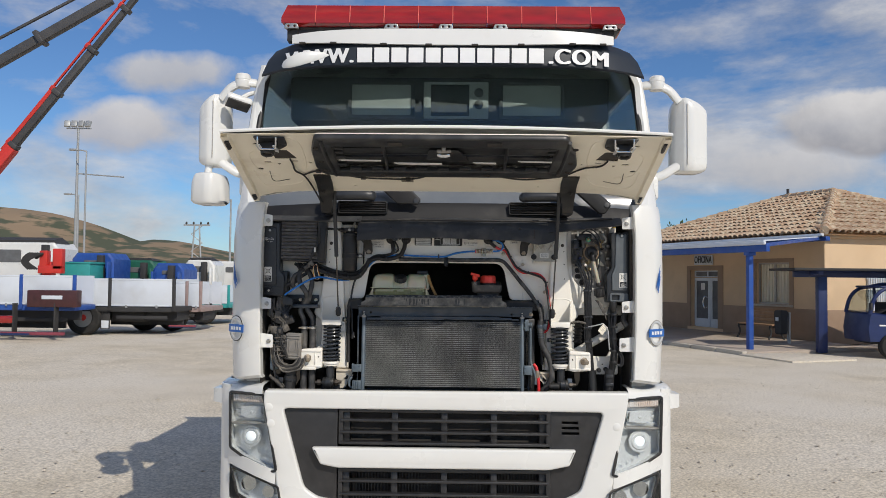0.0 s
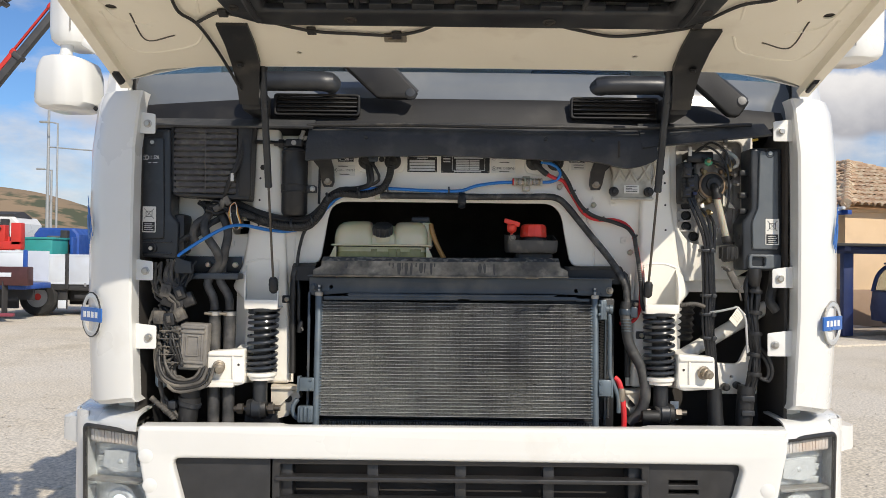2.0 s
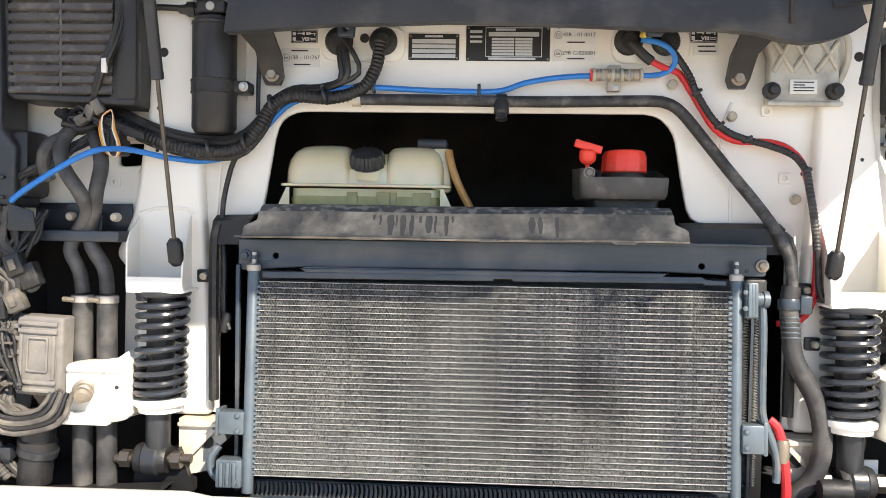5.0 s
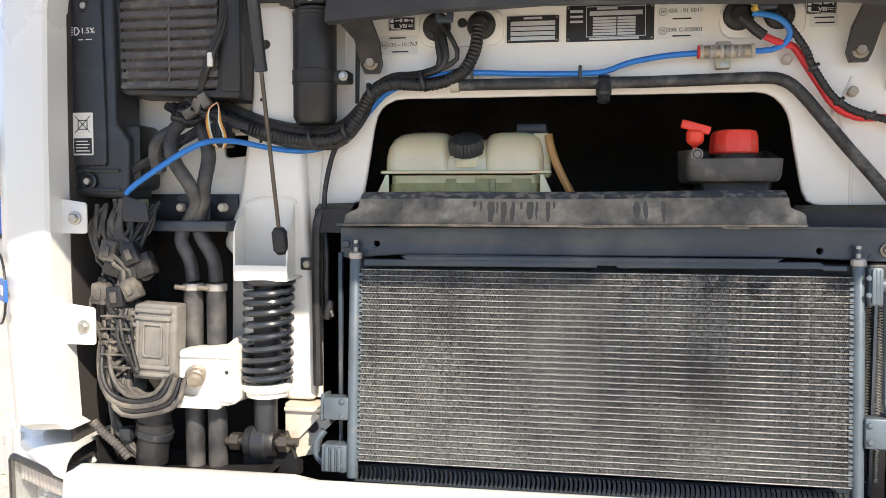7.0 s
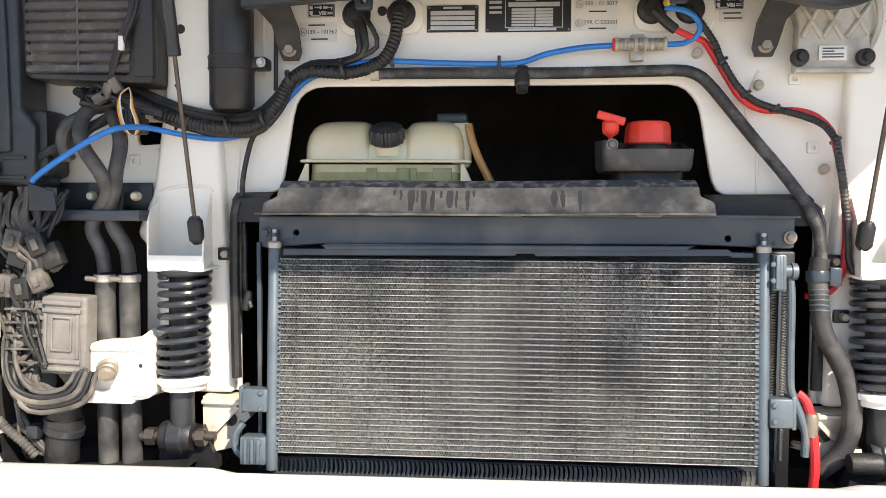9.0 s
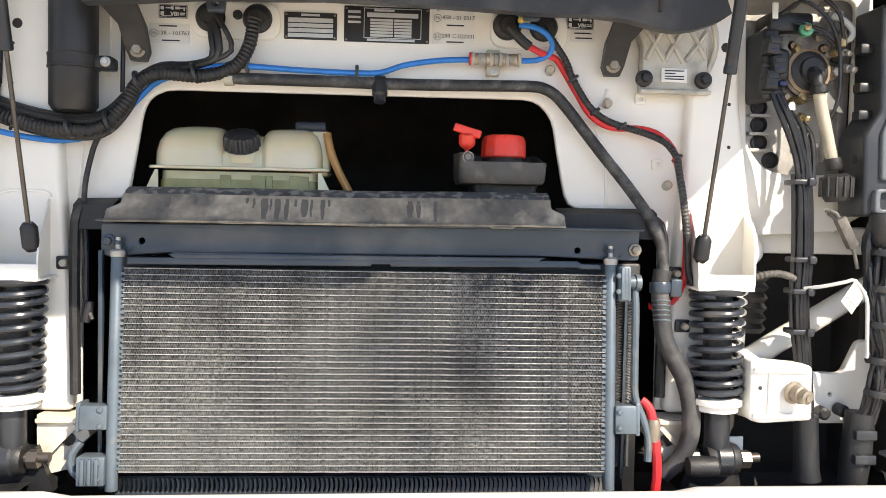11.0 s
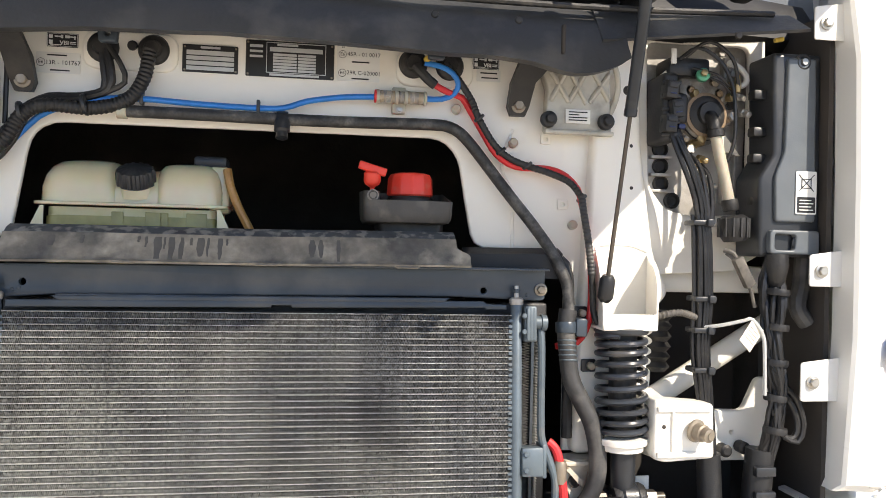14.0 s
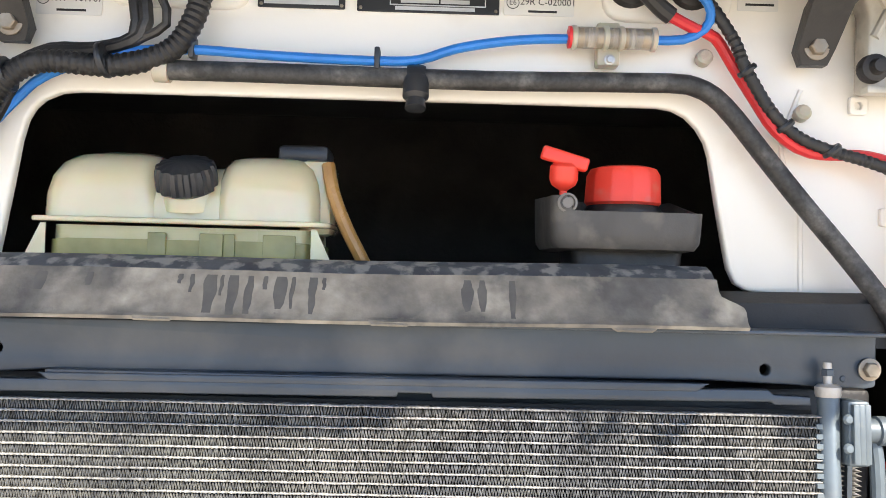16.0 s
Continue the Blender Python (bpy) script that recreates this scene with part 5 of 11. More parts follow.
for s in (-1, 1):
    # side flange, rubber stop pads, pressed ribs
    part("side_flange", loft([[hp(s * (0.985 + 0.055 * v), v, w) for v in (0.0, 0.25, 0.5, 0.75, 0.99)] for w in (-0.005, 0.03)] + [[hp(s * (0.955 + 0.055 * v), v, 0.03) for v in (0.0, 0.25, 0.5, 0.75, 0.99)]] + [[hp(s * (0.95 + 0.055 * v), v, 0.01) for v in (0.0, 0.25, 0.5, 0.75, 0.99)]]), M_CREAM, hatch)
    for va, vb_ in ((0.05, 0.14), (0.86, 0.93)):
        q = [hp(s * (0.965 + 0.055 * v), v, 0.034) for v in (va, vb_)]
        part("rubber_pad", sweep(q, 0.012, 8, flat=0.6), M_RUBBER, hatch)
    for pts in ([(0.70, 0.05), (0.66, 0.12), (0.665, 0.35), (0.69, 0.52)], [(0.885, 0.235), (0.92, 0.30), (0.925, 0.45), (0.91, 0.56), (0.83, 0.60)], [(0.70, 0.62), (0.755, 0.72), (0.90, 0.77), (0.945, 0.70), (0.94, 0.52)], [(0.965, 0.06), (1.0, 0.55), (1.015, 0.93)]):
        part("pressed_rib", sweep([hq_(s * a, v, 0.0085) for a, v in pts], 0.0045, 8), M_CREAM, hatch)
    # thin dark rod drawn where the pressing's edge is shaded
    part("pressed_groove", sweep([hq_(s * 0.867, 0.528, 0.0105), hq_(s * 0.873, 0.685, 0.0105), hq_(s * 0.788, 0.655, 0.0105)], 0.0022, 6), M_ROD, hatch)
    for u, v in ((0.843, 0.31), (0.798, 0.411)):
        part("arrow_mark", hatch_sheet([(s * u - 0.008, v - 0.006), (s * u + 0.008, v - 0.006), (s * u, v + 0.016)], [], 0.002, 0, 0.0115), M_RUSTY, hatch)
    # latch: base plate, housing with its ring, wire hoop
    lt = part("latch", hatch_sheet(rounded([(s * 0.846, 0.024), (s * 0.708, 0.030), (s * 0.712, 0.130), (s * 0.755, 0.185), (s * 0.832, 0.182)][::s], 0.008), [circle(s * 0.725, 0.12, 0.006, 8)], 0.006, 0.001, 0.018), M_HATCHBLACK, truck, "black hatch latch with chrome hoop and horn ring")
    part("latch_housing", hatch_sheet(rounded([(s * 0.838, 0.085), (s * 0.762, 0.075), (s * 0.758, 0.172), (s * 0.83, 0.176)][::s], 0.012), [], 0.03, 0.004, 0.034), M_RUBBER, lt)
    part("latch_ring", lathe([(0.020, 0.004), (0.022, 0.016), (0.028, 0.018), (0.031, 0.010), (0.031, 0)], hq_(s * 0.800, 0.135, 0.046), HN, 28, ends=False), M_GREY, lt)
    part("horn_disc", lathe([(0.021, 0), (0.012, 0.004), (0, 0.006)], hq_(s * 0.800, 0.135, 0.050), HN, 24), M_ROD, lt)
    part("latch_hoop", sweep([hq_(s * 0.824, 0.018, 0.02), hq_(s * 0.823, 0.03, 0.05), hq_(s * 0.818, 0.068, 0.058), hq_(s * 0.795, 0.074, 0.058), hq_(s * 0.755, 0.072, 0.058), hq_(s * 0.745, 0.04, 0.05), hq_(s * 0.744, 0.025, 0.02)], 0.0045, 8), M_CHROME, lt)
    part("latch_cheek", hatch_sheet(rounded([(s * 0.836, 0.040), (s * 0.815, 0.03), (s * 0.812, 0.085), (s * 0.832, 0.11)][::s], 0.004), [], 0.004, 0.001, 0.052), M_SILVER, lt)
    part("latch_cheek", hatch_sheet(rounded([(s * 0.762, 0.045), (s * 0.745, 0.040), (s * 0.748, 0.135), (s * 0.762, 0.12)][::s], 0.004), [], 0.004, 0.001, 0.052), M_SILVER, lt)
    # hinge arm
    hb = loft([[hq_(s * (xc - hw_), v, w0), hq_(s * (xc - hw_), v, w1), hq_(s * (xc + hw_), v, w1), hq_(s * (xc + hw_), v, w0)]
               for v, xc, w0, w1, hw_ in ((0.575, 0.618, 0.008, 0.018, 0.041), (0.70, 0.620, 0.008, 0.020, 0.041), (0.82, 0.628, 0.008, 0.026, 0.040), (0.88, 0.634, 0.014, 0.05, 0.033), (0.96, 0.642, 0.04, 0.09, 0.028))], closed=True, caps=True)
    hg = part("hinge_arm", hb, M_BLACK, truck)
    part("hinge_body", box(s * 0.615, s * 0.675, 4.45, 4.60, 2.06, 2.13, 0.012), M_BLACK, hg)
    bolt(hp(s * 0.64, 0.8, 0.034), 0.008, HN, M_BLACK, hg)
    # gas strut from the hatch down to the tower
    top_, bot = Vector((s * 0.592, 4.36, 2.185)), Vector((s * 0.581 - 0.004, 4.523, 1.536))
    mid = top_.lerp(bot, 0.545)
    st = part("gas_strut", rod(top_, mid, 0.0105, 16), M_SATIN, truck, "black gas strut holding the hatch up")
    part("strut_rod", rod(mid, bot, 0.0038, 10), M_ROD, st)
    part("strut_socket", lathe([(0.008, -0.03), (0.014, -0.022), (0.014, 0.012), (0.009, 0.02)], bot, top_ - bot, 14), M_BLACK, st)
    part("strut_collar", lathe([(0.0095, -0.004), (0.0112, -0.002), (0.0112, 0.008), (0.0105, 0.010)], mid, top_ - bot, 14), M_SATIN, st)
    part("ball_stud", rod(bot + Vector((0, 0.0, -0.005)), bot + Vector((s * 0.02, 0.05, -0.005)), 0.007, 10), M_METAL, st)
    part("strut_socket", lathe([(0.009, -0.03), (0.015, -0.02), (0.015, 0.02), (0.009, 0.03)], top_, top_ - bot, 14), M_BLACK, st)
# dark grille insert
fr_out = grille_hole
fr_in = rounded([(-0.508, 0.107), (0.505, 0.115), (0.49, 0.445), (-0.51, 0.455)], 0.012)
gi = part("hatch_grille", hatch_sheet(fr_out, [fr_in], 0.026, 0.008, 0.022, ), M_HATCHBLACK, truck, "dark plastic grille insert in the raised hatch")
for s in (-1, 1):
    part("grille_cheek", sweep([hq_(s * 0.548, 0.03, 0.034), hq_(s * 0.549, 0.2, 0.04), hq_(s * 0.543, 0.42, 0.04), hq_(s * 0.534, 0.51, 0.034)], 0.009, 8), M_GREY, gi)
    for v in (0.12, 0.31, 0.44):
        part("cheek_hole", lathe([(0.013, 0), (0.013, 0.003), (0.010, 0.004), (0.009, 0.001), (0, 0.001)], hq_(s * 0.582, v, 0.034), HN, 14), M_DARK, gi)
    for v in (0.14, 0.20, 0.27, 0.37):
        part("grille_tooth", hatch_sheet(rounded([(s * 0.512, v), (s * 0.47, v + 0.012), (s * 0.465, v + 0.035), (s * 0.512, v + 0.03)][::s], 0.005), [], 0.012, 0.002, 0.018), M_HATCHBLACK, gi)
for va, vb_, w in ((0.112, 0.205, 0.000), (0.212, 0.308, 0.006), (0.343, 0.46, 0.002)):
    part("hatch_grille_slat", loft([[hp(u * 0.505, v, w + dw) for u in [i / 8 - 1 for i in range(17)]] for v, dw in ((va, 0.0), (va, 0.012), ((va + vb_) / 2, 0.016), (vb_, 0.008), (vb_, -0.004))]), M_HATCHBLACK, gi)
part("bright_edge", sweep([hq_(-0.275, 0.121, 0.020), hq_(0.28, 0.121, 0.020)], 0.0035, 6), M_ALLOY, gi)
for u in (-0.28, 0.28):
    part("grille_rib", sweep([hq_(u, 0.11, 0.022), hq_(u, 0.30, 0.024), hq_(u, 0.45, 0.022)], 0.008, 8), M_HATCHBLACK, gi)
for u0, u1, v0, v1 in ((-0.50, -0.305, 0.302, 0.322), (-0.245, -0.02, 0.340, 0.368), (0.125, 0.235, 0.328, 0.352), (0.335, 0.495, 0.308, 0.326)):
    part("trim_strip", hatch_sheet(rounded([(u0, v0), (u1, v0 + 0.004), (u1 + 0.004, v1), (u0 + 0.02, v1 - 0.002)], 0.004), [], 0.004, 0.001, 0.026), M_CAB, gi, "white trim strip of the outer grille")
part("slot_blind", hatch_sheet(rounded([(-0.075, 0.20), (0.06, 0.20), (0.11, 0.345), (0.02, 0.36), (-0.015, 0.345), (-0.09, 0.33)], 0.006), [], 0.006, 0.001, 0.012), M_HATCHBLACK, gi)
for u in (-0.46, -0.355, -0.25, -0.145, -0.04, 0.065, 0.17, 0.275, 0.38):
    part("grille_tooth", hatch_sheet(rect(u, u + 0.055, 0.425, 0.462, 0.005), [], 0.014, 0.002, 0.022), M_HATCHBLACK, gi)
for u in (-0.30, 0.20):
    part("frame_hole", lathe([(0.016, 0), (0.016, 0.003), (0.012, 0.004), (0.011, 0.001), (0, 0.001)], hq_(u, 0.50, 0.034), HN, 16), M_DARK, gi)
cl_ = part("centre_latch", hatch_sheet(rounded([(-0.040, 0.140), (0.028, 0.138), (0.022, 0.158), (-0.034, 0.162)], 0.006), [], 0.012, 0.002, 0.036), M_ALLOY, gi, "silver centre catch")
part("catch_pin", hatch_sheet(rect(-0.015, 0.002, 0.105, 0.135, 0.003), [], 0.02, 0.002, 0.036), M_ALLOY, cl_)
part("catch_dome", loft([[tuple(hq_(-0.008 + 0.034 * k * math.cos(a), 0.222 + 0.014 * k * math.sin(a), 0.026 + h)) for a in [2 * math.pi * i / 20 for i in range(20)]] for k, h in ((1.0, 0.0), (0.92, 0.008), (0.6, 0.014), (0.1, 0.016))], closed=True, caps=True), M_CHROME, cl_)
for u in (-0.255, 0.185):
    part("grille_clip", hatch_sheet(rect(u, u + 0.065, 0.033, 0.078, 0.004), [], 0.008, 0.001, 0.036), M_DARK, gi)
part("lamp_mount", hatch_sheet(rect(-0.225, -0.165, 0.625, 0.665, 0.004), [circle(-0.208, 0.645, 0.008, 10), circle(-0.185, 0.645, 0.008, 10)], 0.01, 0.001, 0.014), M_RUSTY, hatch)
for pts in ([(-0.735, 0.34, 0.012), (-0.731, 0.40, 0.018), (-0.735, 0.50, 0.018), (-0.705, 0.56, 0.020), (-0.692, 0.68, 0.020), (-0.680, 0.81, 0.030), (-0.655, 0.90, 0.07)], [(-0.705, 0.56, 0.020), (-0.66, 0.52, 0.018), (-0.624, 0.505, 0.018), (-0.52, 0.55, 0.018), (-0.413, 0.602, 0.018), (-0.30, 0.616, 0.018), (-0.2, 0.622, 0.018), (-0.13, 0.595, 0.018), (-0.091, 0.562, 0.016)],
            [(0.20, 0.545, 0.014), (0.28, 0.576, 0.018), (0.39, 0.612, 0.018), (0.53, 0.573, 0.018), (0.585, 0.535, 0.018), (0.66, 0.43, 0.018), (0.735, 0.395, 0.018), (0.76, 0.34, 0.012)]):
    part("hatch_wiring", sweep([hq_(*q_) for q_ in pts], 0.0044, 8), M_RUBBER, hatch)
for u, v in ((-0.624, 0.503), (-0.413, 0.600), (0.585, 0.535), (-0.19, 0.620)):
    part("wire_clip", hatch_sheet(rect(u - 0.012, u + 0.012, v - 0.014, v + 0.016, 0.003), [], 0.012, 0.002, 0.018), M_RUBBER, hatch)


# ---- engine bay ----
BW = 4.63    # front of the white bulkhead
wall_pts = [(0.94, 2.05), (0.94, 1.60), (0.88, 1.565), (0.72, 1.555), (0.705, 1.215), (0.535, 1.215), (0.533, 1.54), (0.520, 1.575), (0.50, 1.598),
            (0.386, 1.598), (0.368, 1.601), (0.356, 1.608), (0.348, 1.624), (0.342, 1.652), (0.333, 1.70), (0.325, 1.748), (0.320, 1.764), (0.311, 1.779), (0.298, 1.792), (0.284, 1.799), (0.266, 1.802), (-0.372, 1.801), (-0.392, 1.799), (-0.410, 1.791), (-0.420, 1.782), (-0.428, 1.768), (-0.434, 1.745), (-0.441, 1.70),
            (-0.450, 1.645), (-0.454, 1.622), (-0.462, 1.606), (-0.478, 1.599), (-0.515, 1.594), (-0.533, 1.575), (-0.540, 1.54), (-0.540, 1.215), (-0.73, 1.215), (-0.725, 1.545), (-0.93, 1.555), (-0.93, 2.05)]
valve_hole = rounded([(0.690, 2.01), (0.698, 1.73), (0.735, 1.682), (0.80, 1.670), (0.905, 1.68), (0.905, 2.01)], 0.02)
bulk = part("bulkhead", outline(wall_pts, [valve_hole, rounded([(-0.74, 1.69), (-0.68, 1.695), (-0.675, 1.735), (-0.74, 1.735)], 0.012), circle(-0.655, 1.90, 0.009, 10), circle(0.63, 1.875, 0.009, 10)], 0.014, 0.004, facing(BW + 0.007), 3), M_BAY, truck, "off-white painted bulkhead of the open bay")
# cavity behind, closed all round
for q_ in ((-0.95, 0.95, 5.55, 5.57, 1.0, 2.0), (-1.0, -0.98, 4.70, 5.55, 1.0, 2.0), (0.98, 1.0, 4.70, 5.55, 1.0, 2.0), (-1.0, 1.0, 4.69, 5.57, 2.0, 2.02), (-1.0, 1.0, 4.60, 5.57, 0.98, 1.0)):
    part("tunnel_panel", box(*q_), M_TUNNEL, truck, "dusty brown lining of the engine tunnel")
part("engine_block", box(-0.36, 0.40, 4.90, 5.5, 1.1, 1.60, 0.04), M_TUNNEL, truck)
# dark plates close the corners; the deep shade there is their colour
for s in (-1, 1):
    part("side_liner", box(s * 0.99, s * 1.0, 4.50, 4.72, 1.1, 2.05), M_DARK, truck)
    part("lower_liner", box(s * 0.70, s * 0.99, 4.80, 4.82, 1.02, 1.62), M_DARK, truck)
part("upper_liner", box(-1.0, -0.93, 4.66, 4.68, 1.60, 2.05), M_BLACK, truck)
# pressed details of the bulkhead
for x0, x1, z0, z1 in ((-0.345, -0.185, 1.895, 1.962), (0.20, 0.345, 1.895, 1.962)):
    part("grommet_boss", outline(rect(x0, x1, z0, z1, 0.028), [], 0.012, 0.004, facing(BW - 0.002)), M_BAY, bulk)
for pts in ([(0.425, 1.825), (0.405, 1.77), (0.408, 1.74), (0.425, 1.70), (0.428, 1.60)], [(0.60, 1.80), (0.60, 1.72), (0.585, 1.69)], [(-0.70, 1.98), (-0.695, 1.83)], [(-0.70, 1.68), (-0.665, 1.70), (-0.65, 1.74)], [(-0.60, 1.72), (-0.59, 1.66), (-0.588, 1.5)], [(-0.535, 1.72), (-0.545, 1.60)], [(-0.49, 1.96), (-0.49, 1.82)]):
    part("pressed_rib", sweep([(x, BW - 0.0005, z) for x, z in pts], 0.003, 6), M_BAY, bulk)


# suspension towers, one each side
def tower(s):
    cx, ys = s * 0.625, 4.558
    def X(x):
        return s * x
    pts = [(X(0.735), 1.52), (X(0.70), 1.60), (X(0.672), 1.80), (X(0.665), 2.04), (X(0.585), 2.04), (X(0.575), 1.80), (X(0.56), 1.55), (X(0.545), 1.34), (X(0.545), 1.215), (X(0.70), 1.215), (X(0.69), 1.47)]
    col_ = part("tower_column", outline(rounded(pts, 0.015), [], 0.04, 0.012, facing(4.622), 3), M_BAY, truck, "white suspension tower")
    # flat dark discs replace drilled holes, their shade is only colour
    for xh, zh, rh in ((0.640, 1.905, 0.009), (0.648, 1.87, 0.0035), (0.650, 1.80, 0.0035), (0.652, 1.72, 0.0035)):
        part("column_hole", lathe([(rh, 0), (rh * 0.8, 0.0008), (0, 0.0008)], (X(xh), 4.6018, zh), (0, -1, 0), 12), M_DARK, col_)
    # pocket cup of folded sheet that holds the spring's head
    part("cup_lip", box(X(0.570), X(0.671), 4.514, 4.518, 1.457, 1.486, 0.0015, 2), M_BAY, col_)
    part("cup_floor", box(X(0.570), X(0.673), 4.516, 4.606, 1.456, 1.462, 0.002, 2), M_BAY, col_)
    for xf, xb, prof in ((0.570, 0.586, [(4.606, 1.603), (4.575, 1.576), (4.544, 1.546), (4.527, 1.520), (4.515, 1.489), (4.515, 1.457), (4.606, 1.457)]),
                         (0.671, 0.688, [(4.606, 1.598), (4.578, 1.578), (4.544, 1.570), (4.516, 1.546), (4.515, 1.50), (4.515, 1.457), (4.606, 1.457)])):
        ring_ = rounded(prof, 0.014)
        part("cup_cheek", loft([[(X(xf + (xb - xf) * (y - 4.515) / 0.091 + d), y, z) for y, z in ring_] for d in (-0.0016, 0.0016)], closed=True, caps=True), M_BAY, col_)
    part("cup_fold", sweep([(X(0.583), 4.602, 1.600), (X(0.592), 4.603, 1.610), (X(0.65), 4.603, 1.611), (X(0.686), 4.602, 1.600)], 0.0035, 8), M_BAY, col_)
    # coil spring over a damper
    turns, z0, z1, r = 9.7, 1.262, 1.447, 0.0435
    helix = []
    for i in range(int(turns * 22) + 1):
        a = i / 22 * 2 * math.pi
        f = i / (turns * 22)
        f = f + 0.035 * math.sin(2 * math.pi * f) * -1
        helix.append((cx - s * 0.005 * f + r * math.cos(a), ys + r * math.sin(a), z0 + (z1 - z0) * f))
    sp = part("coil_spring", sweep(helix, 0.0058, 8, raw=True), M_SPRING, truck, "black enamelled coil spring")
    ce = s * 0.638
    part("upper_seat", lathe([(0.047, 0), (0.05, 0.004), (0.05, 0.010), (0.035, 0.014)], (cx - s * 0.005, ys, 1.448), (0, 0, 1), 28), M_SATIN, sp)
    part("spring_seat", lathe([(0.032, -0.014), (0.040, -0.012), (0.041, -0.002), (0.047, 0.0), (0.048, 0.006), (0.047, 0.011), (0.030, 0.013)], (cx, ys, 1.247), (0, 0, 1), 28), M_BAY, sp)
    part("dust_sleeve", lathe([(0.024, 0), (0.026, 0.01), (0.025, 0.2)], (cx, ys, 1.25), (0, 0, 1), 20), M_RUBBER, sp)
    part("damper", lathe([(0.020, -0.012), (0.0225, -0.004), (0.0225, 0.055), (0.021, 0.066)], (cx + s * 0.004, ys, 1.170), (0, 0, 1), 24), M_SATIN, sp)
    eye_ = part("damper_eye", lathe([(0.026, -0.03), (0.029, -0.024), (0.029, 0.024), (0.026, 0.03)], (ce, ys, 1.143), (1, 0, 0), 24), M_RUBBER, sp)
    part("eye_strap", lathe([(0.0295, -0.016), (0.0325, -0.012), (0.0325, 0.012), (0.0295, 0.016)], (ce, ys, 1.143), (1, 0, 0), 24), M_SATIN, sp)
    part("eye_bolt", rod((ce - 0.072, ys, 1.141), (ce + 0.072, ys, 1.145), 0.009, 12), M_ROD, sp)
    for dx in (-0.052, 0.045):
        part("nut", lathe([(0.017, -0.009), (0.017, 0.009)], (ce + dx, ys, 1.142), (1, 0, 0), 6), M_ROD, sp)
    part("lower_mount", loft([[(cx + s * x, y, z) for x, y, z in ((-0.03, 4.57, 1.16), (0.05, 4.57, 1.13), (0.06, 4.57, 1.08), (-0.06, 4.57, 1.08))], [(cx + s * x, y, z) for x, y, z in ((-0.03, 4.63, 1.16), (0.05, 4.63, 1.13), (0.06, 4.63, 1.08), (-0.06, 4.63, 1.08))]], closed=True, caps=True), M_BLACK, sp)
    # side bracket with its big bolt
    bx = s * 0.722
    br = part("tower_bracket", outline(rounded([(X(0.782), 1.325), (X(0.668), 1.334), (X(0.668), 1.226), (X(0.69), 1.22), (X(0.785), 1.226)][::-s], 0.008), [], 0.05, 0.006, facing(4.536), 3), M_BAY, truck, "white cast cab bracket")
    part("bracket_web", loft([[(X(0.70), 4.515, 1.328), (X(0.70), 4.60, 1.340), (X(0.70), 4.60, 1.22), (X(0.70), 4.515, 1.225)], [(X(0.676), 4.530, 1.322), (X(0.676), 4.62, 1.335), (X(0.676), 4.62, 1.215), (X(0.676), 4.530, 1.225)]], closed=True, caps=True), M_BAY, br)
    for za, zb in ((1.312, 1.322), (1.230, 1.240)):
        part("bracket_rib", box(X(0.672), X(0.778), 4.505, 4.513, za, zb, 0.003), M_BAY, br)
    part("bracket_rib", box(X(0.700), X(0.706), 4.506, 4.513, 1.24, 1.312, 0.002), M_BAY, br)
    part("bracket_hole", lathe([(0.004, 0), (0, 0.0006)], (X(0.686), 4.5105, 1.285), (0, -1, 0), 10), M_DARK, br)
    q = Vector((X(0.746), 4.510, 1.278))
    pb = part("pivot_bolt", lathe([(0.021, 0), (0.021, 0.004), (0.016, 0.006), (0.016, 0.02), (0.013, 0.022), (0.013, 0.034), (0.007, 0.036), (0.007, 0.038), (0, 0.038)], q, (s * -0.35 if s < 0 else 0.35, -1, -0.1), 20), M_RUSTY, br)
    # stabiliser foot beneath
    foot = loft([[(X(0.60), y, 1.213), (X(0.52), y, 1.208), (X(0.508), y, 1.175), (X(0.535), y, 1.150), (X(0.545), y, 1.115), (X(0.575), y, 1.108), (X(0.60), y, 1.135)] for y in (4.585, 4.635)], closed=True, caps=True)
    casting = part("lower_casting", foot, M_CAST, col_)
    part("casting_rib", loft([[(X(0.525), y, 1.195), (X(0.533), y, 1.198), (X(0.582), y, 1.150), (X(0.575), y, 1.142)] for y in (4.572, 4.588)], closed=True, caps=True), M_CAST, casting)
    part("casting_rib", box(X(0.515), X(0.60), 4.575, 4.588, 1.200, 1.208, 0.002), M_CAST, casting)
    part("casting_bore", lathe([(0.012, 0), (0.012, 0.003), (0.008, 0.004), (0.007, -0.004), (0, -0.004)], (X(0.545), 4.584, 1.170), (0, -1, 0), 16), M_DARK, casting)


tower(-1)
tower(1)

# ---- cooler pack ----
pack = part("cross_member", outline(rounded([(-0.479, 1.557), (0.472, 1.563), (0.472, 1.508), (0.462, 1.506), (0.30, 1.511), (-0.36, 1.507), (-0.468, 1.499), (-0.479, 1.504)], 0.004), [circle(-0.410, 1.527, 0.0055, 12), circle(0.359, 1.523, 0.0055, 12)], 0.012, 0.002, facing(4.561)), M_STEEL, truck, "blue-grey steel cross member above the cooler")
part("member_flange", box(-0.481, 0.474, 4.532, 4.568, 1.560, 1.564, 0.0015), M_STEEL, pack)
part("member_flange", outline(rounded([(-0.362, 1.506), (0.297, 1.510), (0.284, 1.502), (-0.350, 1.499)], 0.002), [], 0.004, 0.001, facing(4.540)), M_STEEL, pack)
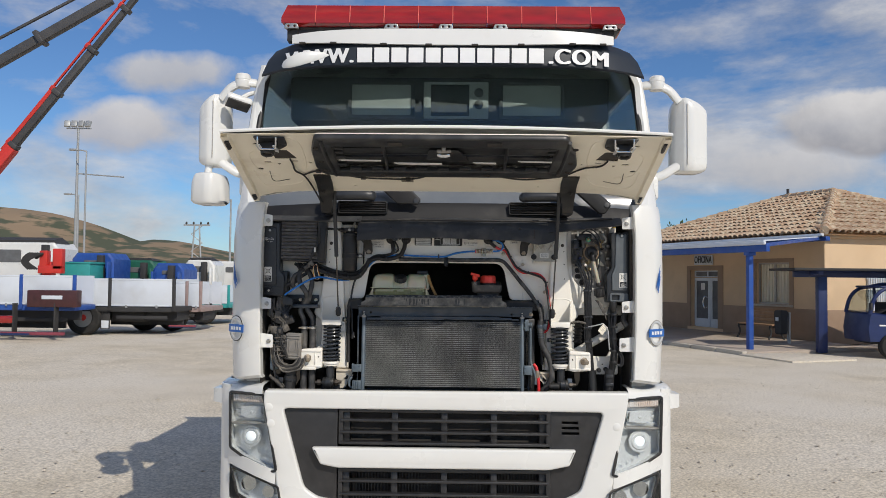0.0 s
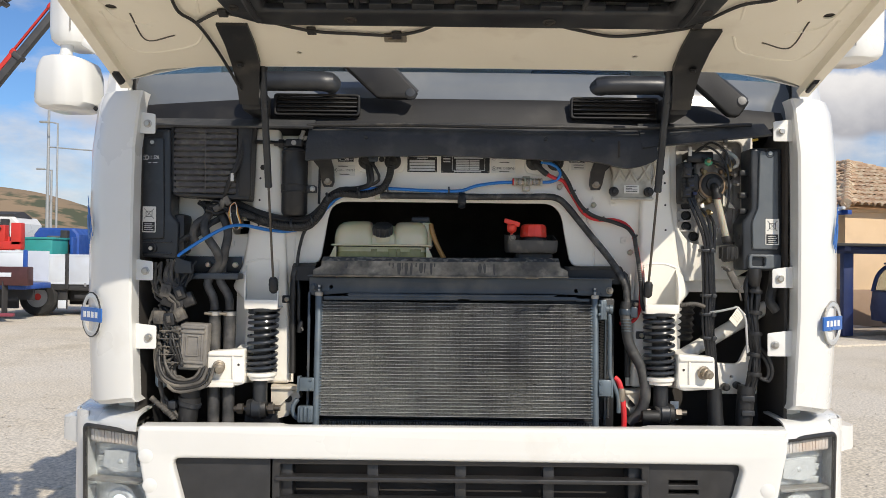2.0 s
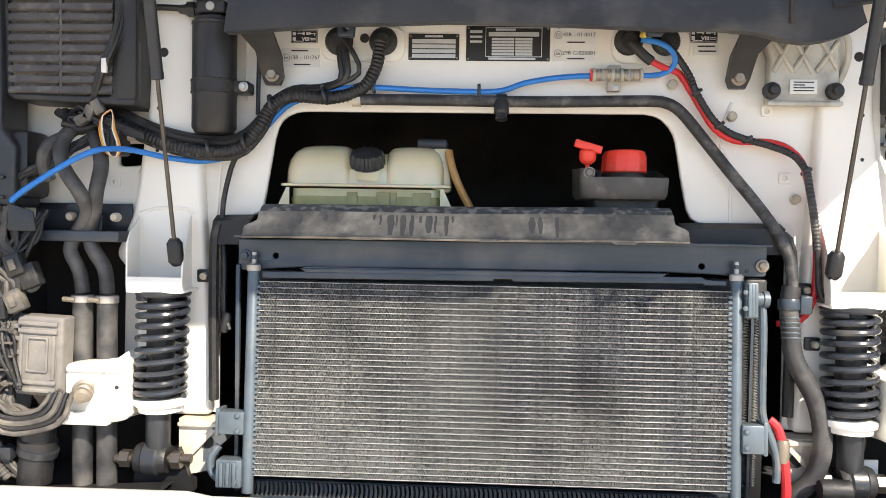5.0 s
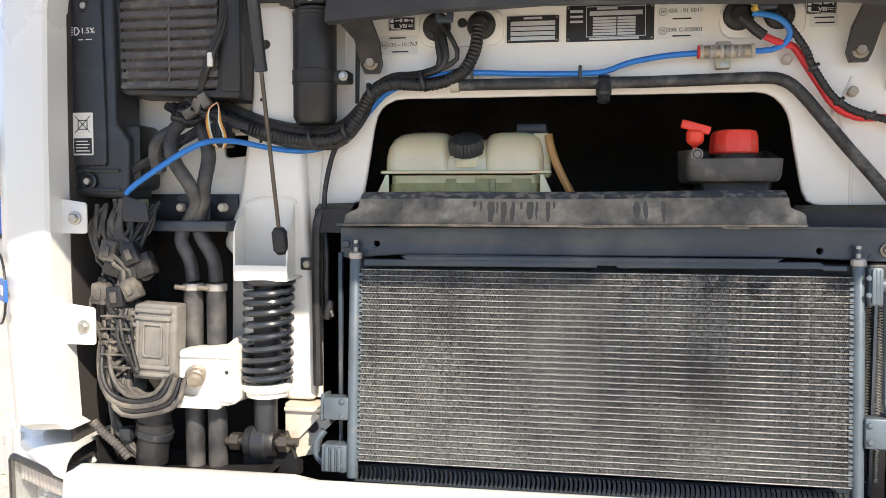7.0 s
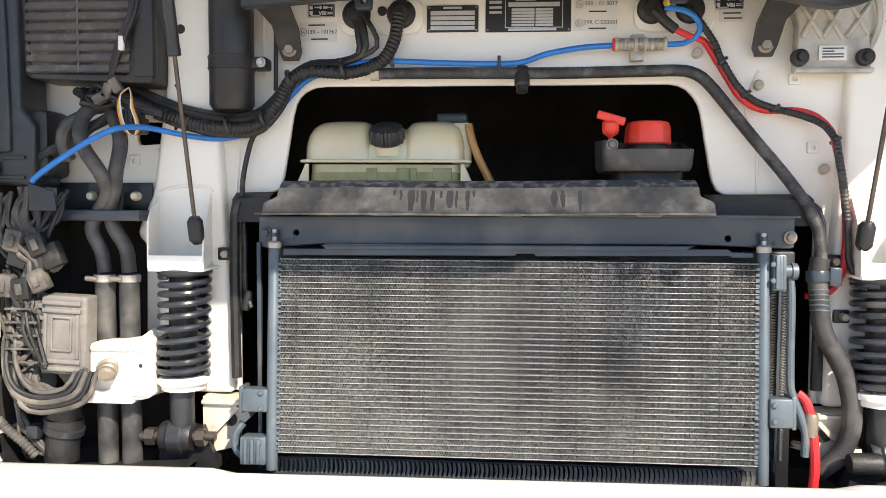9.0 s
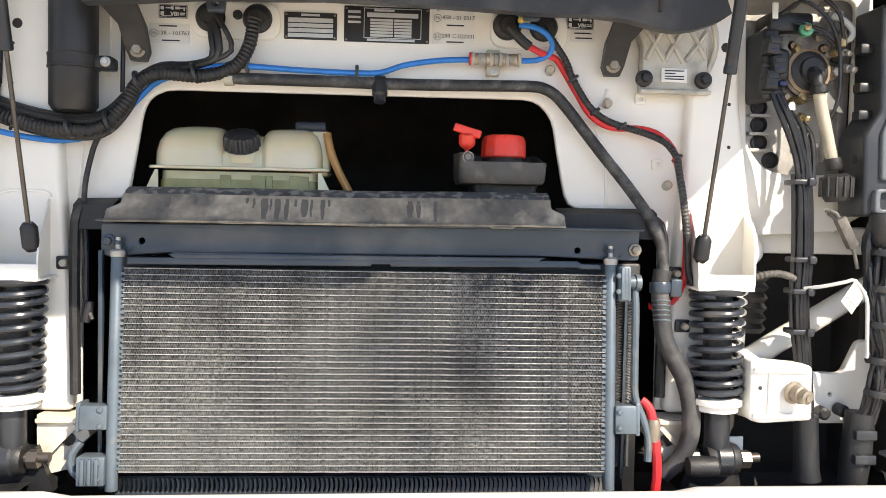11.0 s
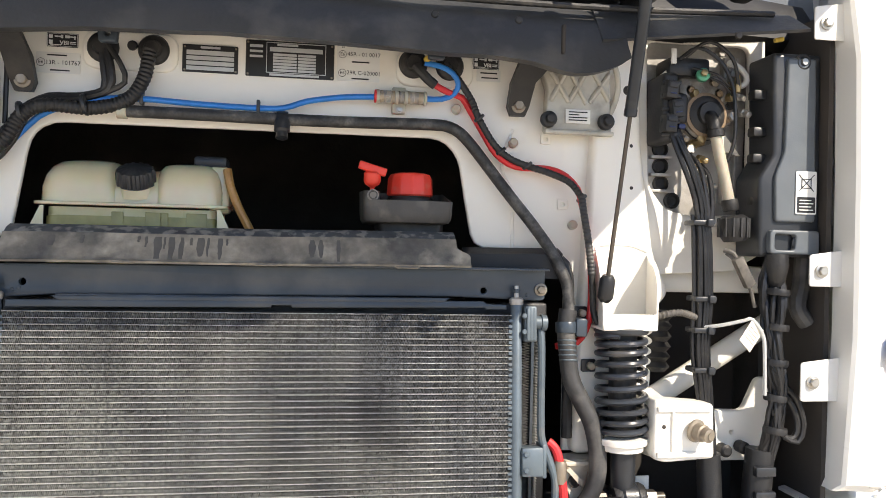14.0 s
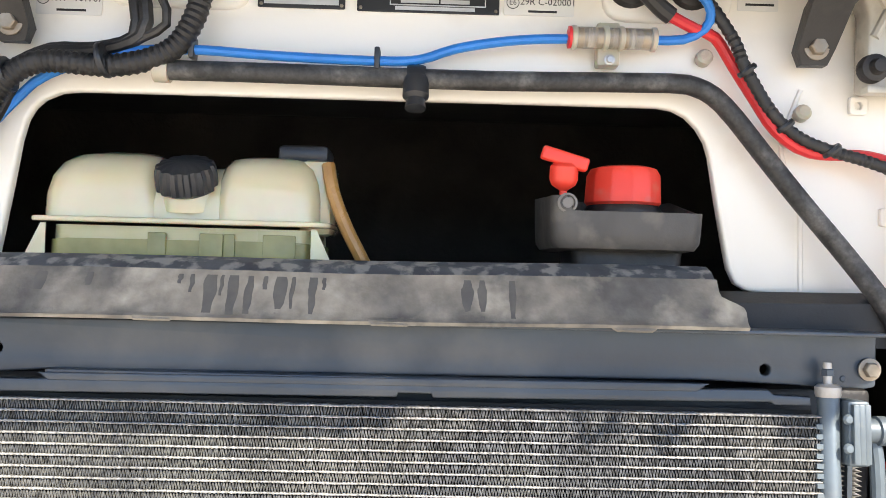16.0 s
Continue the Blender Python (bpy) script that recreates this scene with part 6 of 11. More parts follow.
part("member_lip", box(-0.355, 0.290, 4.540, 4.560, 1.505, 1.509, 0.0015), M_STEEL, pack)
for x in (-0.466, 0.464):
    bolt((x, 4.554, 1.526), 0.008, material=M_RUSTY if x > 0 else M_STEEL, parent=pack)
for x, z in ((-0.425, 1.514), (-0.415, 1.517), (0.438, 1.516)):
    part("weld_spot", lathe([(0.0035, 0), (0.0025, 0.001), (0, 0.0012)], (x, 4.555, z), (0, -1, 0), 8), M_STEEL, pack)
part("side_rail", box(-0.482, -0.474, 4.548, 4.560, 1.09, 1.51, 0.002), M_STEEL, pack)

# the condenser stands with its foot a little forward
CZ0, CZ1, CX0, CX1, CY = 1.132, 1.480, -0.434, 0.407, 4.543
LEAN = Matrix.Translation((0, CY, 1.49)) @ Matrix.Rotation(radians(-4.0), 4, "X") @ Matrix.Translation((0, -CY, -1.49))


def cpart_(name, bm, material, parent, label=""):
    bm.transform(LEAN)
    return part(name, bm, material, parent, label)


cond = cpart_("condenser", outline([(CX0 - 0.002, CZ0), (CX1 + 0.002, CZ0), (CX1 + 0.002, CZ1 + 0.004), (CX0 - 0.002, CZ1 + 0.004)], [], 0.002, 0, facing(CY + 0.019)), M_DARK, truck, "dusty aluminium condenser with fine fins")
cpart_("top_plate", outline([(CX0 + 0.004, 1.4865), (-0.012, 1.4895), (-0.010, 1.4935), (0.022, 1.4935), (0.024, 1.4895), (0.358, 1.493), (0.362, 1.490), (0.398, 1.4905), (0.398, 1.499), (0.362, 1.500), (0.356, 1.505), (CX0 + 0.004, 1.499)], [], 0.014, 0.002, facing(CY + 0.002)), M_STEEL, cond)
for xm in (-0.446, 0.416):
    mf = cpart_("header_tube", lathe([(0.0, -0.004), (0.0105, 0.0), (0.0105, 0.398), (0.008, 0.404), (0, 0.404)], (xm, CY - 0.003, 1.10), (0, 0, 1), 18), M_MANIF, cond, "blue-grey aluminium header tube")
    cpart_("header_cap", lathe([(0.0115, 0), (0.0125, 0.003), (0.0125, 0.010), (0.009, 0.013), (0.0042, 0.013), (0.0042, 0.034), (0, 0.034)], (xm, CY - 0.003, 1.499), (0, 0, 1), 18), M_ALLOY, mf)
    cpart_("cap_nut", lathe([(0.0065, 0), (0.0065, 0.006), (0.005, 0.007)], (xm, CY - 0.003, 1.520), (0, 0, 1), 6), M_STEEL, mf)
    nub = None
    for k in range(36):
        z = CZ0 + 0.006 + k * (CZ1 - CZ0 - 0.006) / 36
        xx = xm + (0.011 if xm < 0 else -0.011)
        nub = box(xx - 0.004, xx + 0.004, CY - 0.009, CY + 0.003, z - 0.0024, z + 0.0024, bm=nub)
    tagged(cpart_("tube_end_comb", nub, M_MANIF, mf), kind="stuff")
ROWS_N = 33
pitch = (CZ1 - CZ0) / ROWS_N
tube_b = bmesh.new()
tube_n = 420
tv = []
for i in range(tube_n + 1):
    x = CX0 + (CX1 - CX0) * i / tube_n
    dz = 0.0003 * noise.noise(Vector((x * 40, 3.1, 0)))
    jag = 0.00045 * (i % 2) + 0.0004 * noise.noise(Vector((x * 700, 0.4, 0)))
    tv.append([tube_b.verts.new((x, y, z + dz)) for y, z in ((0.008, -0.0007 - jag), (-0.0078, -0.0007 - jag), (-0.0083 - jag, 0.0), (-0.0078, 0.0007 + jag), (0.008, 0.0007 + jag))])
for a, c in zip(tv, tv[1:]):
    for k in range(4):
        tube_b.faces.new((a[k], a[k + 1], c[k + 1], c[k]))
tube_me = mesh_of("cooler_tube", tube_b, M_TUBE)
for k in range(ROWS_N + 1):
    t_ = new("cooler_tube", tube_me)
    under(t_, cond)
    t_.matrix_basis = LEAN @ Matrix.Translation((0, CY, CZ0 + k * pitch)) @ Matrix.Rotation(radians(random.uniform(-0.02, 0.02)), 4, "Y")
fin_v, fin_f = [], []
n_fin = 300
for k in range(ROWS_N):
    za, zb = CZ0 + k * pitch + 0.001, CZ0 + (k + 1) * pitch - 0.001
    for i in range(n_fin):
        x = CX0 + (CX1 - CX0) * i / n_fin
        d = (CX1 - CX0) / n_fin
        j = random.uniform(-0.0006, 0.0006)
        w = d * random.uniform(0.22, 0.36)
        xm = x + d * 0.5 + j
        yf, yb = CY - 0.0062, CY + 0.012
        for xa, xb in ((x, xm), (x + d, xm)):
            o = len(fin_v)
            fin_v += [LEAN @ Vector(q) for q in ((xa - w / 2, yf + j, za), (xa + w / 2, yf + j, za), (xb + w / 2, yf, zb), (xb - w / 2, yf, zb), (xa, yb, za), (xb, yb, zb))]
            fin_f += [(o, o + 1, o + 2, o + 3), (o + 1, o + 4, o + 5, o + 2)]
fin_me = bpy.data.meshes.new("cooling_fin_core")
fin_me.from_pydata(fin_v, [], fin_f)
fin_me.materials.append(M_FIN)
tagged(under(new("cooling_fin_core", fin_me), cond), kind="stuff")
# side brackets: a folded plate with its bolts, and ribbed alloy blocks
for s_, x0, x1, z0, z1, ribbed in ((-1, -0.498, -0.452, 1.205, 1.246, False), (-1, -0.501, -0.454, 1.110, 1.160, True), (1, 0.428, 0.450, 1.434, 1.497, True), (1, 0.424, 0.462, 1.200, 1.250, False)):
    blk = cpart_("cooler_bracket", box(x0, x1, CY - 0.018, CY + 0.020, z0, z1, 0.003), M_MANIF, cond)
    if ribbed:
        for k in range(3):
            xr = x0 + (x1 - x0) * (0.25 + 0.25 * k)
            cpart_("block_rib", box(xr - 0.003, xr + 0.003, CY - 0.024, CY - 0.016, z0 + 0.003, z1 - 0.003, 0.001), M_MANIF, blk)
    else:
        cpart_("bracket_flange", box((x0 - 0.008 if s_ < 0 else x1), (x0 if s_ < 0 else x1 + 0.008), CY - 0.012, CY + 0.03, z0 - 0.004, z1 + 0.004, 0.002), M_MANIF, blk)
    for dz in (-0.014, 0.014):
        cpart_("rivet", lathe([(0.0052, 0), (0.0052, 0.002), (0.0036, 0.004), (0, 0.0045)], ((x0 + x1) / 2 - s_ * 0.012, CY - 0.0185, (z0 + z1) / 2 + dz), (0, -1, 0), 10), M_MANIF, blk)
cpart_("pipe_union", lathe([(0.012, 0), (0.012, 0.018), (0.0145, 0.019), (0.0145, 0.028), (0.010, 0.030), (0, 0.030)], (0.440, CY - 0.010, 1.468), (1, 0, 0), 18), M_MANIF, cond, "blue-grey pipe union")
# radiator behind: a wider core of which the bottom and one side show
rad = part("radiator", box(-0.455, 0.490, 4.595, 4.65, 1.06, 1.50, 0.006), M_BLACK, truck, "larger black radiator behind the condenser")
rv, rf = [], []
for k in range(104):
    x = -0.452 + k * 0.0085
    o = len(rv)
    for zz, w_ in ((1.080, 0.0), (1.088, 0.0022), (1.098, 0.0022), (1.106, 0.0)):
        rv += [(x - 0.0026 + w_, 4.566, zz), (x + 0.0026 + w_, 4.560, zz), (x + 0.0042 + w_, 4.590, zz)]
    for r_ in range(3):
        q = o + 3 * r_
        rf += [(q, q + 1, q + 4, q + 3), (q + 1, q + 2, q + 5, q + 4)]
for k in range(66):
    z = 1.12 + k * 0.005
    for xx in (0.440, 0.458):
        o = len(rv)
        rv += [(xx, 4.578, z), (xx, 4.595, z), (xx + 0.014, 4.578, z + 0.0022), (xx + 0.014, 4.595, z + 0.0022), (xx, 4.578, z + 0.0045), (xx, 4.595, z + 0.0045)]
        rf += [(o, o + 1, o + 3, o + 2), (o + 2, o + 3, o + 5, o + 4)]
rme = bpy.data.meshes.new("radiator_fin_core")
rme.from_pydata(rv, [], rf)
rme.materials.append(mat("radiator_fin", (0.40, 0.40, 0.39), (0.30, 0.30, 0.29), rough=0.5, metal=0.2, scale=30))
tagged(under(new("radiator_fin_core", rme), rad), kind="stuff")
for z, h_ in ((1.109, 0.0015), (1.078, 0.0015)):
    part("radiator_bar", box(-0.455, 0.425, 4.560, 4.596, z - h_, z + h_), M_STEEL, rad)
part("radiator_tank", box(-0.455, 0.425, 4.572, 4.596, 1.111, 1.128, 0.003), M_BLACK, rad)
part("radiator_post", box(0.455, 0.460, 4.575, 4.596, 1.10, 1.46), M_STEEL, rad)

# air deflector over the cooler: a creased, dusty plastic sheet
n_s = 48
sh_rows = []
for v in (0, 0.10, 0.26, 0.30, 0.46, 0.54, 0.60, 0.66, 0.72, 0.78, 0.9, 1.0, 1.06):
    row = []
    for i in range(n_s + 1):
        u = i / n_s
        top_l, top_r, bot_l, bot_r = -0.440, 0.306, -0.463, 0.329
        xt, xb = top_l + (top_r - top_l) * u, bot_l + (bot_r - bot_l) * u
        k = max(0, min(1, (v - 0.50) / 0.26))
        x = xt + (xb - xt) * (k * k * (3 - 2 * k))
        z = 1.6215 - 0.0585 * v + 0.0008 * math.sin(u * 9) + 0.004 * u
        y = 4.562 - 0.035 * min(1, v) - (0.006 if v > 1.03 else 0) + (0.02 if v < 0.05 else 0.006 if v < 0.2 else 0) + 0.0015 * noise.noise(Vector((x * 14, v * 4, 2.0)))
        row.append((x, y, z))
    sh_rows.append(row)
shield = part("air_deflector", thicken(loft(sh_rows[2:]), 0.004), M_SEAL, truck, "dusty plastic air deflector with drip stains")
part("deflector_flange", thicken(loft(sh_rows[:3]), 0.004), M_STREAK, shield, "worn blue-black top flange")
for x in (-0.247, -0.02, 0.217):
    part("lip_tab", loft([[(x - 0.022, y, z), (x - 0.017, y - 0.002, z - d), (x + 0.017, y - 0.002, z - d), (x + 0.022, y, z)] for y, z, d in ((4.527, 1.568, 0.0), (4.5225, 1.567, 0.0015), (4.521, 1.565, 0.003), (4.523, 1.563, 0.003))]), M_SEAL, shield)
drip_m = mat("dark_drip_stain", (0.085, 0.082, 0.076), (0.125, 0.117, 0.102), rough=0.62, scale=60)
for x, l, w in ((-0.216, 0.16, 0.003), (-0.205, 0.30, 0.0022), (-0.187, 0.62, 0.0062), (-0.177, 0.34, 0.002), (-0.166, 0.64, 0.0052), (-0.151, 0.62, 0.0042), (-0.137, 0.22, 0.003), (-0.122, 0.60, 0.0060), (-0.111, 0.66, 0.0024), (-0.092, 0.60, 0.0042), (-0.082, 0.2, 0.002), (0.052, 0.60, 0.0060), (0.066, 0.64, 0.0042), (0.094, 0.62, 0.0036), (-0.345, 0.30, 0.006), (-0.30, 0.22, 0.004)):
    x = -0.010 + (x + 0.010) * 1.055
    row = []
    for k in range(9):
        f_ = k / 8
        v = 0.31 + l * f_
        z, y = 1.6215 - 0.0585 * v + 0.0008 * math.sin((x + 0.434) / 0.74 * 9) + 0.004 * (x + 0.434) / 0.74, 4.562 - 0.035 * v - 0.0052
        ww = w * (0.35 + 0.65 * math.sin(math.pi * min(0.93, 0.12 + f_)) ** 0.35) * (1 + 0.3 * noise.noise(Vector((x * 90, f_ * 2.2, 0.0))))
        xc = x + 0.0014 * noise.noise(Vector((x * 50, f_ * 3, 4.0)))
        row.append([(xc - ww, y + 0.0006, z), (xc - ww * 0.6, y, z), (xc + ww * 0.6, y, z), (xc + ww, y + 0.0006, z)])
    part("drip_stain", loft(row), drip_m, shield)
# seal wings beside the deflector
for s, x0, x1 in ((-1, -0.540, -0.465), (1, 0.33, 0.512)):
    wing_ = loft([[(x0, 4.628, 1.594), (x1, 4.628, 1.598)], [(x0, 4.615, 1.600), (x1, 4.61, 1.602)], [(x0, 4.59, 1.588), (x1, 4.58, 1.592)], [(x0, 4.585, 1.545), (x1, 4.58, 1.545)]])
    part("side_seal", thicken(wing_, 0.004), M_COWL, truck)
part("side_seal", sweep([(-0.528, 4.595, 1.585), (-0.535, 4.59, 1.56), (-0.537, 4.59, 1.45), (-0.535, 4.59, 1.25)], 0.010, 8), M_RUBBER, truck)
part("side_seal", sweep([(0.512, 4.595, 1.58), (0.527, 4.59, 1.55), (0.530, 4.59, 1.40), (0.530, 4.59, 1.25)], 0.010, 8), M_RUBBER, truck)

# ---- coolant tank ----
def lobe(x0, x1, z0, z1, y0, y1, crown):
    """A rounded, moulded lobe of the tank."""
    rws = []
    for f_, i_ in ((0.0, 0.0), (0.35, 0.001), (0.6, 0.006), (0.8, 0.016), (0.93, 0.030), (1.0, 0.052)):
        row = rect(x0 + i_ * crown[0], x1 - i_ * crown[1], y0 + i_ * 0.8, y1 - i_ * 0.8, 0.03, 4)
        rws.append([(x, y, z0 + (z1 - z0) * f_) for x, y in row])
    return loft(rws, closed=True, caps=True)


tank = part("coolant_tank", lobe(-0.418, -0.109, 1.660, 1.727, 4.646, 4.80, (0.5, 0.5)), M_TANK, truck, "yellowed translucent coolant tank")
part("tank_shoulder", lobe(-0.417, -0.284, 1.664, 1.741, 4.638, 4.80, (0.8, 0.35)), M_TANK, tank)
part("tank_shoulder", lobe(-0.226, -0.109, 1.664, 1.740, 4.638, 4.80, (0.35, 0.5)), M_TANK, tank)
part("tank_lower_half", loft([[(x, y, z) for x, y in rect(-0.412 + i_, -0.110 - i_, 4.645, 4.80, 0.025)] for z, i_ in ((1.52, 0.0), (1.60, 0.004), (1.655, 0.006))], closed=True, caps=True), M_TANKCLEAR, tank, "clear lower half of the tank")
part("coolant_fill", loft([[(x, y, z + (0.0035 * math.sin(x * 31) if z > 1.62 else 0)) for x, y in rect(-0.409, -0.112, 4.6425, 4.80, 0.025, 8)] for z in (1.52, 1.60, 1.638)], closed=True, caps=True), M_COOLANT, tank, "green coolant showing through the lower half")
for sx_, xa in ((1, -0.115), (-1, -0.407)):
    part("tank_foot", loft([[(xa, 4.640, 1.656), (xa + sx_ * 0.006, 4.640, 1.656), (xa + sx_ * 0.004, 4.646, 1.656)], [(xa, 4.640, 1.60), (xa + sx_ * 0.032, 4.640, 1.60), (xa + sx_ * 0.032, 4.646, 1.60)]], closed=True, caps=True), M_TANK, tank)
part("tank_seam", outline(rect(-0.425, -0.094, 4.630, 4.808, 0.02), [], 0.006, 0.002, Matrix.Translation((0, 0, 1.661))), M_TANK, tank)
part("filler_neck", lathe([(0.034, 0), (0.032, 0.02), (0.026, 0.028)], (-0.257, 4.672, 1.680), (0, -0.3, 1), 24), M_TANK, tank)
cap_pts = []
for r_, h_ in ((0.027, 0.0), (0.0310, 0.004), (0.0310, 0.022), (0.0285, 0.030), (0.019, 0.034), (0.002, 0.035)):
    cap_pts.append([Matrix.Translation((-0.257, 4.656, 1.698)) @ Vector((0, -0.55, 1)).to_track_quat("Z", "Y").to_matrix().to_4x4() @ Vector((r_ * k_ * math.cos(a), r_ * k_ * math.sin(a), h_)) for a, k_ in [(2 * math.pi * i / 84, 1.0 + (0.10 if i % 6 in (0, 1, 2) and 0.003 < h_ < 0.031 else 0.0)) for i in range(84)]])
capb = loft(cap_pts, closed=True, caps=True)
part("filler_cap", capb, M_SATIN, tank, "ribbed black filler cap")
part("level_sensor", box(-0.166, -0.106, 4.70, 4.76, 1.738, 1.759, 0.006), M_SATIN, tank)
part("tank_neck", box(-0.135, -0.096, 4.67, 4.74, 1.65, 1.738, 0.008), M_TANK, tank)
part("overflow_hose", sweep([(-0.101, 4.664, 1.732), (-0.094, 4.658, 1.70), (-0.078, 4.658, 1.66), (-0.058, 4.66, 1.622), (-0.038, 4.67, 1.58)], 0.0078, 10), M_AMBER, tank, "amber overflow hose")
for x, w_ in ((-0.285, 0.010), (-0.225, 0.013), (-0.205, 0.006), (-0.15, 0.018)):
    part("sight_strip", box(x - w_, x + w_, 4.6395, 4.6425, 1.60, 1.6485, 0.001), M_COOLANT, tank)

# ---- power steering reservoir ----
res = part("steering_reservoir", loft([[(x, y, z) for x, y in rect(0.172 + i_, 0.296 - i_, 4.615 + i_, 4.72 - i_, 0.02)] for z, i_ in ((1.565, 0.02), (1.575, 0.006), (1.64, 0.0), (1.65, 0.004))], closed=True, caps=True), M_BLACK, truck, "black steering-fluid reservoir")
ring_ = lambda o_, dz: [(x, y, dz + (0.022 if y > 4.66 else 0.016 if x < 0.165 else 0.0) * (1 if dz > 1.67 else 0)) for x, y in rect(0.144 - o_, 0.306 + o_, 4.582 - o_, 4.735 + o_, 0.022, 6)]
part("drip_dish", loft([ring_(-0.014, 1.640), ring_(-0.005, 1.642), ring_(-0.001, 1.649), ring_(0.0, 1.66), ring_(0.001, 1.678), ring_(0.001, 1.681), ring_(-0.002, 1.681), ring_(-0.004, 1.66), ring_(-0.02, 1.655), ring_(-0.05, 1.655)], closed=True, caps=True), M_DISH, res, "dusty open dish round the filler")
part("filler_neck", lathe([(0.044, -0.016), (0.044, 0.012), (0.040, 0.018)], (0.234, 4.652, 1.674), (0, 0, 1), 28), M_BLACK, res)
cb = loft([[(0.234 + r_ * k_ * math.cos(a), 4.652 + r_ * k_ * math.sin(a) - 0.06 * h_, 1.691 + h_) for a, k_ in [(2 * math.pi * i / 120, 1.05 * math.cos(math.pi / 12) / math.cos((i % 10 - 5) / 10 * math.pi / 6) if 0.003 < h_ < 0.038 else 1.0) for i in range(120)]]
           for r_, h_ in ((0.038, 0.0), (0.0415, 0.004), (0.0400, 0.034), (0.037, 0.042), (0.029, 0.0445), (0.028, 0.0435), (0.026, 0.0435), (0.025, 0.0445), (0.003, 0.0445))], closed=True, caps=True)
part("red_cap", cb, M_REDCAP, res, "red ribbed reservoir cap")
dp = part("dipstick", lathe([(0.004, -0.022), (0.004, -0.012), (0.013, -0.006), (0.0155, 0.0), (0.0155, 0.014), (0.012, 0.018), (0, 0.018)], (0.160, 4.612, 1.716), (0, -0.1, 1), 20), M_REDCAP, res, "red dipstick with a wing handle")
part("dipstick_wing", box(-0.026, 0.026, -0.006, 0.006, -0.0075, 0.0075, 0.003, 3, m=pose(0.160, 4.606, 1.738, 0, 16, 0)), M_REDCAP, dp)
part("dipstick_tube", lathe([(0.013, 0), (0.013, 0.048)], (0.162, 4.622, 1.65), (0, 0, 1), 16), M_DISH, res)
part("screw_eye", lathe([(0.0105, 0), (0.0105, 0.004), (0.008, 0.005), (0.0075, 0.002), (0.0055, 0.002), (0.0055, 0.006), (0, 0.006)], (0.160, 4.587, 1.689), (0, -1, 0), 20), M_ECU, res, "grey screw in the dish's corner")
part("return_hose", sweep([(0.15, 4.66, 1.60), (0.12, 4.67, 1.585), (0.08, 4.70, 1.56), (0.05, 4.75, 1.52)], 0.012, 10), M_RUBBER, res)

# ---- seal flap along the top of the bay ----
fr = []
for v in (0.0, 0.12, 0.5, 0.85, 1.0, 1.03):
    row = []
    for i in range(57):
        x = -0.485 + 1.08 * i / 56
        u = (x + 0.485) / 1.08
        zb = float(np.interp(x, (-0.485, -0.30, -0.10, 0.10, 0.286, 0.355, 0.426, 0.470, 0.505, 0.540, 0.572, 0.600), (1.922, 1.936, 1.942, 1.938, 1.931, 1.932, 1.925, 1.913, 1.909, 1.915, 1.926, 1.945)))
        zt = 2.045 - 0.01 * abs(2 * u - 1)
        z = zt + (zb - zt) * min(1, v)
        bulge = 0.035 * math.sin(math.pi * min(1, v)) * (0.6 + 0.4 * math.sin(u * 7))
        y = 4.575 - 0.085 * v ** 0.7 - bulge * 0.4 + (0.02 if v > 1.01 else 0) + 0.003 * noise.noise(Vector((x * 9, v * 3, 0.5)))
        row.append((x, y, z))
    fr.append(row)
flap = part("seal_flap", thicken(loft(fr), 0.006), M_FLAP, truck, "weathered black rubber flap along the bay's top")
right_ext = loft([[(x, 4.57 - 0.07 * v, 2.05 + 0.012 * (x - 0.55) - (0.085 - 0.10 * (x - 0.55)) * v) for x in [0.55 + 0.40 * i / 20 for i in range(21)]] for v in (0, 0.3, 0.7, 1.0)])
part("flap_extension", thicken(right_ext, 0.006), M_FLAP, flap)
left_ext = loft([[(x, 4.58 - 0.05 * v, 2.05 - 0.03 * v) for x in [-0.98 + 0.51 * i / 20 for i in range(21)]] for v in (0, 0.3, 0.7, 1.0)])
part("flap_extension", thicken(left_ext, 0.006), M_FLAP, flap)
part("flap_bead", sweep([(-0.49, 4.54, 2.032), (-0.2, 4.525, 2.034), (0.1, 4.525, 2.032), (0.55, 4.53, 2.035), (0.9, 4.54, 2.05)], 0.006, 8), M_RUBBER, flap)
part("flap_slit", box(0.470, 0.476, 4.474, 4.486, 1.935, 1.985, 0.002), M_DARK, flap)
for x in (-0.30, 0.25, 0.395, 0.80):
    part("flap_stud", lathe([(0.007, 0), (0.006, 0.004), (0, 0.006)], (x, 4.487, 1.99), (0, -1, 0), 12), M_BLACK, flap)
for s, x, xt in ((-1, -0.431, -0.452), (1, 0.426, 0.447)):
    leg = loft([[(xt - 0.036, 4.50, 1.945), (xt + 0.036, 4.50, 1.945), (xt + 0.034, 4.53, 1.945), (xt - 0.034, 4.53, 1.945)],
                [(x - 0.022, 4.56, 1.90), (x + 0.022, 4.56, 1.90), (x + 0.022, 4.58, 1.90), (x - 0.022, 4.58, 1.90)],
                [(x - 0.020, 4.595, 1.862), (x + 0.020, 4.595, 1.862), (x + 0.020, 4.612, 1.862), (x - 0.020, 4.612, 1.862)],
                [(x - 0.014, 4.60, 1.846), (x + 0.014, 4.60, 1.846), (x + 0.014, 4.612, 1.846), (x - 0.014, 4.612, 1.846)]], closed=True, caps=True)
    lg = part("flap_bracket", leg, M_BLACK, flap)
    bolt((x, 4.597, 1.864), 0.0095, material=M_RUSTY, parent=lg)
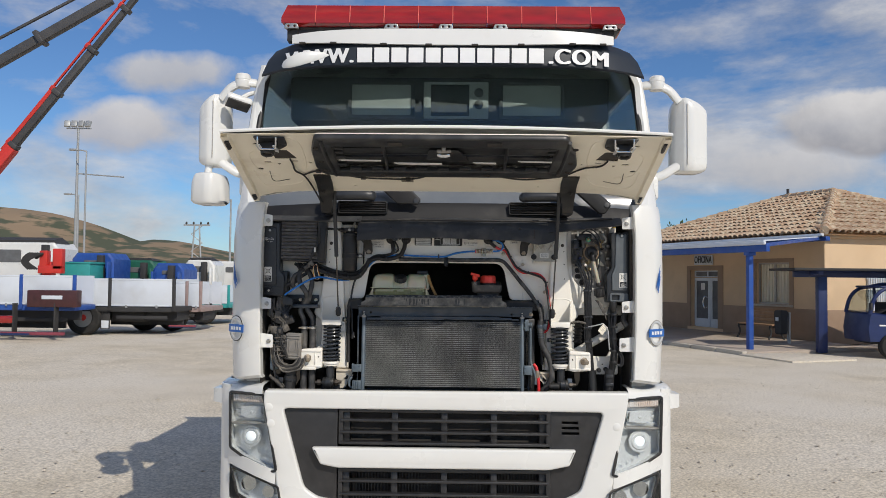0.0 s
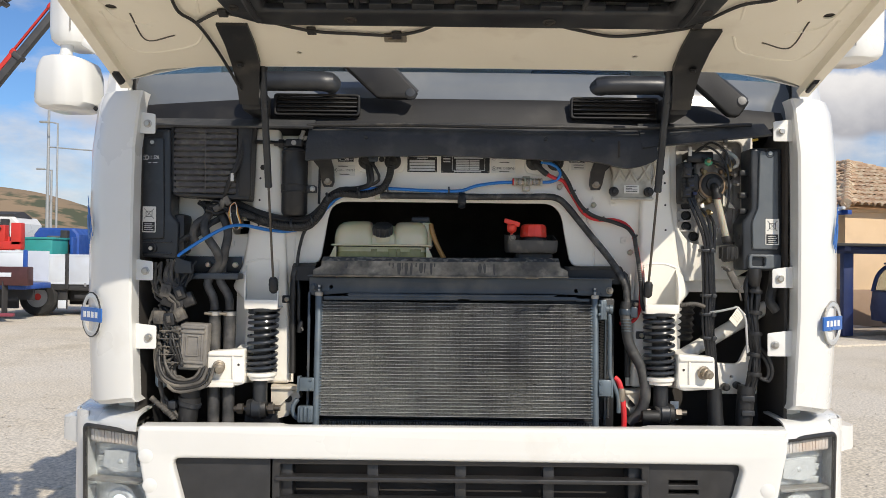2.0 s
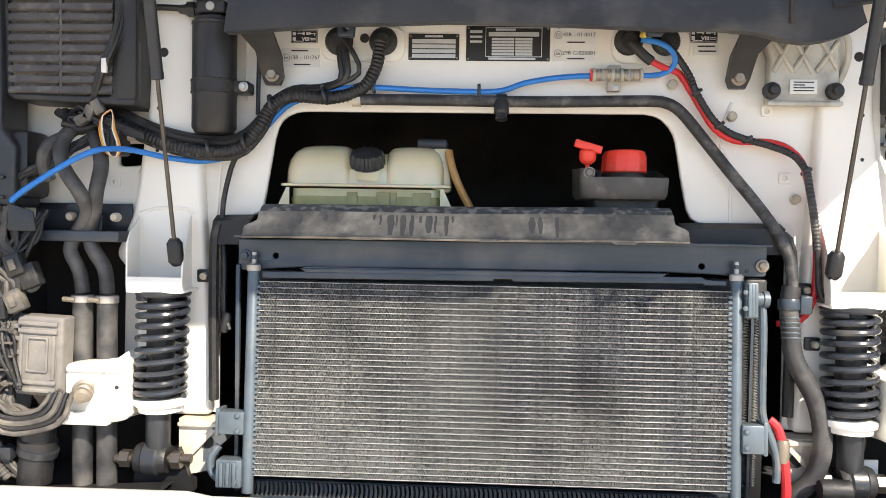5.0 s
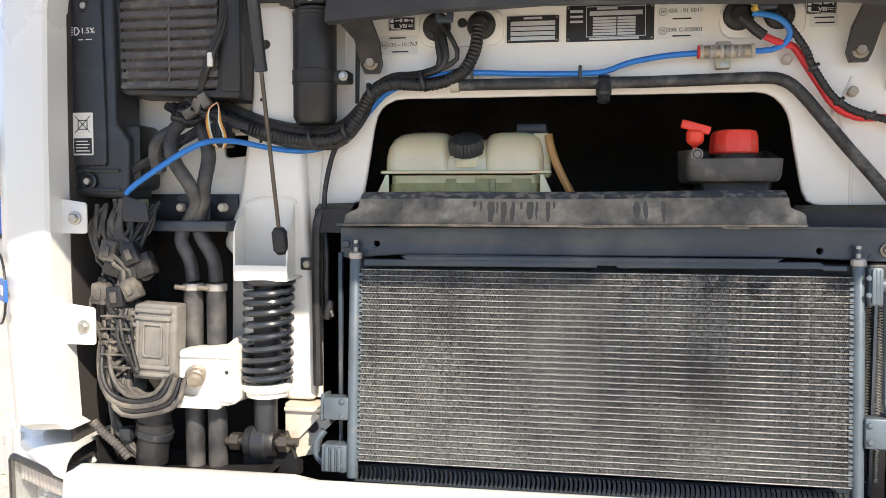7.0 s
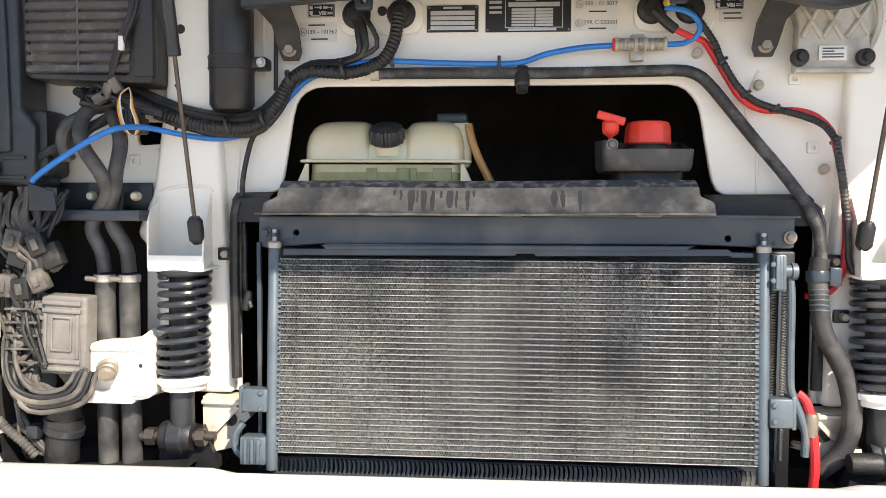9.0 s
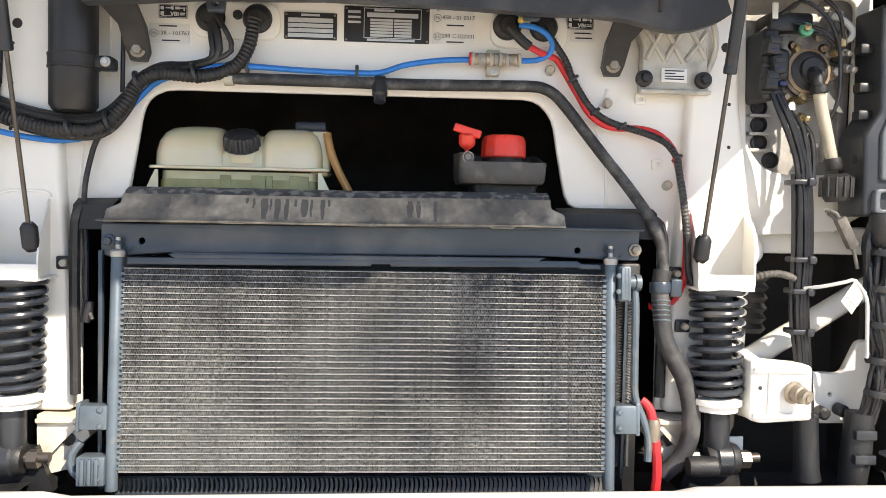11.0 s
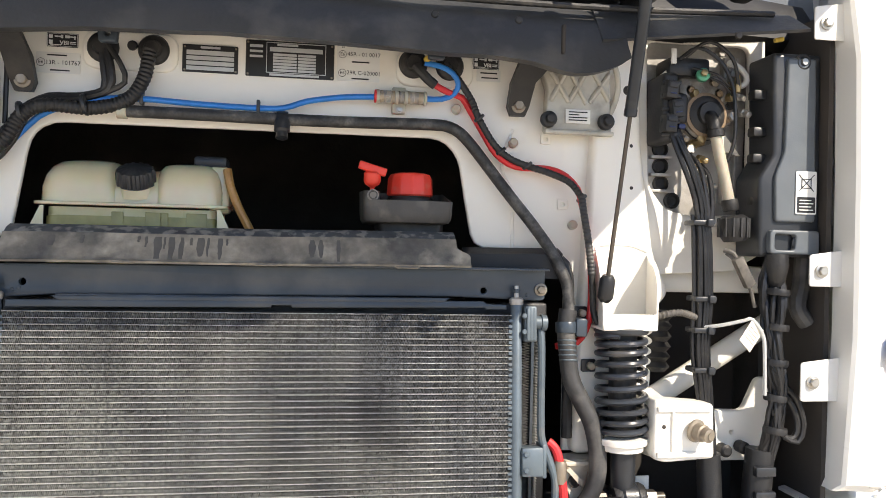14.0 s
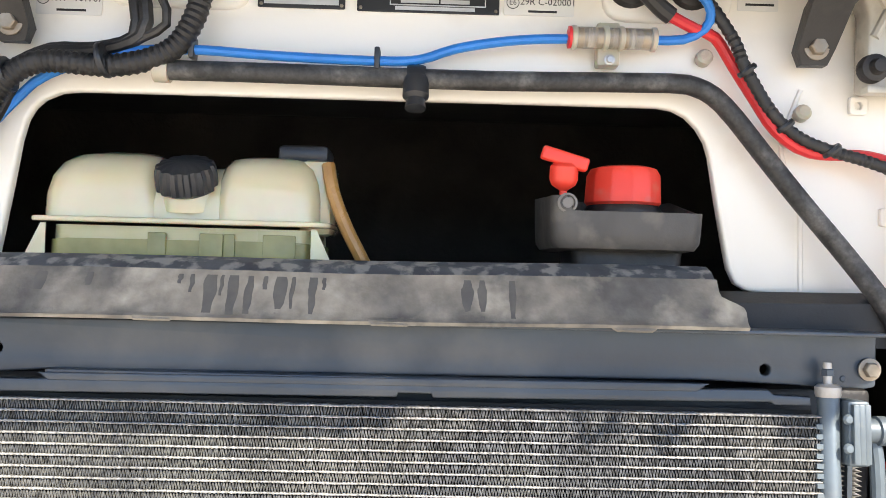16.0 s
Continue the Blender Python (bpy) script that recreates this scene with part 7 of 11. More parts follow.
for x, z in ((-0.282, 1.943), (0.262, 1.948)):
    lg = part("flap_clip", outline(rounded([(x - 0.014, z - 0.022), (x + 0.014, z - 0.022), (x + 0.02, z + 0.04), (x - 0.02, z + 0.04)], 0.004), [circle(x, z - 0.008, 0.005, 8)], 0.016, 0.002, facing(4.54)), M_STEEL, flap)

# ---- plates and stickers on the bulkhead ----
def data_plate(x0, x1, z0, z1, rows_, xl, parent):
    p = part("data_plate", outline(rect(x0, x1, z0, z1, 0.002), [], 0.0015, 0.0003, facing(BW - 0.0022)), M_INK, truck, "black and silver data plate")
    for za, zb, xa, xb in rows_:
        part("plate_bar", box(xa, xb, BW - 0.0038, BW - 0.0031, za, zb), M_SILVER, p)
    for x in (x0 + 0.004, x1 - 0.004):
        for z in (z0 + 0.004, z1 - 0.004):
            part("plate_rivet", lathe([(0.0022, 0), (0.0016, 0.0012), (0, 0.0015)], (x, BW - 0.003, z), (0, -1, 0), 8), M_RUSTY, p)
    return p


data_plate(-0.179, -0.083, 1.899, 1.948, [(1.930, 1.938, -0.172, -0.090), (1.921, 1.928, -0.172, -0.090), (1.912, 1.919, -0.172, -0.090), (1.903, 1.910, -0.172, -0.090), (1.9415, 1.9455, -0.148, -0.114)], 0, bulk)
dp2 = data_plate(-0.070, 0.087, 1.898, 1.963, [(1.9545, 1.9585, -0.015, 0.022), (1.944, 1.952, -0.028, 0.066)] + [(1.9085 + 0.0056 * k, 1.9128 + 0.0056 * k, -0.022 if k < 6 else -0.028, 0.020) for k in range(6)] + [(1.9085 + 0.0056 * k, 1.9128 + 0.0056 * k, 0.022, 0.054) for k in range(6)]
                 + [(1.950, 1.955, -0.063, -0.040), (1.941, 1.945, -0.063, -0.040), (1.932, 1.936, -0.063, -0.040), (1.9005, 1.9045, -0.028, 0.060)], 0, bulk)
part("plate_rule", outline(rect(-0.034, 0.072, 1.9055, 1.9605), [rect(-0.0328, 0.0708, 1.9067, 1.9593)], 0.001, 0, facing(BW - 0.0036)), M_SILVER, dp2)


def sticker(x, z, w, h, lines, parent, dark=None):
    p = part("sticker", outline(rect(x - w / 2, x + w / 2, z - h / 2, z + h / 2, 0.002), [], 0.0008, 0, facing(BW - 0.0016)), M_LABEL, truck, "printed paper sticker")
    for txt, size, dx, dz in lines:
        part("print", words(txt, size, pose(x + dx, BW - 0.0024, z + dz, 90, 0, 0), 0.0003), M_INK, p)
    return p


def approval_ring(x, z, p):
    part("approval_ring", outline(circle(x, z, 0.0072, 20), [circle(x, z, 0.0064, 20)], 0.0004, 0, facing(BW - 0.0024)), M_INK, p)
    part("print", words("E6", 0.0085, pose(x, BW - 0.0024, z, 90, 0, 0), 0.0003), M_INK, p)


s1 = sticker(0.131, 1.947, 0.078, 0.036, [("45R - 01 0017", 0.0105, 0.010, 0.001), ("50", 0.006, -0.028, 0.0135)], bulk)
approval_ring(0.102, 1.947, s1)
s2 = sticker(0.131, 1.914, 0.078, 0.030, [("29R C-020001", 0.0105, 0.010, 0.0)], bulk)
approval_ring(0.102, 1.913, s2)
s3 = sticker(-0.385, 1.902, 0.072, 0.036, [("13R - 101767", 0.0105, 0.008, 0.0)], bulk)
approval_ring(-0.413, 1.902, s3)
s4 = sticker(0.375, 1.923, 0.046, 0.022, [], bulk)
for p_, x, z in ((s1, 0.135, 1.934), (s2, 0.135, 1.9035), (s3, -0.382, 1.889), (s3, -0.387, 1.915), (s4, 0.375, 1.928), (s4, 0.377, 1.919)):
    part("print_bar", box(x - 0.016, x + 0.016, BW - 0.0026, BW - 0.0021, z - 0.0012, z + 0.0012), M_INK, p_)
for x, z in ((-0.3785, 1.9415), (0.3695, 1.947)):
    v_ = part("brake_plate", outline(rect(x - 0.0255, x + 0.0255, z - 0.012, z + 0.012, 0.001), [], 0.001, 0, facing(BW - 0.0018)), M_INK, truck, "small black brake data plate with pictograms")
    part("print", words("VBI", 0.0105, pose(x + 0.003, BW - 0.0028, z - 0.005, 90, 0, 0), 0.0003, bold=0.0004), M_WHITEINK, v_)
    part("print_rule", outline(rect(x - 0.0245, x + 0.0245, z - 0.011, z + 0.011), [rect(x - 0.024, x + 0.024, z - 0.0105, z + 0.0105)], 0.0006, 0, facing(BW - 0.0027)), M_WHITEINK, v_)
    for dx, dz, w, h in ((-0.019, 0.0055, 0.003, 0.003), (-0.019, -0.004, 0.003, 0.0035), (-0.006, 0.006, 0.007, 0.0012), (-0.001, 0.006, 0.002, 0.003), (0.008, 0.006, 0.004, 0.0024), (0.016, 0.006, 0.006, 0.001), (0.020, 0.0045, 0.0012, 0.003), (0.017, -0.003, 0.005, 0.0007), (0.017, -0.006, 0.005, 0.0007), (-0.011, -0.0085, 0.009, 0.0006)):
        part("print_bar", box(x + dx - w, x + dx + w, BW - 0.0030, BW - 0.0025, z + dz - h, z + dz + h), M_WHITEINK, v_)

# ---- grommets ----
for x, z in ((-0.310, 1.932), (-0.226, 1.932), (0.231, 1.935), (0.299, 1.935)):
    b = lathe([(0.026, 0), (0.027, 0.006), (0.024, 0.012), (0.016, 0.014), (0.013, 0.024), (0, 0.024)], (x, BW - 0.004, z), (0, -1, 0), 24)
    part("grommet", b, M_RUBBER, bulk)
part("red_seal", lathe([(0.024, 0), (0.0265, 0.001), (0.0265, 0.003), (0.024, 0.004)], (0.2275, BW - 0.003, 1.933), (0, -1, 0), 24), M_REDW, bulk)
part("yellow_tip", lathe([(0.006, 0), (0.006, 0.012), (0.003, 0.014), (0, 0.014)], (0.252, 4.598, 1.940), (0.3, -1, 0), 10), M_YELW, bulk)
part("grommet", lathe([(0.010, 0), (0.008, 0.008), (0, 0.009)], (-0.262, BW - 0.004, 1.938), (0, -1, 0), 16), M_RUBBER, bulk)

# ---- hoses and cables across the bulkhead ----
harn = [(-0.770, 4.60, 1.790), (-0.72, 4.595, 1.772), (-0.683, 4.59, 1.755), (-0.627, 4.585, 1.735), (-0.559, 4.58, 1.722), (-0.492, 4.585, 1.726), (-0.452, 4.59, 1.765), (-0.430, 4.595, 1.805), (-0.393, 4.597, 1.826), (-0.318, 4.60, 1.825), (-0.262, 4.60, 1.842), (-0.236, 4.60, 1.88), (-0.228, 4.605, 1.93)]
main = part("wiring_harness", sweep([(x, y - 0.008, z - 0.004) for x, y, z in harn], 0.0125, 12, ribs=0.0016), M_RUBBER, truck, "corrugated black wiring harness")
for k, (dx, dz, r, end) in enumerate(((0.0, 0.014, 0.0075, 9), (0.006, 0.022, 0.006, 9), (-0.004, 0.006, 0.008, 11), (0.0, -0.014, 0.006, 8))):
    p_ = [(x + dx * (0.5 if i > 5 else 0), y + 0.003 * k, z + dz * (0.6 if i > 6 else 1)) for i, (x, y, z) in enumerate(harn[:end])]
    if k in (0, 1):
        p_ += [(-0.345, 4.602, 1.838 + 0.004 * k), (-0.295 - 0.008 * k, 4.60, 1.855), (-0.292 - 0.012 * k, 4.602, 1.89), (-0.305 - 0.006 * k, 4.61, 1.93)]
    part("loom_cable", sweep(p_, r, 8), M_RUBBER, main)
part("loom_cable", sweep([(-0.31, 4.60, 1.845), (-0.268, 4.598, 1.868), (-0.276, 4.598, 1.90), (-0.30, 4.606, 1.935)], 0.005, 8), M_RUBBER, main)
for q in ((-0.43, 4.592, 1.808), (-0.33, 4.592, 1.826), (-0.54, 4.575, 1.722), (-0.475, 4.578, 1.735)):
    part("cable_tie", lathe([(0.0185, -0.003), (0.0195, 0), (0.0185, 0.003)], q, (1, 0, 0.25), 16), M_SATIN, main)

blue = [(-0.872, 4.495, 1.618), (-0.860, 4.49, 1.627), (-0.830, 4.488, 1.647), (-0.790, 4.49, 1.673), (-0.752, 4.492, 1.695), (-0.713, 4.50, 1.712), (-0.681, 4.54, 1.716), (-0.648, 4.56, 1.710), (-0.615, 4.585, 1.704), (-0.56, 4.60, 1.701), (-0.50, 4.605, 1.716), (-0.455, 4.607, 1.755), (-0.428, 4.608, 1.785), (-0.395, 4.608, 1.813), (-0.320, 4.605, 1.837), (-0.245, 4.60, 1.842), (-0.149, 4.60, 1.838), (-0.046, 4.60, 1.836), (0.0, 4.602, 1.839), (0.039, 4.605, 1.853), (0.087, 4.605, 1.862), (0.125, 4.605, 1.866), (0.166, 4.605, 1.868)]
bc = part("blue_power_cable", sweep(blue, 0.0052, 10), M_BLUEW, truck, "bright blue power cable clipped along the bulkhead")
part("blue_cable_end", sweep([(0.250, 4.605, 1.869), (0.284, 4.603, 1.870), (0.306, 4.60, 1.881), (0.312, 4.597, 1.899), (0.300, 4.595, 1.917), (0.278, 4.595, 1.928), (0.250, 4.60, 1.933)], 0.0052, 10), M_BLUEW, bc)
for x, z in ((-0.24, 1.844), (-0.044, 1.838)):
    part("cable_tie", box(x - 0.003, x + 0.003, 4.592, 4.61, z - 0.012, z + 0.012, 0.002), M_SATIN, bc)
fuse = part("inline_fuse", lathe([(0.0105, 0), (0.0115, 0.002), (0.0115, 0.088), (0.0105, 0.090)], (0.163, 4.603, 1.869), (1, 0, 0), 18), M_FUSE, truck, "clear in-line fuse holder with brass ends")
for x in (0.172, 0.194, 0.219, 0.243):
    part("fuse_contact", lathe([(0.0075, 0), (0.0085, 0.001), (0.0085, 0.008), (0.0075, 0.009)], (x - 0.004, 4.603, 1.869), (1, 0, 0), 14), M_BRASS, fuse)
for x in (0.161, 0.252):
    part("fuse_cap", lathe([(0.0075, 0), (0.0120, 0.001), (0.0120, 0.004), (0.0075, 0.005)], (x - 0.002, 4.603, 1.869), (1, 0, 0), 16), M_REDW, fuse)
for x in (0.168, 0.194, 0.214, 0.232):
    part("fuse_contact", lathe([(0.0075, 0), (0.0075, 0.013)], (x, 4.603, 1.869), (1, 0, 0), 14), M_RUSTY, fuse)
for x in (0.163, 0.197, 0.214, 0.249):
    part("fuse_collar", lathe([(0.0115, 0), (0.0130, 0.001), (0.0130, 0.005), (0.0115, 0.006)], (x, 4.603, 1.869), (1, 0, 0), 18), M_CLEARHOSE, fuse)
part("fuse_saddle", box(0.193, 0.218, 4.61, 4.628, 1.841, 1.889, 0.003), M_CLEARHOSE, fuse)
bolt((0.206, 4.608, 1.847), 0.004, parent=fuse)

M_PIPE = mat("dusty_pipe_rubber", (0.045, 0.045, 0.045), (0.028, 0.028, 0.028), rough=0.55, scale=60, dirt=(0.15, 0.145, 0.135), dscale=28, dlo=0.5, dhi=0.72, grain=0.3, gscale=260)
pipe = part("coolant_pipe", sweep([(-0.272, 4.602, 1.820), (-0.15, 4.602, 1.820), (-0.02, 4.602, 1.819), (0.088, 4.602, 1.819), (0.20, 4.602, 1.821), (0.275, 4.602, 1.822), (0.298, 4.602, 1.819), (0.318, 4.601, 1.809), (0.339, 4.60, 1.788), (0.372, 4.60, 1.748), (0.414, 4.597, 1.696), (0.456, 4.592, 1.645), (0.490, 4.58, 1.596), (0.507, 4.574, 1.563), (0.518, 4.57, 1.536), (0.521, 4.565, 1.50), (0.518, 4.56, 1.47)], 0.0106, 12), M_PIPE, truck, "dusty black rubber vent pipe over the opening")
for x in (-0.280,):
    part("pipe_clip", lathe([(0.0135, 0), (0.0135, 0.016)], (x, 4.602, 1.820), (1, 0, 0), 16), M_CLEARHOSE, pipe)
tee = part("pipe_drain", lathe([(0.0125, 0), (0.014, 0.006), (0.014, 0.022), (0.010, 0.026), (0.011, 0.036), (0.006, 0.038)], (-0.002, 4.597, 1.818), (0, -0.3, -1), 16), M_SATIN, pipe)
part("drain_collar", lathe([(0.0145, -0.010), (0.0155, -0.006), (0.0155, 0.006), (0.0145, 0.010)], (-0.002, 4.603, 1.818), (1, 0, 0), 16), M_SATIN, pipe)
hose = part("lower_hose", sweep([(0.519, 4.562, 1.49), (0.515, 4.56, 1.456), (0.519, 4.56, 1.416), (0.526, 4.56, 1.366), (0.545, 4.558, 1.326), (0.566, 4.556, 1.286), (0.578, 4.555, 1.235), (0.578, 4.555, 1.184), (0.560, 4.558, 1.140), (0.53, 4.565, 1.11)], 0.0165, 12), M_HOSE, pipe)
part("hose_clamp", lathe([(0.0185, -0.010), (0.0195, -0.008), (0.0195, 0.008), (0.0185, 0.010)], (0.515, 4.56, 1.458), (0, 0.1, 1), 18), M_STEEL, hose)
part("clamp_lug", box(0.530, 0.552, 4.545, 4.572, 1.442, 1.475, 0.004), M_STEEL, hose)
for k in range(5):
    part("hose_band", lathe([(0.0168, -0.0018), (0.0178, 0), (0.0168, 0.0018)], (0.517 + 0.001 * k, 4.56, 1.434 - 0.009 * k), (0.05, 0.15, 1), 16), M_MANIF, hose)

redw = [(0.268, 4.60, 1.895), (0.296, 4.60, 1.881), (0.322, 4.612, 1.876), (0.343, 4.614, 1.846), (0.366, 4.609, 1.807), (0.388, 4.604, 1.773), (0.426, 4.606, 1.752), (0.487, 4.606, 1.750), (0.521, 4.602, 1.738), (0.543, 4.595, 1.713), (0.550, 4.59, 1.685), (0.560, 4.592, 1.647), (0.569, 4.588, 1.576), (0.571, 4.586, 1.521), (0.566, 4.584, 1.465), (0.545, 4.586, 1.428), (0.505, 4.590, 1.420)]
rc = part("red_battery_cable", sweep(redw, 0.0062, 10), M_REDW, truck, "red battery cable with black corrugated sleeve")
part("cable_sleeve", sweep([(0.292, 4.605, 1.934), (0.312, 4.60, 1.908), (0.338, 4.598, 1.869), (0.351, 4.598, 1.839), (0.380, 4.598, 1.793), (0.409, 4.599, 1.768), (0.444, 4.599, 1.754), (0.488, 4.598, 1.742), (0.527, 4.594, 1.725), (0.548, 4.585, 1.698)], 0.0070, 10, ribs=0.0012), M_RUBBER, rc)
part("cable_sleeve", sweep([(0.548, 4.585, 1.698), (0.551, 4.577, 1.663), (0.558, 4.575, 1.624), (0.563, 4.573, 1.585), (0.566, 4.571, 1.553)], 0.0075, 10, ribs=0.0014), M_HOSE, rc)
part("cable_tail", sweep([(0.566, 4.571, 1.556), (0.568, 4.57, 1.52), (0.569, 4.568, 1.49), (0.575, 4.564, 1.468), (0.592, 4.558, 1.452)], 0.0058, 10), M_RUBBER, rc)
part("boot", sweep([(0.232, 4.60, 1.928), (0.244, 4.597, 1.915), (0.258, 4.598, 1.902), (0.270, 4.60, 1.894)], 0.0095, 10), M_RUBBER, rc)
for x, z in ((0.353, 1.838), (0.395, 1.779), (0.446, 1.754), (0.553, 1.697)):
    part("cable_tie", lathe([(0.0105, -0.003), (0.0115, 0), (0.0105, 0.003)], (x, 4.600, z), (0.6, 0, -0.8), 14), M_SATIN, rc)
for x, z in ((0.314, 1.855), (0.409, 1.768), (0.424, 1.797), (0.544, 1.646)):
    part("p_clip", lathe([(0.009, 0), (0.009, 0.010), (0.006, 0.013), (0, 0.013)], (x, BW - 0.002, z), (0, -1, 0.2), 12), M_CLEARHOSE, rc)
for x, z in ((0.524, 1.686), (-0.745, 1.660), (0.488, 1.809)):
    b = outline(rect(x - 0.010, x + 0.010, z - 0.010, z + 0.010, 0.004), [circle(x, z, 0.0045, 8)], 0.006, 0.001, facing(BW - 0.003))
    part("weld_nut", b, M_BAY, bulk)
for x, z in ((-0.556, 1.484), (0.575, 1.383), (0.556, 1.482)):
    b = outline(rect(x - 0.016, x + 0.012, z - 0.012, z + 0.012, 0.004), [], 0.006, 0.001, facing(BW - 0.03))
    p_ = part("stud_bracket", b, M_SATIN, bulk)
    part("stud", lathe([(0.007, 0), (0.007, 0.012), (0.005, 0.014), (0, 0.014)], (x, BW - 0.033, z), (0, -1, 0), 12), M_CLEARHOSE, p_)
part("red_hose", sweep([(0.478, 4.535, 1.256), (0.490, 4.53, 1.245), (0.496, 4.525, 1.225), (0.502, 4.52, 1.18), (0.506, 4.52, 1.13), (0.502, 4.52, 1.08)], 0.0085, 10), M_REDW, truck, "bright red hose beside the cooler")
part("ac_pipe", sweep([(0.459, 4.535, 1.462), (0.461, 4.53, 1.42), (0.461, 4.525, 1.30), (0.464, 4.525, 1.262), (0.478, 4.522, 1.225), (0.488, 4.52, 1.19), (0.488, 4.52, 1.15)], 0.0070, 10), M_MANIF, truck, "bent blue-grey pipe")
part("hose_ferrule", lathe([(0.0105, -0.02), (0.0115, -0.015), (0.0115, 0.015), (0.0095, 0.02)], (0.498, 4.522, 1.205), (0, 0, 1), 14), M_RUSTY, truck)
part("ac_pipe", sweep([(-0.508, 4.545, 1.176), (-0.520, 4.538, 1.158), (-0.521, 4.535, 1.135), (-0.508, 4.532, 1.120), (-0.49, 4.53, 1.122)], 0.0075, 10), M_MANIF, truck)
part("left_drop_cable", sweep([(-0.497, 4.60, 1.712), (-0.51, 4.605, 1.69), (-0.525, 4.605, 1.62), (-0.523, 4.60, 1.55), (-0.517, 4.59, 1.50), (-0.515, 4.585, 1.42), (-0.50, 4.575, 1.385)], 0.0052, 8), M_RUBBER, truck)
part("cable_plug", lathe([(0.008, -0.02), (0.0095, -0.01), (0.0095, 0.012), (0.007, 0.018)], (-0.51, 4.582, 1.40), (0.2, 0, 1), 12), M_BLACK, truck)

# heat module bolted to the bulkhead
mod = part("control_module", outline(rounded([(0.478, 1.818), (0.606, 1.818), (0.600, 1.90), (0.602, 1.95), (0.462, 1.95), (0.480, 1.90)], 0.006), [], 0.03, 0.004, facing(4.605), 2), M_MODULE, truck, "dull alloy control module with lattice ribs")
lat = None
for a, b_ in (((0.485, 1.875), (0.52, 1.945)), ((0.52, 1.875), (0.56, 1.945)), ((0.56, 1.875), (0.598, 1.93)), ((0.52, 1.875), (0.485, 1.93)), ((0.555, 1.872), (0.515, 1.945)), ((0.598, 1.88), (0.56, 1.945))):
    lat = sweep([(a[0], 4.590, a[1]), (b_[0], 4.590, b_[1])], 0.0052, 8, bm=lat)
part("lattice_rib", lat, M_MODULE, mod)
part("module_edge", box(0.475, 0.608, 4.583, 4.60, 1.814, 1.822, 0.002), M_MODULE, mod)
ml = part("module_label", box(0.514, 0.562, 4.5865, 4.5885, 1.835, 1.861, 0.0005), M_LABEL, mod)
for k in range(4):
    part("print_bar", box(0.520, 0.520 + (0.036 if k != 2 else 0.02), 4.5858, 4.5864, 1.840 + 0.005 * k, 1.842 + 0.005 * k), M_INK, ml)
for x in (0.481, 0.592):
    part("rubber_mount", lathe([(0.0145, 0), (0.0155, 0.004), (0.0145, 0.014), (0.009, 0.016), (0.007, 0.024), (0, 0.025)], (x, 4.592, 1.840), (0, -1, 0), 20), M_RUBBER, mod)
part("module_seal", sweep([(0.598, 4.58, 1.96), (0.612, 4.585, 1.93), (0.616, 4.59, 1.90), (0.609, 4.595, 1.87), (0.60, 4.60, 1.85)], 0.006, 8), M_MODULE, mod)

# ---- left side of the bay ----
lb = outline(rounded([(-1.022, 1.615), (-0.885, 1.607), (-0.882, 1.72), (-0.908, 1.752), (-0.911, 2.012), (-1.025, 2.012)], 0.008), [], 0.09, 0.008, facing(4.568), 3)
lamp_box = part("service_cover", lb, M_SATIN, truck, "tall black plastic service cover with stickers")
part("cover_ridge", outline(rounded([(-1.006, 1.67), (-0.925, 1.67), (-0.925, 1.745), (-0.93, 1.985), (-1.006, 1.985)], 0.008), [], 0.012, 0.004, facing(4.521), 2), M_SATIN, lamp_box)
for z in (1.969, 1.641):
    part("cover_screw", lathe([(0.016, 0), (0.016, 0.004), (0.012, 0.006), (0.009, 0.003), (0.007, 0.006), (0, 0.006)], (-0.963, 4.520, z), (0, -1, 0), 20), M_SATIN, lamp_box)
    part("screw_head", lathe([(0.0065, 0), (0.006, 0.004), (0, 0.004)], (-0.964, 4.515, z), (0, -1, 0), 12), M_METAL, lamp_box)
rib3 = None
for k in range(2):
    rib3 = box(-1.015, -0.90, 4.516, 4.523, 1.622 + 0.036 * k, 1.628 + 0.036 * k, 0.002, bm=rib3)
part("cover_rib", rib3, M_SATIN, lamp_box)


def waste_label(x, z, parent, mx=1):
    lab = part("warning_label", outline(rect(x - 0.021, x + 0.021, z - 0.04, z + 0.04, 0.003), [], 0.0012, 0, facing(4.5135)), M_LABEL, truck, "white warning label with a crossed-out box sign")
    b = outline(rect(x - 0.010, x + 0.010, z + 0.008, z + 0.026), [rect(x - 0.0085, x + 0.0085, z + 0.0095, z + 0.0245)], 0.0008, 0, facing(4.5125))
    for a in (45, -45):
        b = box(-0.022, 0.022, -0.0003, 0.0003, -0.0007, 0.0007, bm=b, m=pose(x, 4.5123, z + 0.018, 0, a, 0))
    part("print", b, M_INK, lab)
    part("print_block", box(x - 0.018, x + 0.018, 4.512, 4.5128, z - 0.037, z - 0.008), M_INK, lab)
    for k in range(4):
        part("print_bar", box(x - 0.014, x + 0.014 - 0.004 * (k % 2), 4.5114, 4.512, z - 0.033 + 0.006 * k, z - 0.031 + 0.006 * k), M_LABEL, lab)


waste_label(-0.970, 1.730, lamp_box)
tx = words("1.5%", 0.0155, pose(-0.956, 4.5133, 1.922, 90, 0, 0), 0.0006)
part("aim_mark", tx, M_WHITEINK, lamp_box, "white headlamp aim marking")
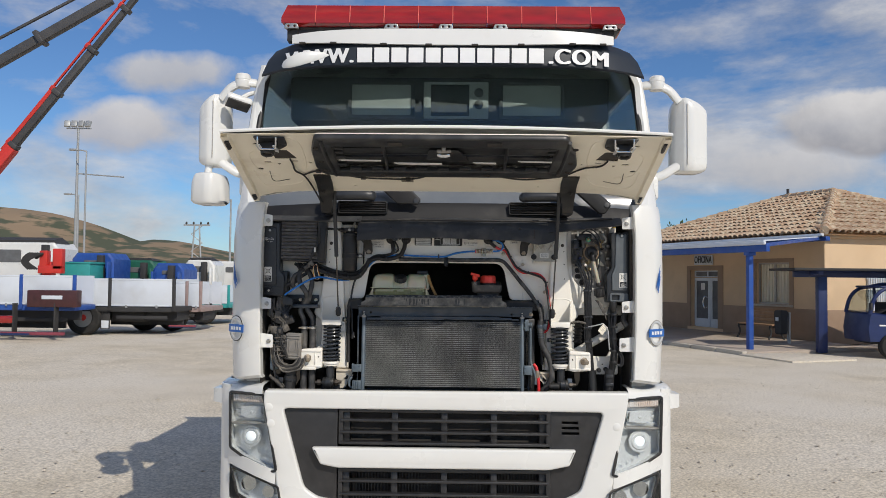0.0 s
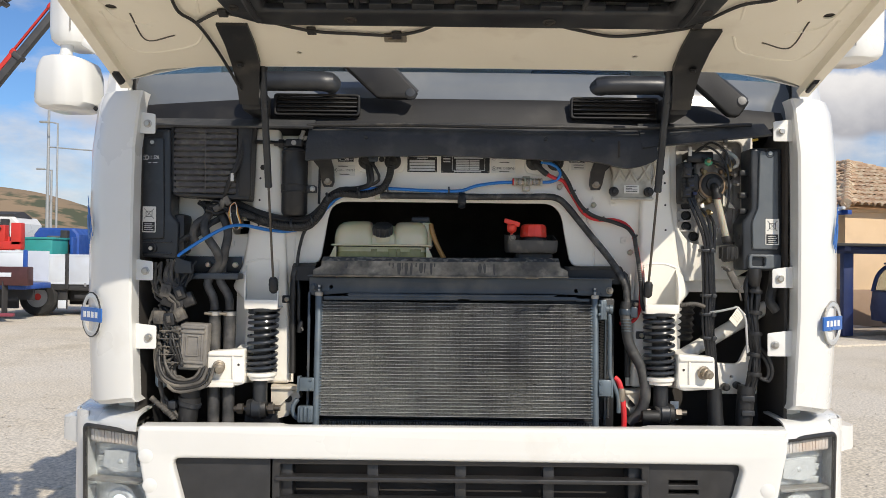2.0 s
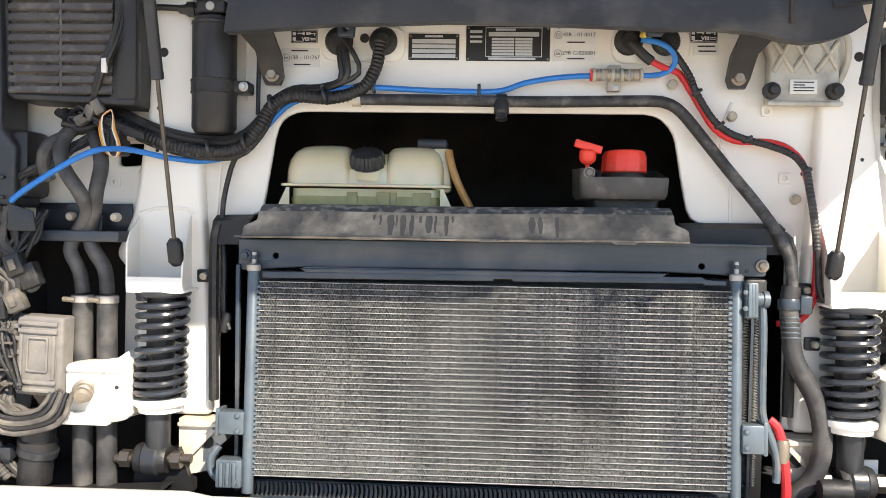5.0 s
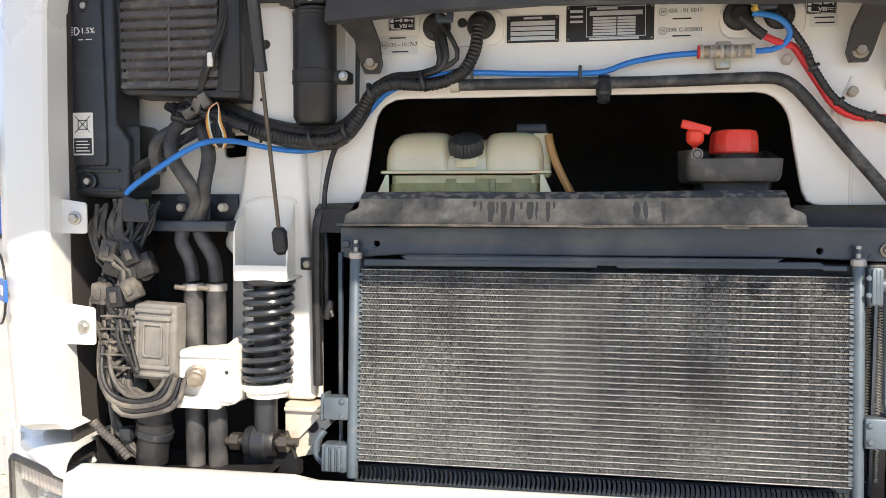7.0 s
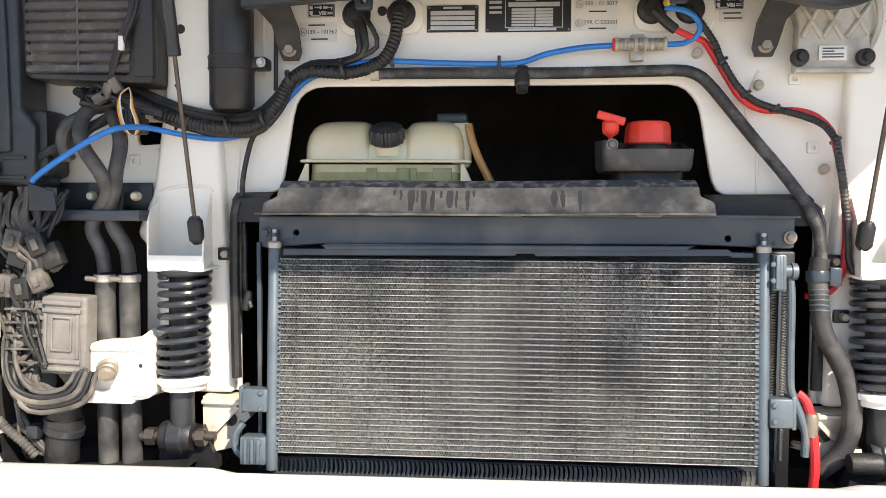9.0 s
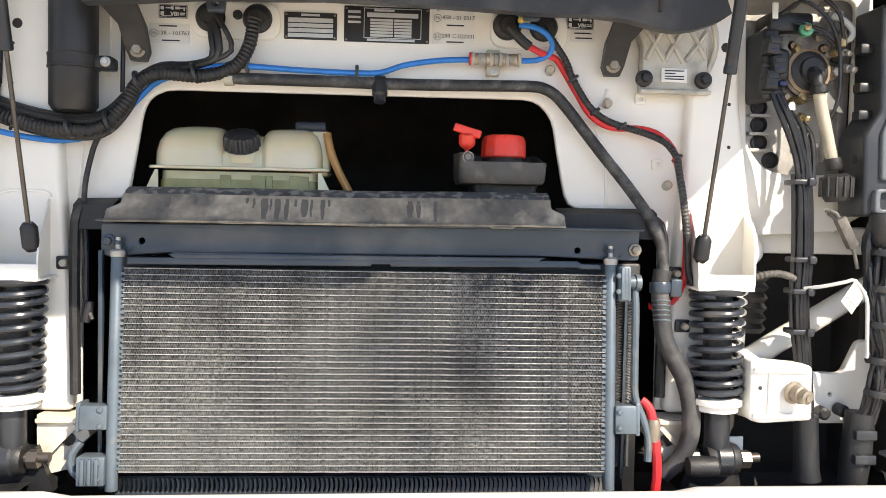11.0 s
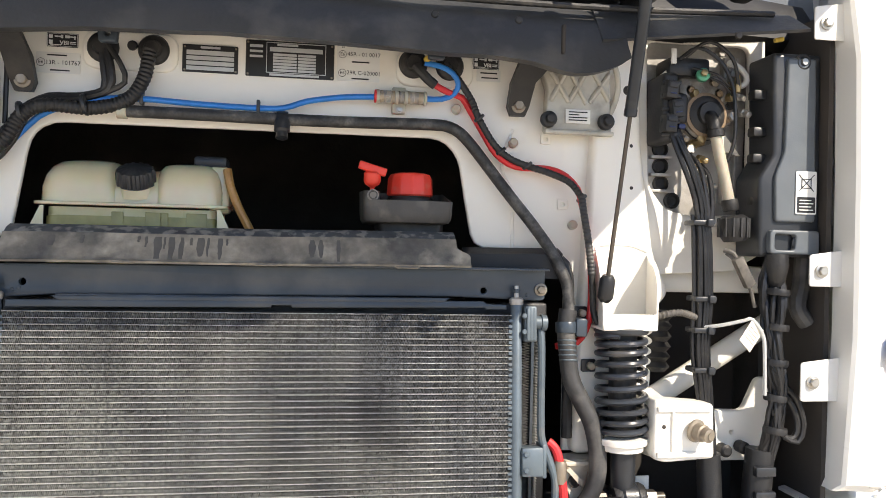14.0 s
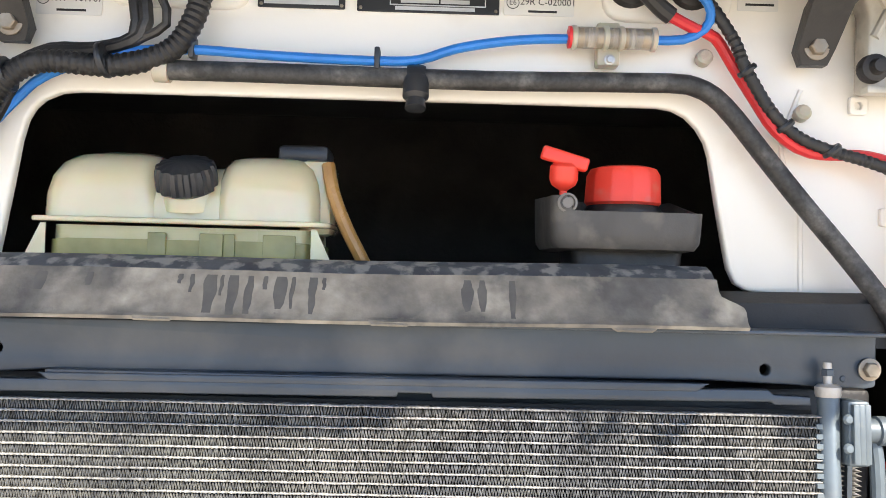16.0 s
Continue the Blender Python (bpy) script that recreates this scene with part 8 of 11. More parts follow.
sym = outline(rounded([(-0.984, 1.914), (-0.978, 1.914), (-0.971, 1.922), (-0.978, 1.930), (-0.984, 1.930)], 0.003), [rounded([(-0.982, 1.916), (-0.979, 1.916), (-0.974, 1.922), (-0.979, 1.928), (-0.982, 1.928)], 0.002)], 0.0006, 0, facing(4.5133))
for k in range(4):
    sym = box(-0.994, -0.986, 4.5128, 4.5134, 1.9145 + 0.0045 * k, 1.916 + 0.0045 * k, bm=sym)
part("aim_symbol", sym, M_WHITEINK, lamp_box)
part("print_bar", box(-0.975, -0.966, 4.5128, 4.5134, 1.905, 1.907), M_WHITEINK, lamp_box)
part("print_bar", box(-0.960, -0.948, 4.5128, 4.5134, 1.905, 1.907), M_WHITEINK, lamp_box)
part("side_box", box(-0.906, -0.868, 4.54, 4.62, 1.625, 1.75, 0.012), M_BLACK, lamp_box)

# louvred intake box
lv = part("intake_box", outline(rounded([(-0.918, 2.03), (-0.66, 2.03), (-0.668, 1.795), (-0.90, 1.805), (-0.915, 1.82)], 0.008), [rounded([(-0.908, 2.02), (-0.706, 2.02), (-0.713, 1.812), (-0.898, 1.817)], 0.006)], 0.09, 0.004, facing(4.585)), M_BLACK, truck, "dusty black louvred air intake box")
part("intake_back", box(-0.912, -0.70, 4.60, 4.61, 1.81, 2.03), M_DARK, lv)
for k in range(11):
    z = 1.817 + 0.0188 * k
    for x0_, x1_ in ((-0.904, -0.808), (-0.804, -0.7095)):
        b = loft([[(x, 4.541, z - 0.0008), (x, 4.536, z + 0.0015), (x, 4.540, z + 0.0125), (x, 4.562, z + 0.0140), (x, 4.562, z + 0.011), (x, 4.546, z + 0.0005)] for x in (x0_, x1_)], closed=True, caps=True)
        part("louvre", b, M_BLADE, lv)
part("centre_divider", box(-0.808, -0.804, 4.538, 4.562, 1.815, 2.024, 0.0008), M_BLADE, lv)
grid = None
for i in range(56):
    x = -0.902 + 0.00345 * i
    grid = box(x - 0.0007, x + 0.0007, 4.546, 4.562, 1.815, 2.025, bm=grid)
part("intake_mesh", grid, M_LOUVRE, lv)
part("box_cheek", box(-0.703, -0.664, 4.536, 4.56, 1.806, 2.026, 0.006), M_BLACK, lv)

# receiver drier
dr = part("receiver_drier", lathe([(0.0, 0), (0.034, 0.002), (0.0405, 0.012), (0.0405, 0.195), (0.036, 0.212), (0.018, 0.218), (0.0, 0.218)], (-0.533, 4.575, 1.748), (0, 0, 1), 32), M_BLACK, truck, "black cylindrical receiver drier in a band clamp")
part("drier_band", lathe([(0.041, -0.013), (0.0430, -0.012), (0.0430, -0.009), (0.0422, -0.008), (0.0422, 0.008), (0.0430, 0.009), (0.0430, 0.012), (0.041, 0.013)], (-0.533, 4.575, 1.835), (0, 0, 1), 32), M_RUBBER, dr)
part("band_lug", box(-0.495, -0.465, 4.56, 4.60, 1.824, 1.846, 0.004), M_BLACK, dr)
bolt((-0.474, 4.56, 1.835), 0.006, parent=dr)
head_ = part("drier_head", box(-0.560, -0.506, 4.550, 4.602, 1.966, 1.990, 0.005, 3), M_BLACK, dr)
part("sight_glass", lathe([(0.008, 0), (0.008, 0.003), (0.006, 0.004), (0, 0.004)], (-0.533, 4.550, 1.978), (0, -1, 0), 14), M_ALLOY, head_)
part("rolled_rim", lathe([(0.0385, 0), (0.0415, 0.002), (0.0415, 0.006), (0.037, 0.009)], (-0.533, 4.575, 1.946), (0, 0, 1), 32), M_BLACK, dr)
for sx_, x_ in ((1, -0.506), (-1, -0.560)):
    part("drier_fitting", lathe([(0.012, 0), (0.012, 0.008), (0.0145, 0.009), (0.0145, 0.024), (0.010, 0.026), (0.008, 0.040)], (x_, 4.575, 1.978), (sx_, 0, 0), 6), M_BLACK, dr)
part("pressure_switch", lathe([(0.009, 0), (0.009, 0.012), (0.0065, 0.014), (0.0065, 0.03), (0.004, 0.032)], (-0.515, 4.57, 1.990), (0.3, 0, 1), 10), M_ALLOY, dr)
part("drier_pipe", sweep([(-0.56, 4.575, 1.978), (-0.60, 4.58, 1.982), (-0.66, 4.585, 1.984), (-0.70, 4.59, 1.975), (-0.715, 4.59, 1.95)], 0.006, 8), M_BLACK, dr)
part("drier_pipe", sweep([(-0.457, 4.59, 1.99), (-0.457, 4.60, 1.95), (-0.459, 4.605, 1.88), (-0.46, 4.605, 1.79)], 0.0042, 8), M_BLACK, dr)

# heater hoses
for k, pts in enumerate(([(-0.79, 4.60, 1.765), (-0.80, 4.56, 1.75), (-0.806, 4.54, 1.72), (-0.795, 4.53, 1.68), (-0.765, 4.53, 1.635), (-0.760, 4.55, 1.60), (-0.786, 4.565, 1.565), (-0.800, 4.562, 1.530), (-0.782, 4.562, 1.49), (-0.776, 4.562, 1.45)],
                         [(-0.78, 4.60, 1.76), (-0.75, 4.56, 1.735), (-0.735, 4.55, 1.69), (-0.742, 4.545, 1.64), (-0.752, 4.555, 1.60), (-0.765, 4.565, 1.57), (-0.758, 4.562, 1.535), (-0.734, 4.562, 1.495), (-0.729, 4.562, 1.45)])):
    hz_ = part("heater_hose", sweep(pts, 0.0135, 12), M_HOSE, truck, "black rubber heater hose")
    x = (-0.776, -0.729)[k]
    part("hose_pipe", lathe([(0.0185, 0), (0.0185, 0.35)], (x, 4.562, 1.09), (0, 0, 1), 20), M_HOSE, hz_)
    part("hose_clip", lathe([(0.0195, 0), (0.021, 0.002), (0.021, 0.012), (0.0195, 0.014)], (x, 4.562, 1.432), (0, 0, 1), 20), M_ALLOY, hz_)
    part("clip_screw", rod((x - 0.026, 4.541, 1.440), (x - 0.004, 4.541, 1.438), 0.0050, 8), M_RUSTY, hz_)
part("bent_hose", sweep([(-0.80, 4.55, 1.74), (-0.83, 4.54, 1.72), (-0.842, 4.545, 1.69), (-0.84, 4.56, 1.66)], 0.013, 10), M_HOSE, truck)
part("hose_tray", box(-0.903, -0.700, 4.545, 4.618, 1.546, 1.566, 0.003), M_STEEL, truck, "blue-grey steel hose tray")
part("tray_back", box(-0.898, -0.706, 4.616, 4.621, 1.566, 1.618, 0.002), M_SATIN, truck)
part("tray_tab", outline(rounded([(-0.882, 1.565), (-0.882, 1.615), (-0.835, 1.60), (-0.83, 1.565)], 0.004), [], 0.004, 0.001, facing(4.50)), M_SATIN, truck)
part("tray_tab", outline(rounded([(-0.785, 1.565), (-0.815, 1.612), (-0.80, 1.618), (-0.745, 1.595), (-0.745, 1.565)], 0.004), [], 0.004, 0.001, facing(4.575)), M_SATIN, truck)
for x in (-0.80, -0.715):
    part("tray_stud", lathe([(0.0085, 0), (0.0085, 0.012), (0.006, 0.016), (0, 0.016)], (x, 4.572, 1.592), (0, -1, 0), 12), M_CLEARHOSE, truck)

# loose looms hanging at the left: many thin cables
rng = random.Random(4)
def tangle(n, start, mids, end, spread, r0, r1, parent, material, name):
    for k in range(n):
        j = lambda q, f: (q[0] + rng.uniform(-1, 1) * spread * f, q[1] + rng.uniform(-1, 1) * spread * 0.7 * f, q[2] + rng.uniform(-1, 1) * spread * 0.7 * f)
        pts = [j(start, 0.5)] + [j(m_, 1.0) for m_ in mids] + [j(end, 0.5)]
        part(name, sweep(pts, rng.uniform(r0, r1), 7, step=0.016), material, parent)


ecu = part("control_unit", box(-0.043, 0.043, -0.022, 0.022, -0.072, 0.072, 0.006, 3, m=pose(-0.824, 4.520, 1.340, 0, 2.5, 0)), M_ECU, truck, "grey plastic control unit plugged into wiring")
part("unit_face", box(-0.034, 0.034, -0.026, -0.018, -0.062, 0.062, 0.006, 3, m=pose(-0.824, 4.520, 1.340, 0, 2.5, 0)), M_ECU, ecu)
part("unit_recess", outline(rect(-0.020, 0.020, -0.028, 0.036, 0.004), [rect(-0.016, 0.016, -0.024, 0.032, 0.003)], 0.004, 0.001, pose(-0.824, 4.492, 1.340, 90, 0, 0) @ pose(0, 0, 0, 0, 0, -2.5)), M_ECU, ecu)
for dz in (-0.045, -0.02, 0.005, 0.03, 0.052):
    part("unit_rib", box(-0.047, -0.036, -0.024, 0.02, dz - 0.004, dz + 0.004, 0.001, m=pose(-0.824, 4.520, 1.340, 0, 2.5, 0)), M_ECU, ecu)
for k in range(16):
    z = 1.29 + 0.0075 * k
    part("plug_wire", sweep([(-0.864, 4.512, z), (-0.885, 4.495, z + rng.uniform(-0.006, 0.006)), (-0.90, 4.487, z + rng.uniform(-0.02, 0.012)), (-0.915, 4.51, z + rng.uniform(0.0, 0.05))], rng.uniform(0.0028, 0.004), 7), M_GREYW, ecu)
for dz in (-0.060, -0.046, 0.046, 0.060):
    part("unit_ridge", box(-0.036, 0.036, -0.031, -0.024, dz - 0.004, dz + 0.004, 0.002, m=pose(-0.824, 4.520, 1.340, 0, 2.5, 0)), M_ECU, ecu)
for dx in (-0.03, 0.03):
    part("unit_ridge", box(dx - 0.003, dx + 0.003, -0.030, -0.024, -0.04, 0.04, 0.001, m=pose(-0.824, 4.520, 1.340, 0, 2.5, 0)), M_ECU, ecu)
for k in range(5):
    a_ = rng.uniform(0.0, 0.02)
    part("looped_cable", sweep([(-0.925 + a_, 4.49, 1.345 - 0.012 * k), (-0.918 + a_, 4.475, 1.295 - 0.010 * k), (-0.895 + a_, 4.466 - 0.002 * k, 1.258 - 0.009 * k), (-0.85, 4.466, 1.243 - 0.009 * k), (-0.81 + 0.009 * k, 4.474, 1.250 - 0.006 * k), (-0.795 + 0.010 * k, 4.487, 1.278)], 0.0042 + 0.0008 * (k % 3), 8), M_RUBBER if k % 2 else M_GREYW, ecu)
part("plug_block", box(-0.880, -0.866, 4.50, 4.54, 1.280, 1.405, 0.004), M_GREYW, ecu)
tangle(13, (-0.905, 4.53, 1.33), [(-0.90, 4.51, 1.27), (-0.87, 4.49, 1.235), (-0.81, 4.49, 1.232)], (-0.79, 4.50, 1.275), 0.02, 0.0035, 0.006, truck, M_GREYW, "looped_cable")
tangle(14, (-0.905, 4.53, 1.60), [(-0.90, 4.52, 1.55), (-0.885, 4.50, 1.50), (-0.88, 4.50, 1.45)], (-0.905, 4.50, 1.38), 0.022, 0.0035, 0.006, truck, M_GREYW, "hanging_cable")
tangle(5, (-0.945, 4.53, 1.60), [(-0.95, 4.52, 1.55), (-0.93, 4.51, 1.50)], (-0.89, 4.51, 1.47), 0.02, 0.003, 0.005, truck, M_GREYW, "hanging_cable")
tangle(9, (-0.93, 4.52, 1.47), [(-0.90, 4.50, 1.42), (-0.885, 4.49, 1.36)], (-0.86, 4.49, 1.29), 0.022, 0.003, 0.0055, truck, M_RUBBER, "hanging_cable")
tangle(9, (-0.955, 4.54, 1.45), [(-0.945, 4.53, 1.38), (-0.925, 4.51, 1.31), (-0.90, 4.50, 1.25)], (-0.85, 4.50, 1.225), 0.02, 0.0035, 0.006, truck, M_GREYW, "looped_cable")
tangle(6, (-0.84, 4.54, 1.60), [(-0.86, 4.52, 1.55), (-0.88, 4.505, 1.50)], (-0.885, 4.50, 1.43), 0.016, 0.003, 0.005, truck, M_RUBBER, "hanging_cable")
for k, (x, z, a) in enumerate(((-0.905, 1.512, 12), (-0.862, 1.505, -20), (-0.925, 1.43, 5), (-0.893, 1.425, -8), (-0.862, 1.44, -25))):
    plug = box(-0.016, 0.016, -0.012, 0.012, -0.02, 0.02, 0.004, m=pose(x, 4.492, z, 0, a, 0))
    plug_ = part("connector_plug", plug, M_BLACK if k % 2 else M_GREYW, truck)
    part("plug_latch", box(-0.006, 0.006, -0.016, -0.012, -0.010, 0.010, 0.001, m=pose(x, 4.492, z, 0, a, 0)), M_GREYW, plug_)
for k in range(5):
    part("cable_strap", box(-0.92, -0.86, 4.476, 4.481, 1.292 + 0.024 * k, 1.296 + 0.024 * k, 0.001), M_GREYW, truck)
tangle(7, (-0.92, 4.55, 1.635), [(-0.88, 4.55, 1.665), (-0.835, 4.56, 1.69)], (-0.76, 4.58, 1.745), 0.022, 0.004, 0.007, truck, M_RUBBER, "loom_cable")
tangle(6, (-0.83, 4.59, 1.79), [(-0.81, 4.57, 1.775), (-0.79, 4.56, 1.765)], (-0.735, 4.58, 1.775), 0.02, 0.004, 0.009, truck, M_RUBBER, "loom_cable")
tangle(4, (-0.69, 4.55, 2.02), [(-0.70, 4.535, 1.93), (-0.725, 4.53, 1.86)], (-0.755, 4.55, 1.79), 0.008, 0.004, 0.007, truck, M_RUBBER, "loom_cable")
part("tape_flag", box(-0.723, -0.713, 4.522, 4.53, 1.852, 1.878, 0.002, m=None), M_LABEL, truck)
for k in range(3):
    plug = box(-0.018, 0.018, -0.012, 0.012, -0.022, 0.022, 0.004, m=pose(-0.90 + 0.03 * k, 4.50, 1.485 - 0.018 * (k % 2), 0, 18 - 20 * k, 0))
    part("connector_plug", plug, M_RUBBER, truck)
for off_, m_ in ((0.0, M_YELW), (0.0025, M_ORANGEW), (-0.0025, M_LABEL)):
    for side_ in (-1, 1):
        loop_ = [(-0.712, 4.54, 1.788), (-0.712 + side_ * 0.010, 4.532, 1.775), (-0.712 + side_ * (0.012 + off_), 4.527, 1.752), (-0.709 + side_ * (0.014 + off_), 4.527, 1.730), (-0.707 + side_ * (0.012 + off_), 4.531, 1.712), (-0.706 + side_ * 0.004, 4.540, 1.702)]
        loop_ = [(x + 0.0025 * math.sin(5.0 * i_ + 40 * off_), y, z) for i_, (x, y, z) in enumerate(loop_)]
        part("thin_wire_loop", sweep(loop_, 0.0014, 6), m_, truck)
rly_ = part("relay_block", box(-0.728, -0.694, 4.538, 4.585, 1.706, 1.752, 0.006), M_BLACK, truck)
for k in range(4):
    part("relay_rib", box(-0.727 + 0.009 * k, -0.723 + 0.009 * k, 4.535, 4.540, 1.712, 1.746, 0.001), M_BLACK, rly_)
for k in range(9):
    a0_ = rng.uniform(-0.02, 0.02)
    part("loom_cable", sweep([(-0.780 + a0_, 4.56, 1.79 + a0_ * 0.4), (-0.752 + a0_, 4.538, 1.776 - a0_), (-0.725, 4.545, 1.765 + a0_ * 0.5), (-0.690, 4.55, 1.752 + a0_ * 0.4), (-0.655, 4.552, 1.742 + a0_ * 0.3)], rng.uniform(0.0022, 0.0042), 7), M_CABLE, truck)
for x, z, a in ((-0.752, 1.782, 20), (-0.736, 1.792, -30), (-0.765, 1.770, 60)):
    part("connector_plug", box(-0.009, 0.009, -0.008, 0.008, -0.014, 0.014, 0.003, m=pose(x, 4.540, z, 0, a, 0)), M_GREYW, truck)
part("tape_flag", box(-0.715, -0.685, 4.565, 4.585, 1.735, 1.752, 0.004), M_CLEARHOSE, truck)
# lower left: air pipe, corrugated tube and brackets
low_p = part("air_pipe", lathe([(0.030, 0), (0.030, 0.06), (0.034, 0.062), (0.034, 0.078), (0.030, 0.08), (0.028, 0.12), (0.032, 0.13)], (-0.845, 4.52, 1.105), (0.1, 0, 1), 24), M_RUBBER, truck, "black rubber air pipe with clamp")
part("pipe_clamp", lathe([(0.0335, 0), (0.036, 0.002), (0.036, 0.014), (0.0335, 0.016)], (-0.840, 4.52, 1.155), (0.25, 0, 1), 24), M_SATIN, low_p)
part("clamp_lug", box(-0.895, -0.872, 4.49, 4.52, 1.15, 1.175, 0.004), M_SATIN, low_p)
part("corrugated_tube", sweep([(-0.945, 4.49, 1.185), (-0.92, 4.485, 1.165), (-0.895, 4.485, 1.145), (-0.875, 4.49, 1.12)], 0.009, 10, ribs=0.002), M_GREYW, truck)
tangle(5, (-0.93, 4.53, 1.25), [(-0.925, 4.52, 1.20), (-0.90, 4.51, 1.15)], (-0.86, 4.51, 1.115), 0.018, 0.003, 0.005, truck, M_GREYW, "looped_cable")
part("wash_bottle", box(-0.965, -0.925, 4.56, 4.66, 1.20, 1.40, 0.02, 3), mat("pale_blue_plastic", (0.42, 0.52, 0.60), (0.36, 0.46, 0.54), rough=0.35), truck, "pale blue plastic bottle deep in the bay")
part("lower_bracket", box(-0.80, -0.70, 4.505, 4.56, 1.215, 1.232, 0.004), M_BAY, truck)
part("lower_liner_panel", loft([[(-0.94, 4.485, 1.16), (-0.93, 4.48, 1.10), (-0.84, 4.478, 1.085), (-0.60, 4.48, 1.10)], [(-0.94, 4.56, 1.16), (-0.93, 4.56, 1.10), (-0.84, 4.56, 1.085), (-0.60, 4.56, 1.10)]]), M_RUBBER, truck)
part("stay_tube", rod((-1.0, 4.62, 1.52), (-0.88, 4.58, 1.46), 0.016), M_MODULE, truck)

# ---- right side of the bay ----
rbx = outline(rounded([(0.872, 1.595), (0.995, 1.595), (0.990, 1.975), (0.892, 1.975), (0.896, 1.785), (0.868, 1.742)], 0.008), [], 0.09, 0.008, facing(4.568), 3)
cover = part("service_cover", rbx, M_SATIN, truck, "tall black plastic service cover with a warning label")
part("cover_ridge", outline(rounded([(0.918, 1.66), (0.978, 1.66), (0.975, 1.965), (0.918, 1.965), (0.914, 1.79), (0.896, 1.745), (0.898, 1.66)], 0.008), [], 0.012, 0.004, facing(4.521), 2), M_COVER, cover)
for z in (1.958, 1.622):
    part("cover_screw", lathe([(0.016, 0), (0.016, 0.004), (0.012, 0.006), (0.009, 0.003), (0.007, 0.006), (0, 0.006)], (0.949, 4.520, z), (0, -1, 0), 20), M_SATIN, cover)
    part("screw_head", lathe([(0.0065, 0), (0.006, 0.004), (0, 0.004)], (0.949, 4.515, z), (0, -1, 0), 12), M_METAL, cover)
waste_label(0.957, 1.715, cover)
part("cover_rib", outline(rounded([(0.885, 1.60), (0.985, 1.60), (0.985, 1.645), (0.885, 1.645)], 0.01), [rounded([(0.895, 1.608), (0.935, 1.608), (0.938, 1.636), (0.895, 1.638)], 0.006)], 0.02, 0.003, facing(4.520)), M_COVER, cover)
for z in (1.90, 1.83, 1.78, 1.70):
    part("cover_clip", box(0.868, 0.895, 4.545, 4.57, z - 0.009, z + 0.009, 0.004), M_BLACK, cover)
part("lamp_connector", lathe([(0.02, 0), (0.022, 0.02), (0.016, 0.05), (0.010, 0.06)], (0.905, 4.52, 1.60), (0, 0, -1), 16), M_RUBBER, cover)

vp = part("valve_plate", outline(rounded([(0.68, 2.02), (0.688, 1.715), (0.73, 1.67), (0.91, 1.66), (0.915, 2.02)], 0.015), [], 0.02, 0.004, facing(4.665)), M_PLATE, truck, "cast alloy plate behind the brake valves")
for x, z in ((0.731, 1.803), (0.732, 1.770), (0.733, 1.735), (0.757, 1.702)):
    part("plate_port", lathe([(0.016, 0), (0.016, 0.006), (0.0125, 0.008), (0.010, 0.002), (0, 0.002)], (x, 4.655, z), (0, -1, 0), 16), M_RUBBER, vp)
for z in (1.72, 1.752, 1.787, 1.82):
    part("port_divider", box(0.708, 0.752, 4.64, 4.656, z - 0.003, z + 0.003, 0.001), M_PLATE, vp)
for x in (0.86, 0.885):
    part("plate_rib", box(x - 0.003, x + 0.003, 4.638, 4.656, 1.70, 1.99, 0.001), M_PLATE, vp)
for x, z in ((0.88, 1.96), (0.855, 2.0), (0.87, 1.80), (0.84, 1.72)):
    bolt((x, 4.652, z), 0.008, parent=vp)
vb_ = part("brake_valve", lathe([(0.050, 0), (0.055, 0.008), (0.055, 0.022), (0.047, 0.030), (0.047, 0.045), (0.040, 0.05), (0.036, 0.047), (0.030, 0.052), (0.022, 0.062), (0, 0.062)], (0.795, 4.645, 1.862), (0.05, -1, 0.05), 32), M_VALVE, truck, "cast alloy foot brake valve with hoses")
part("flange_ring", lathe([(0.0405, 0.0), (0.0435, 0.001), (0.0435, 0.004), (0.0405, 0.005)], (0.7965, 4.596, 1.8645), (0.05, -1, 0.05), 32), M_TAN, vb_)
part("valve_boss", lathe([(0.037, 0.0), (0.037, 0.006), (0.030, 0.010), (0.024, 0.011), (0.022, 0.018), (0, 0.018)], (0.797, 4.596, 1.8645), (0.05, -1, 0.05), 32), M_RUBBER, vb_)
for x, z in ((0.768, 1.912), (0.826, 1.908), (0.752, 1.850), (0.842, 1.858)):
    lug = part("valve_lug", lathe([(0.012, 0), (0.012, 0.022), (0.010, 0.025), (0.006, 0.025)], (x, 4.625, z), (0, -1, 0), 14), M_VALVE, vb_)
    part("lug_bolt", lathe([(0.0068, 0), (0.0068, 0.005), (0.0035, 0.006), (0, 0.004)], (x, 4.600, z), (0, -1, 0), 8), M_TAN, lug)
for k, (x, z, a) in enumerate(((0.704, 1.900, 6), (0.716, 1.866, -8), (0.703, 1.838, 4))):
    plug_ = part("valve_plug", box(-0.012, 0.012, -0.016, 0.016, -0.017, 0.017, 0.004, 2, m=pose(x, 4.556, z, 0, a, 0)), M_BLACK, vb_)
    part("plug_lock", box(-0.006, 0.006, -0.0180, -0.0155, -0.0012, 0.0012, 0.0005, m=pose(x, 4.556, z - 0.008, 0, a, 0)), M_NAVY, plug_)
    part("plug_ridge", box(-0.009, 0.009, -0.0185, -0.0155, 0.002, 0.012, 0.001, m=pose(x, 4.556, z, 0, a, 0)), M_BLACK, plug_)
part("valve_groove", lathe([(0.0475, 0), (0.0485, 0.002), (0.0475, 0.004)], (0.796, 4.606, 1.864), (0.05, -1, 0.05), 28), M_RUBBER, vb_)
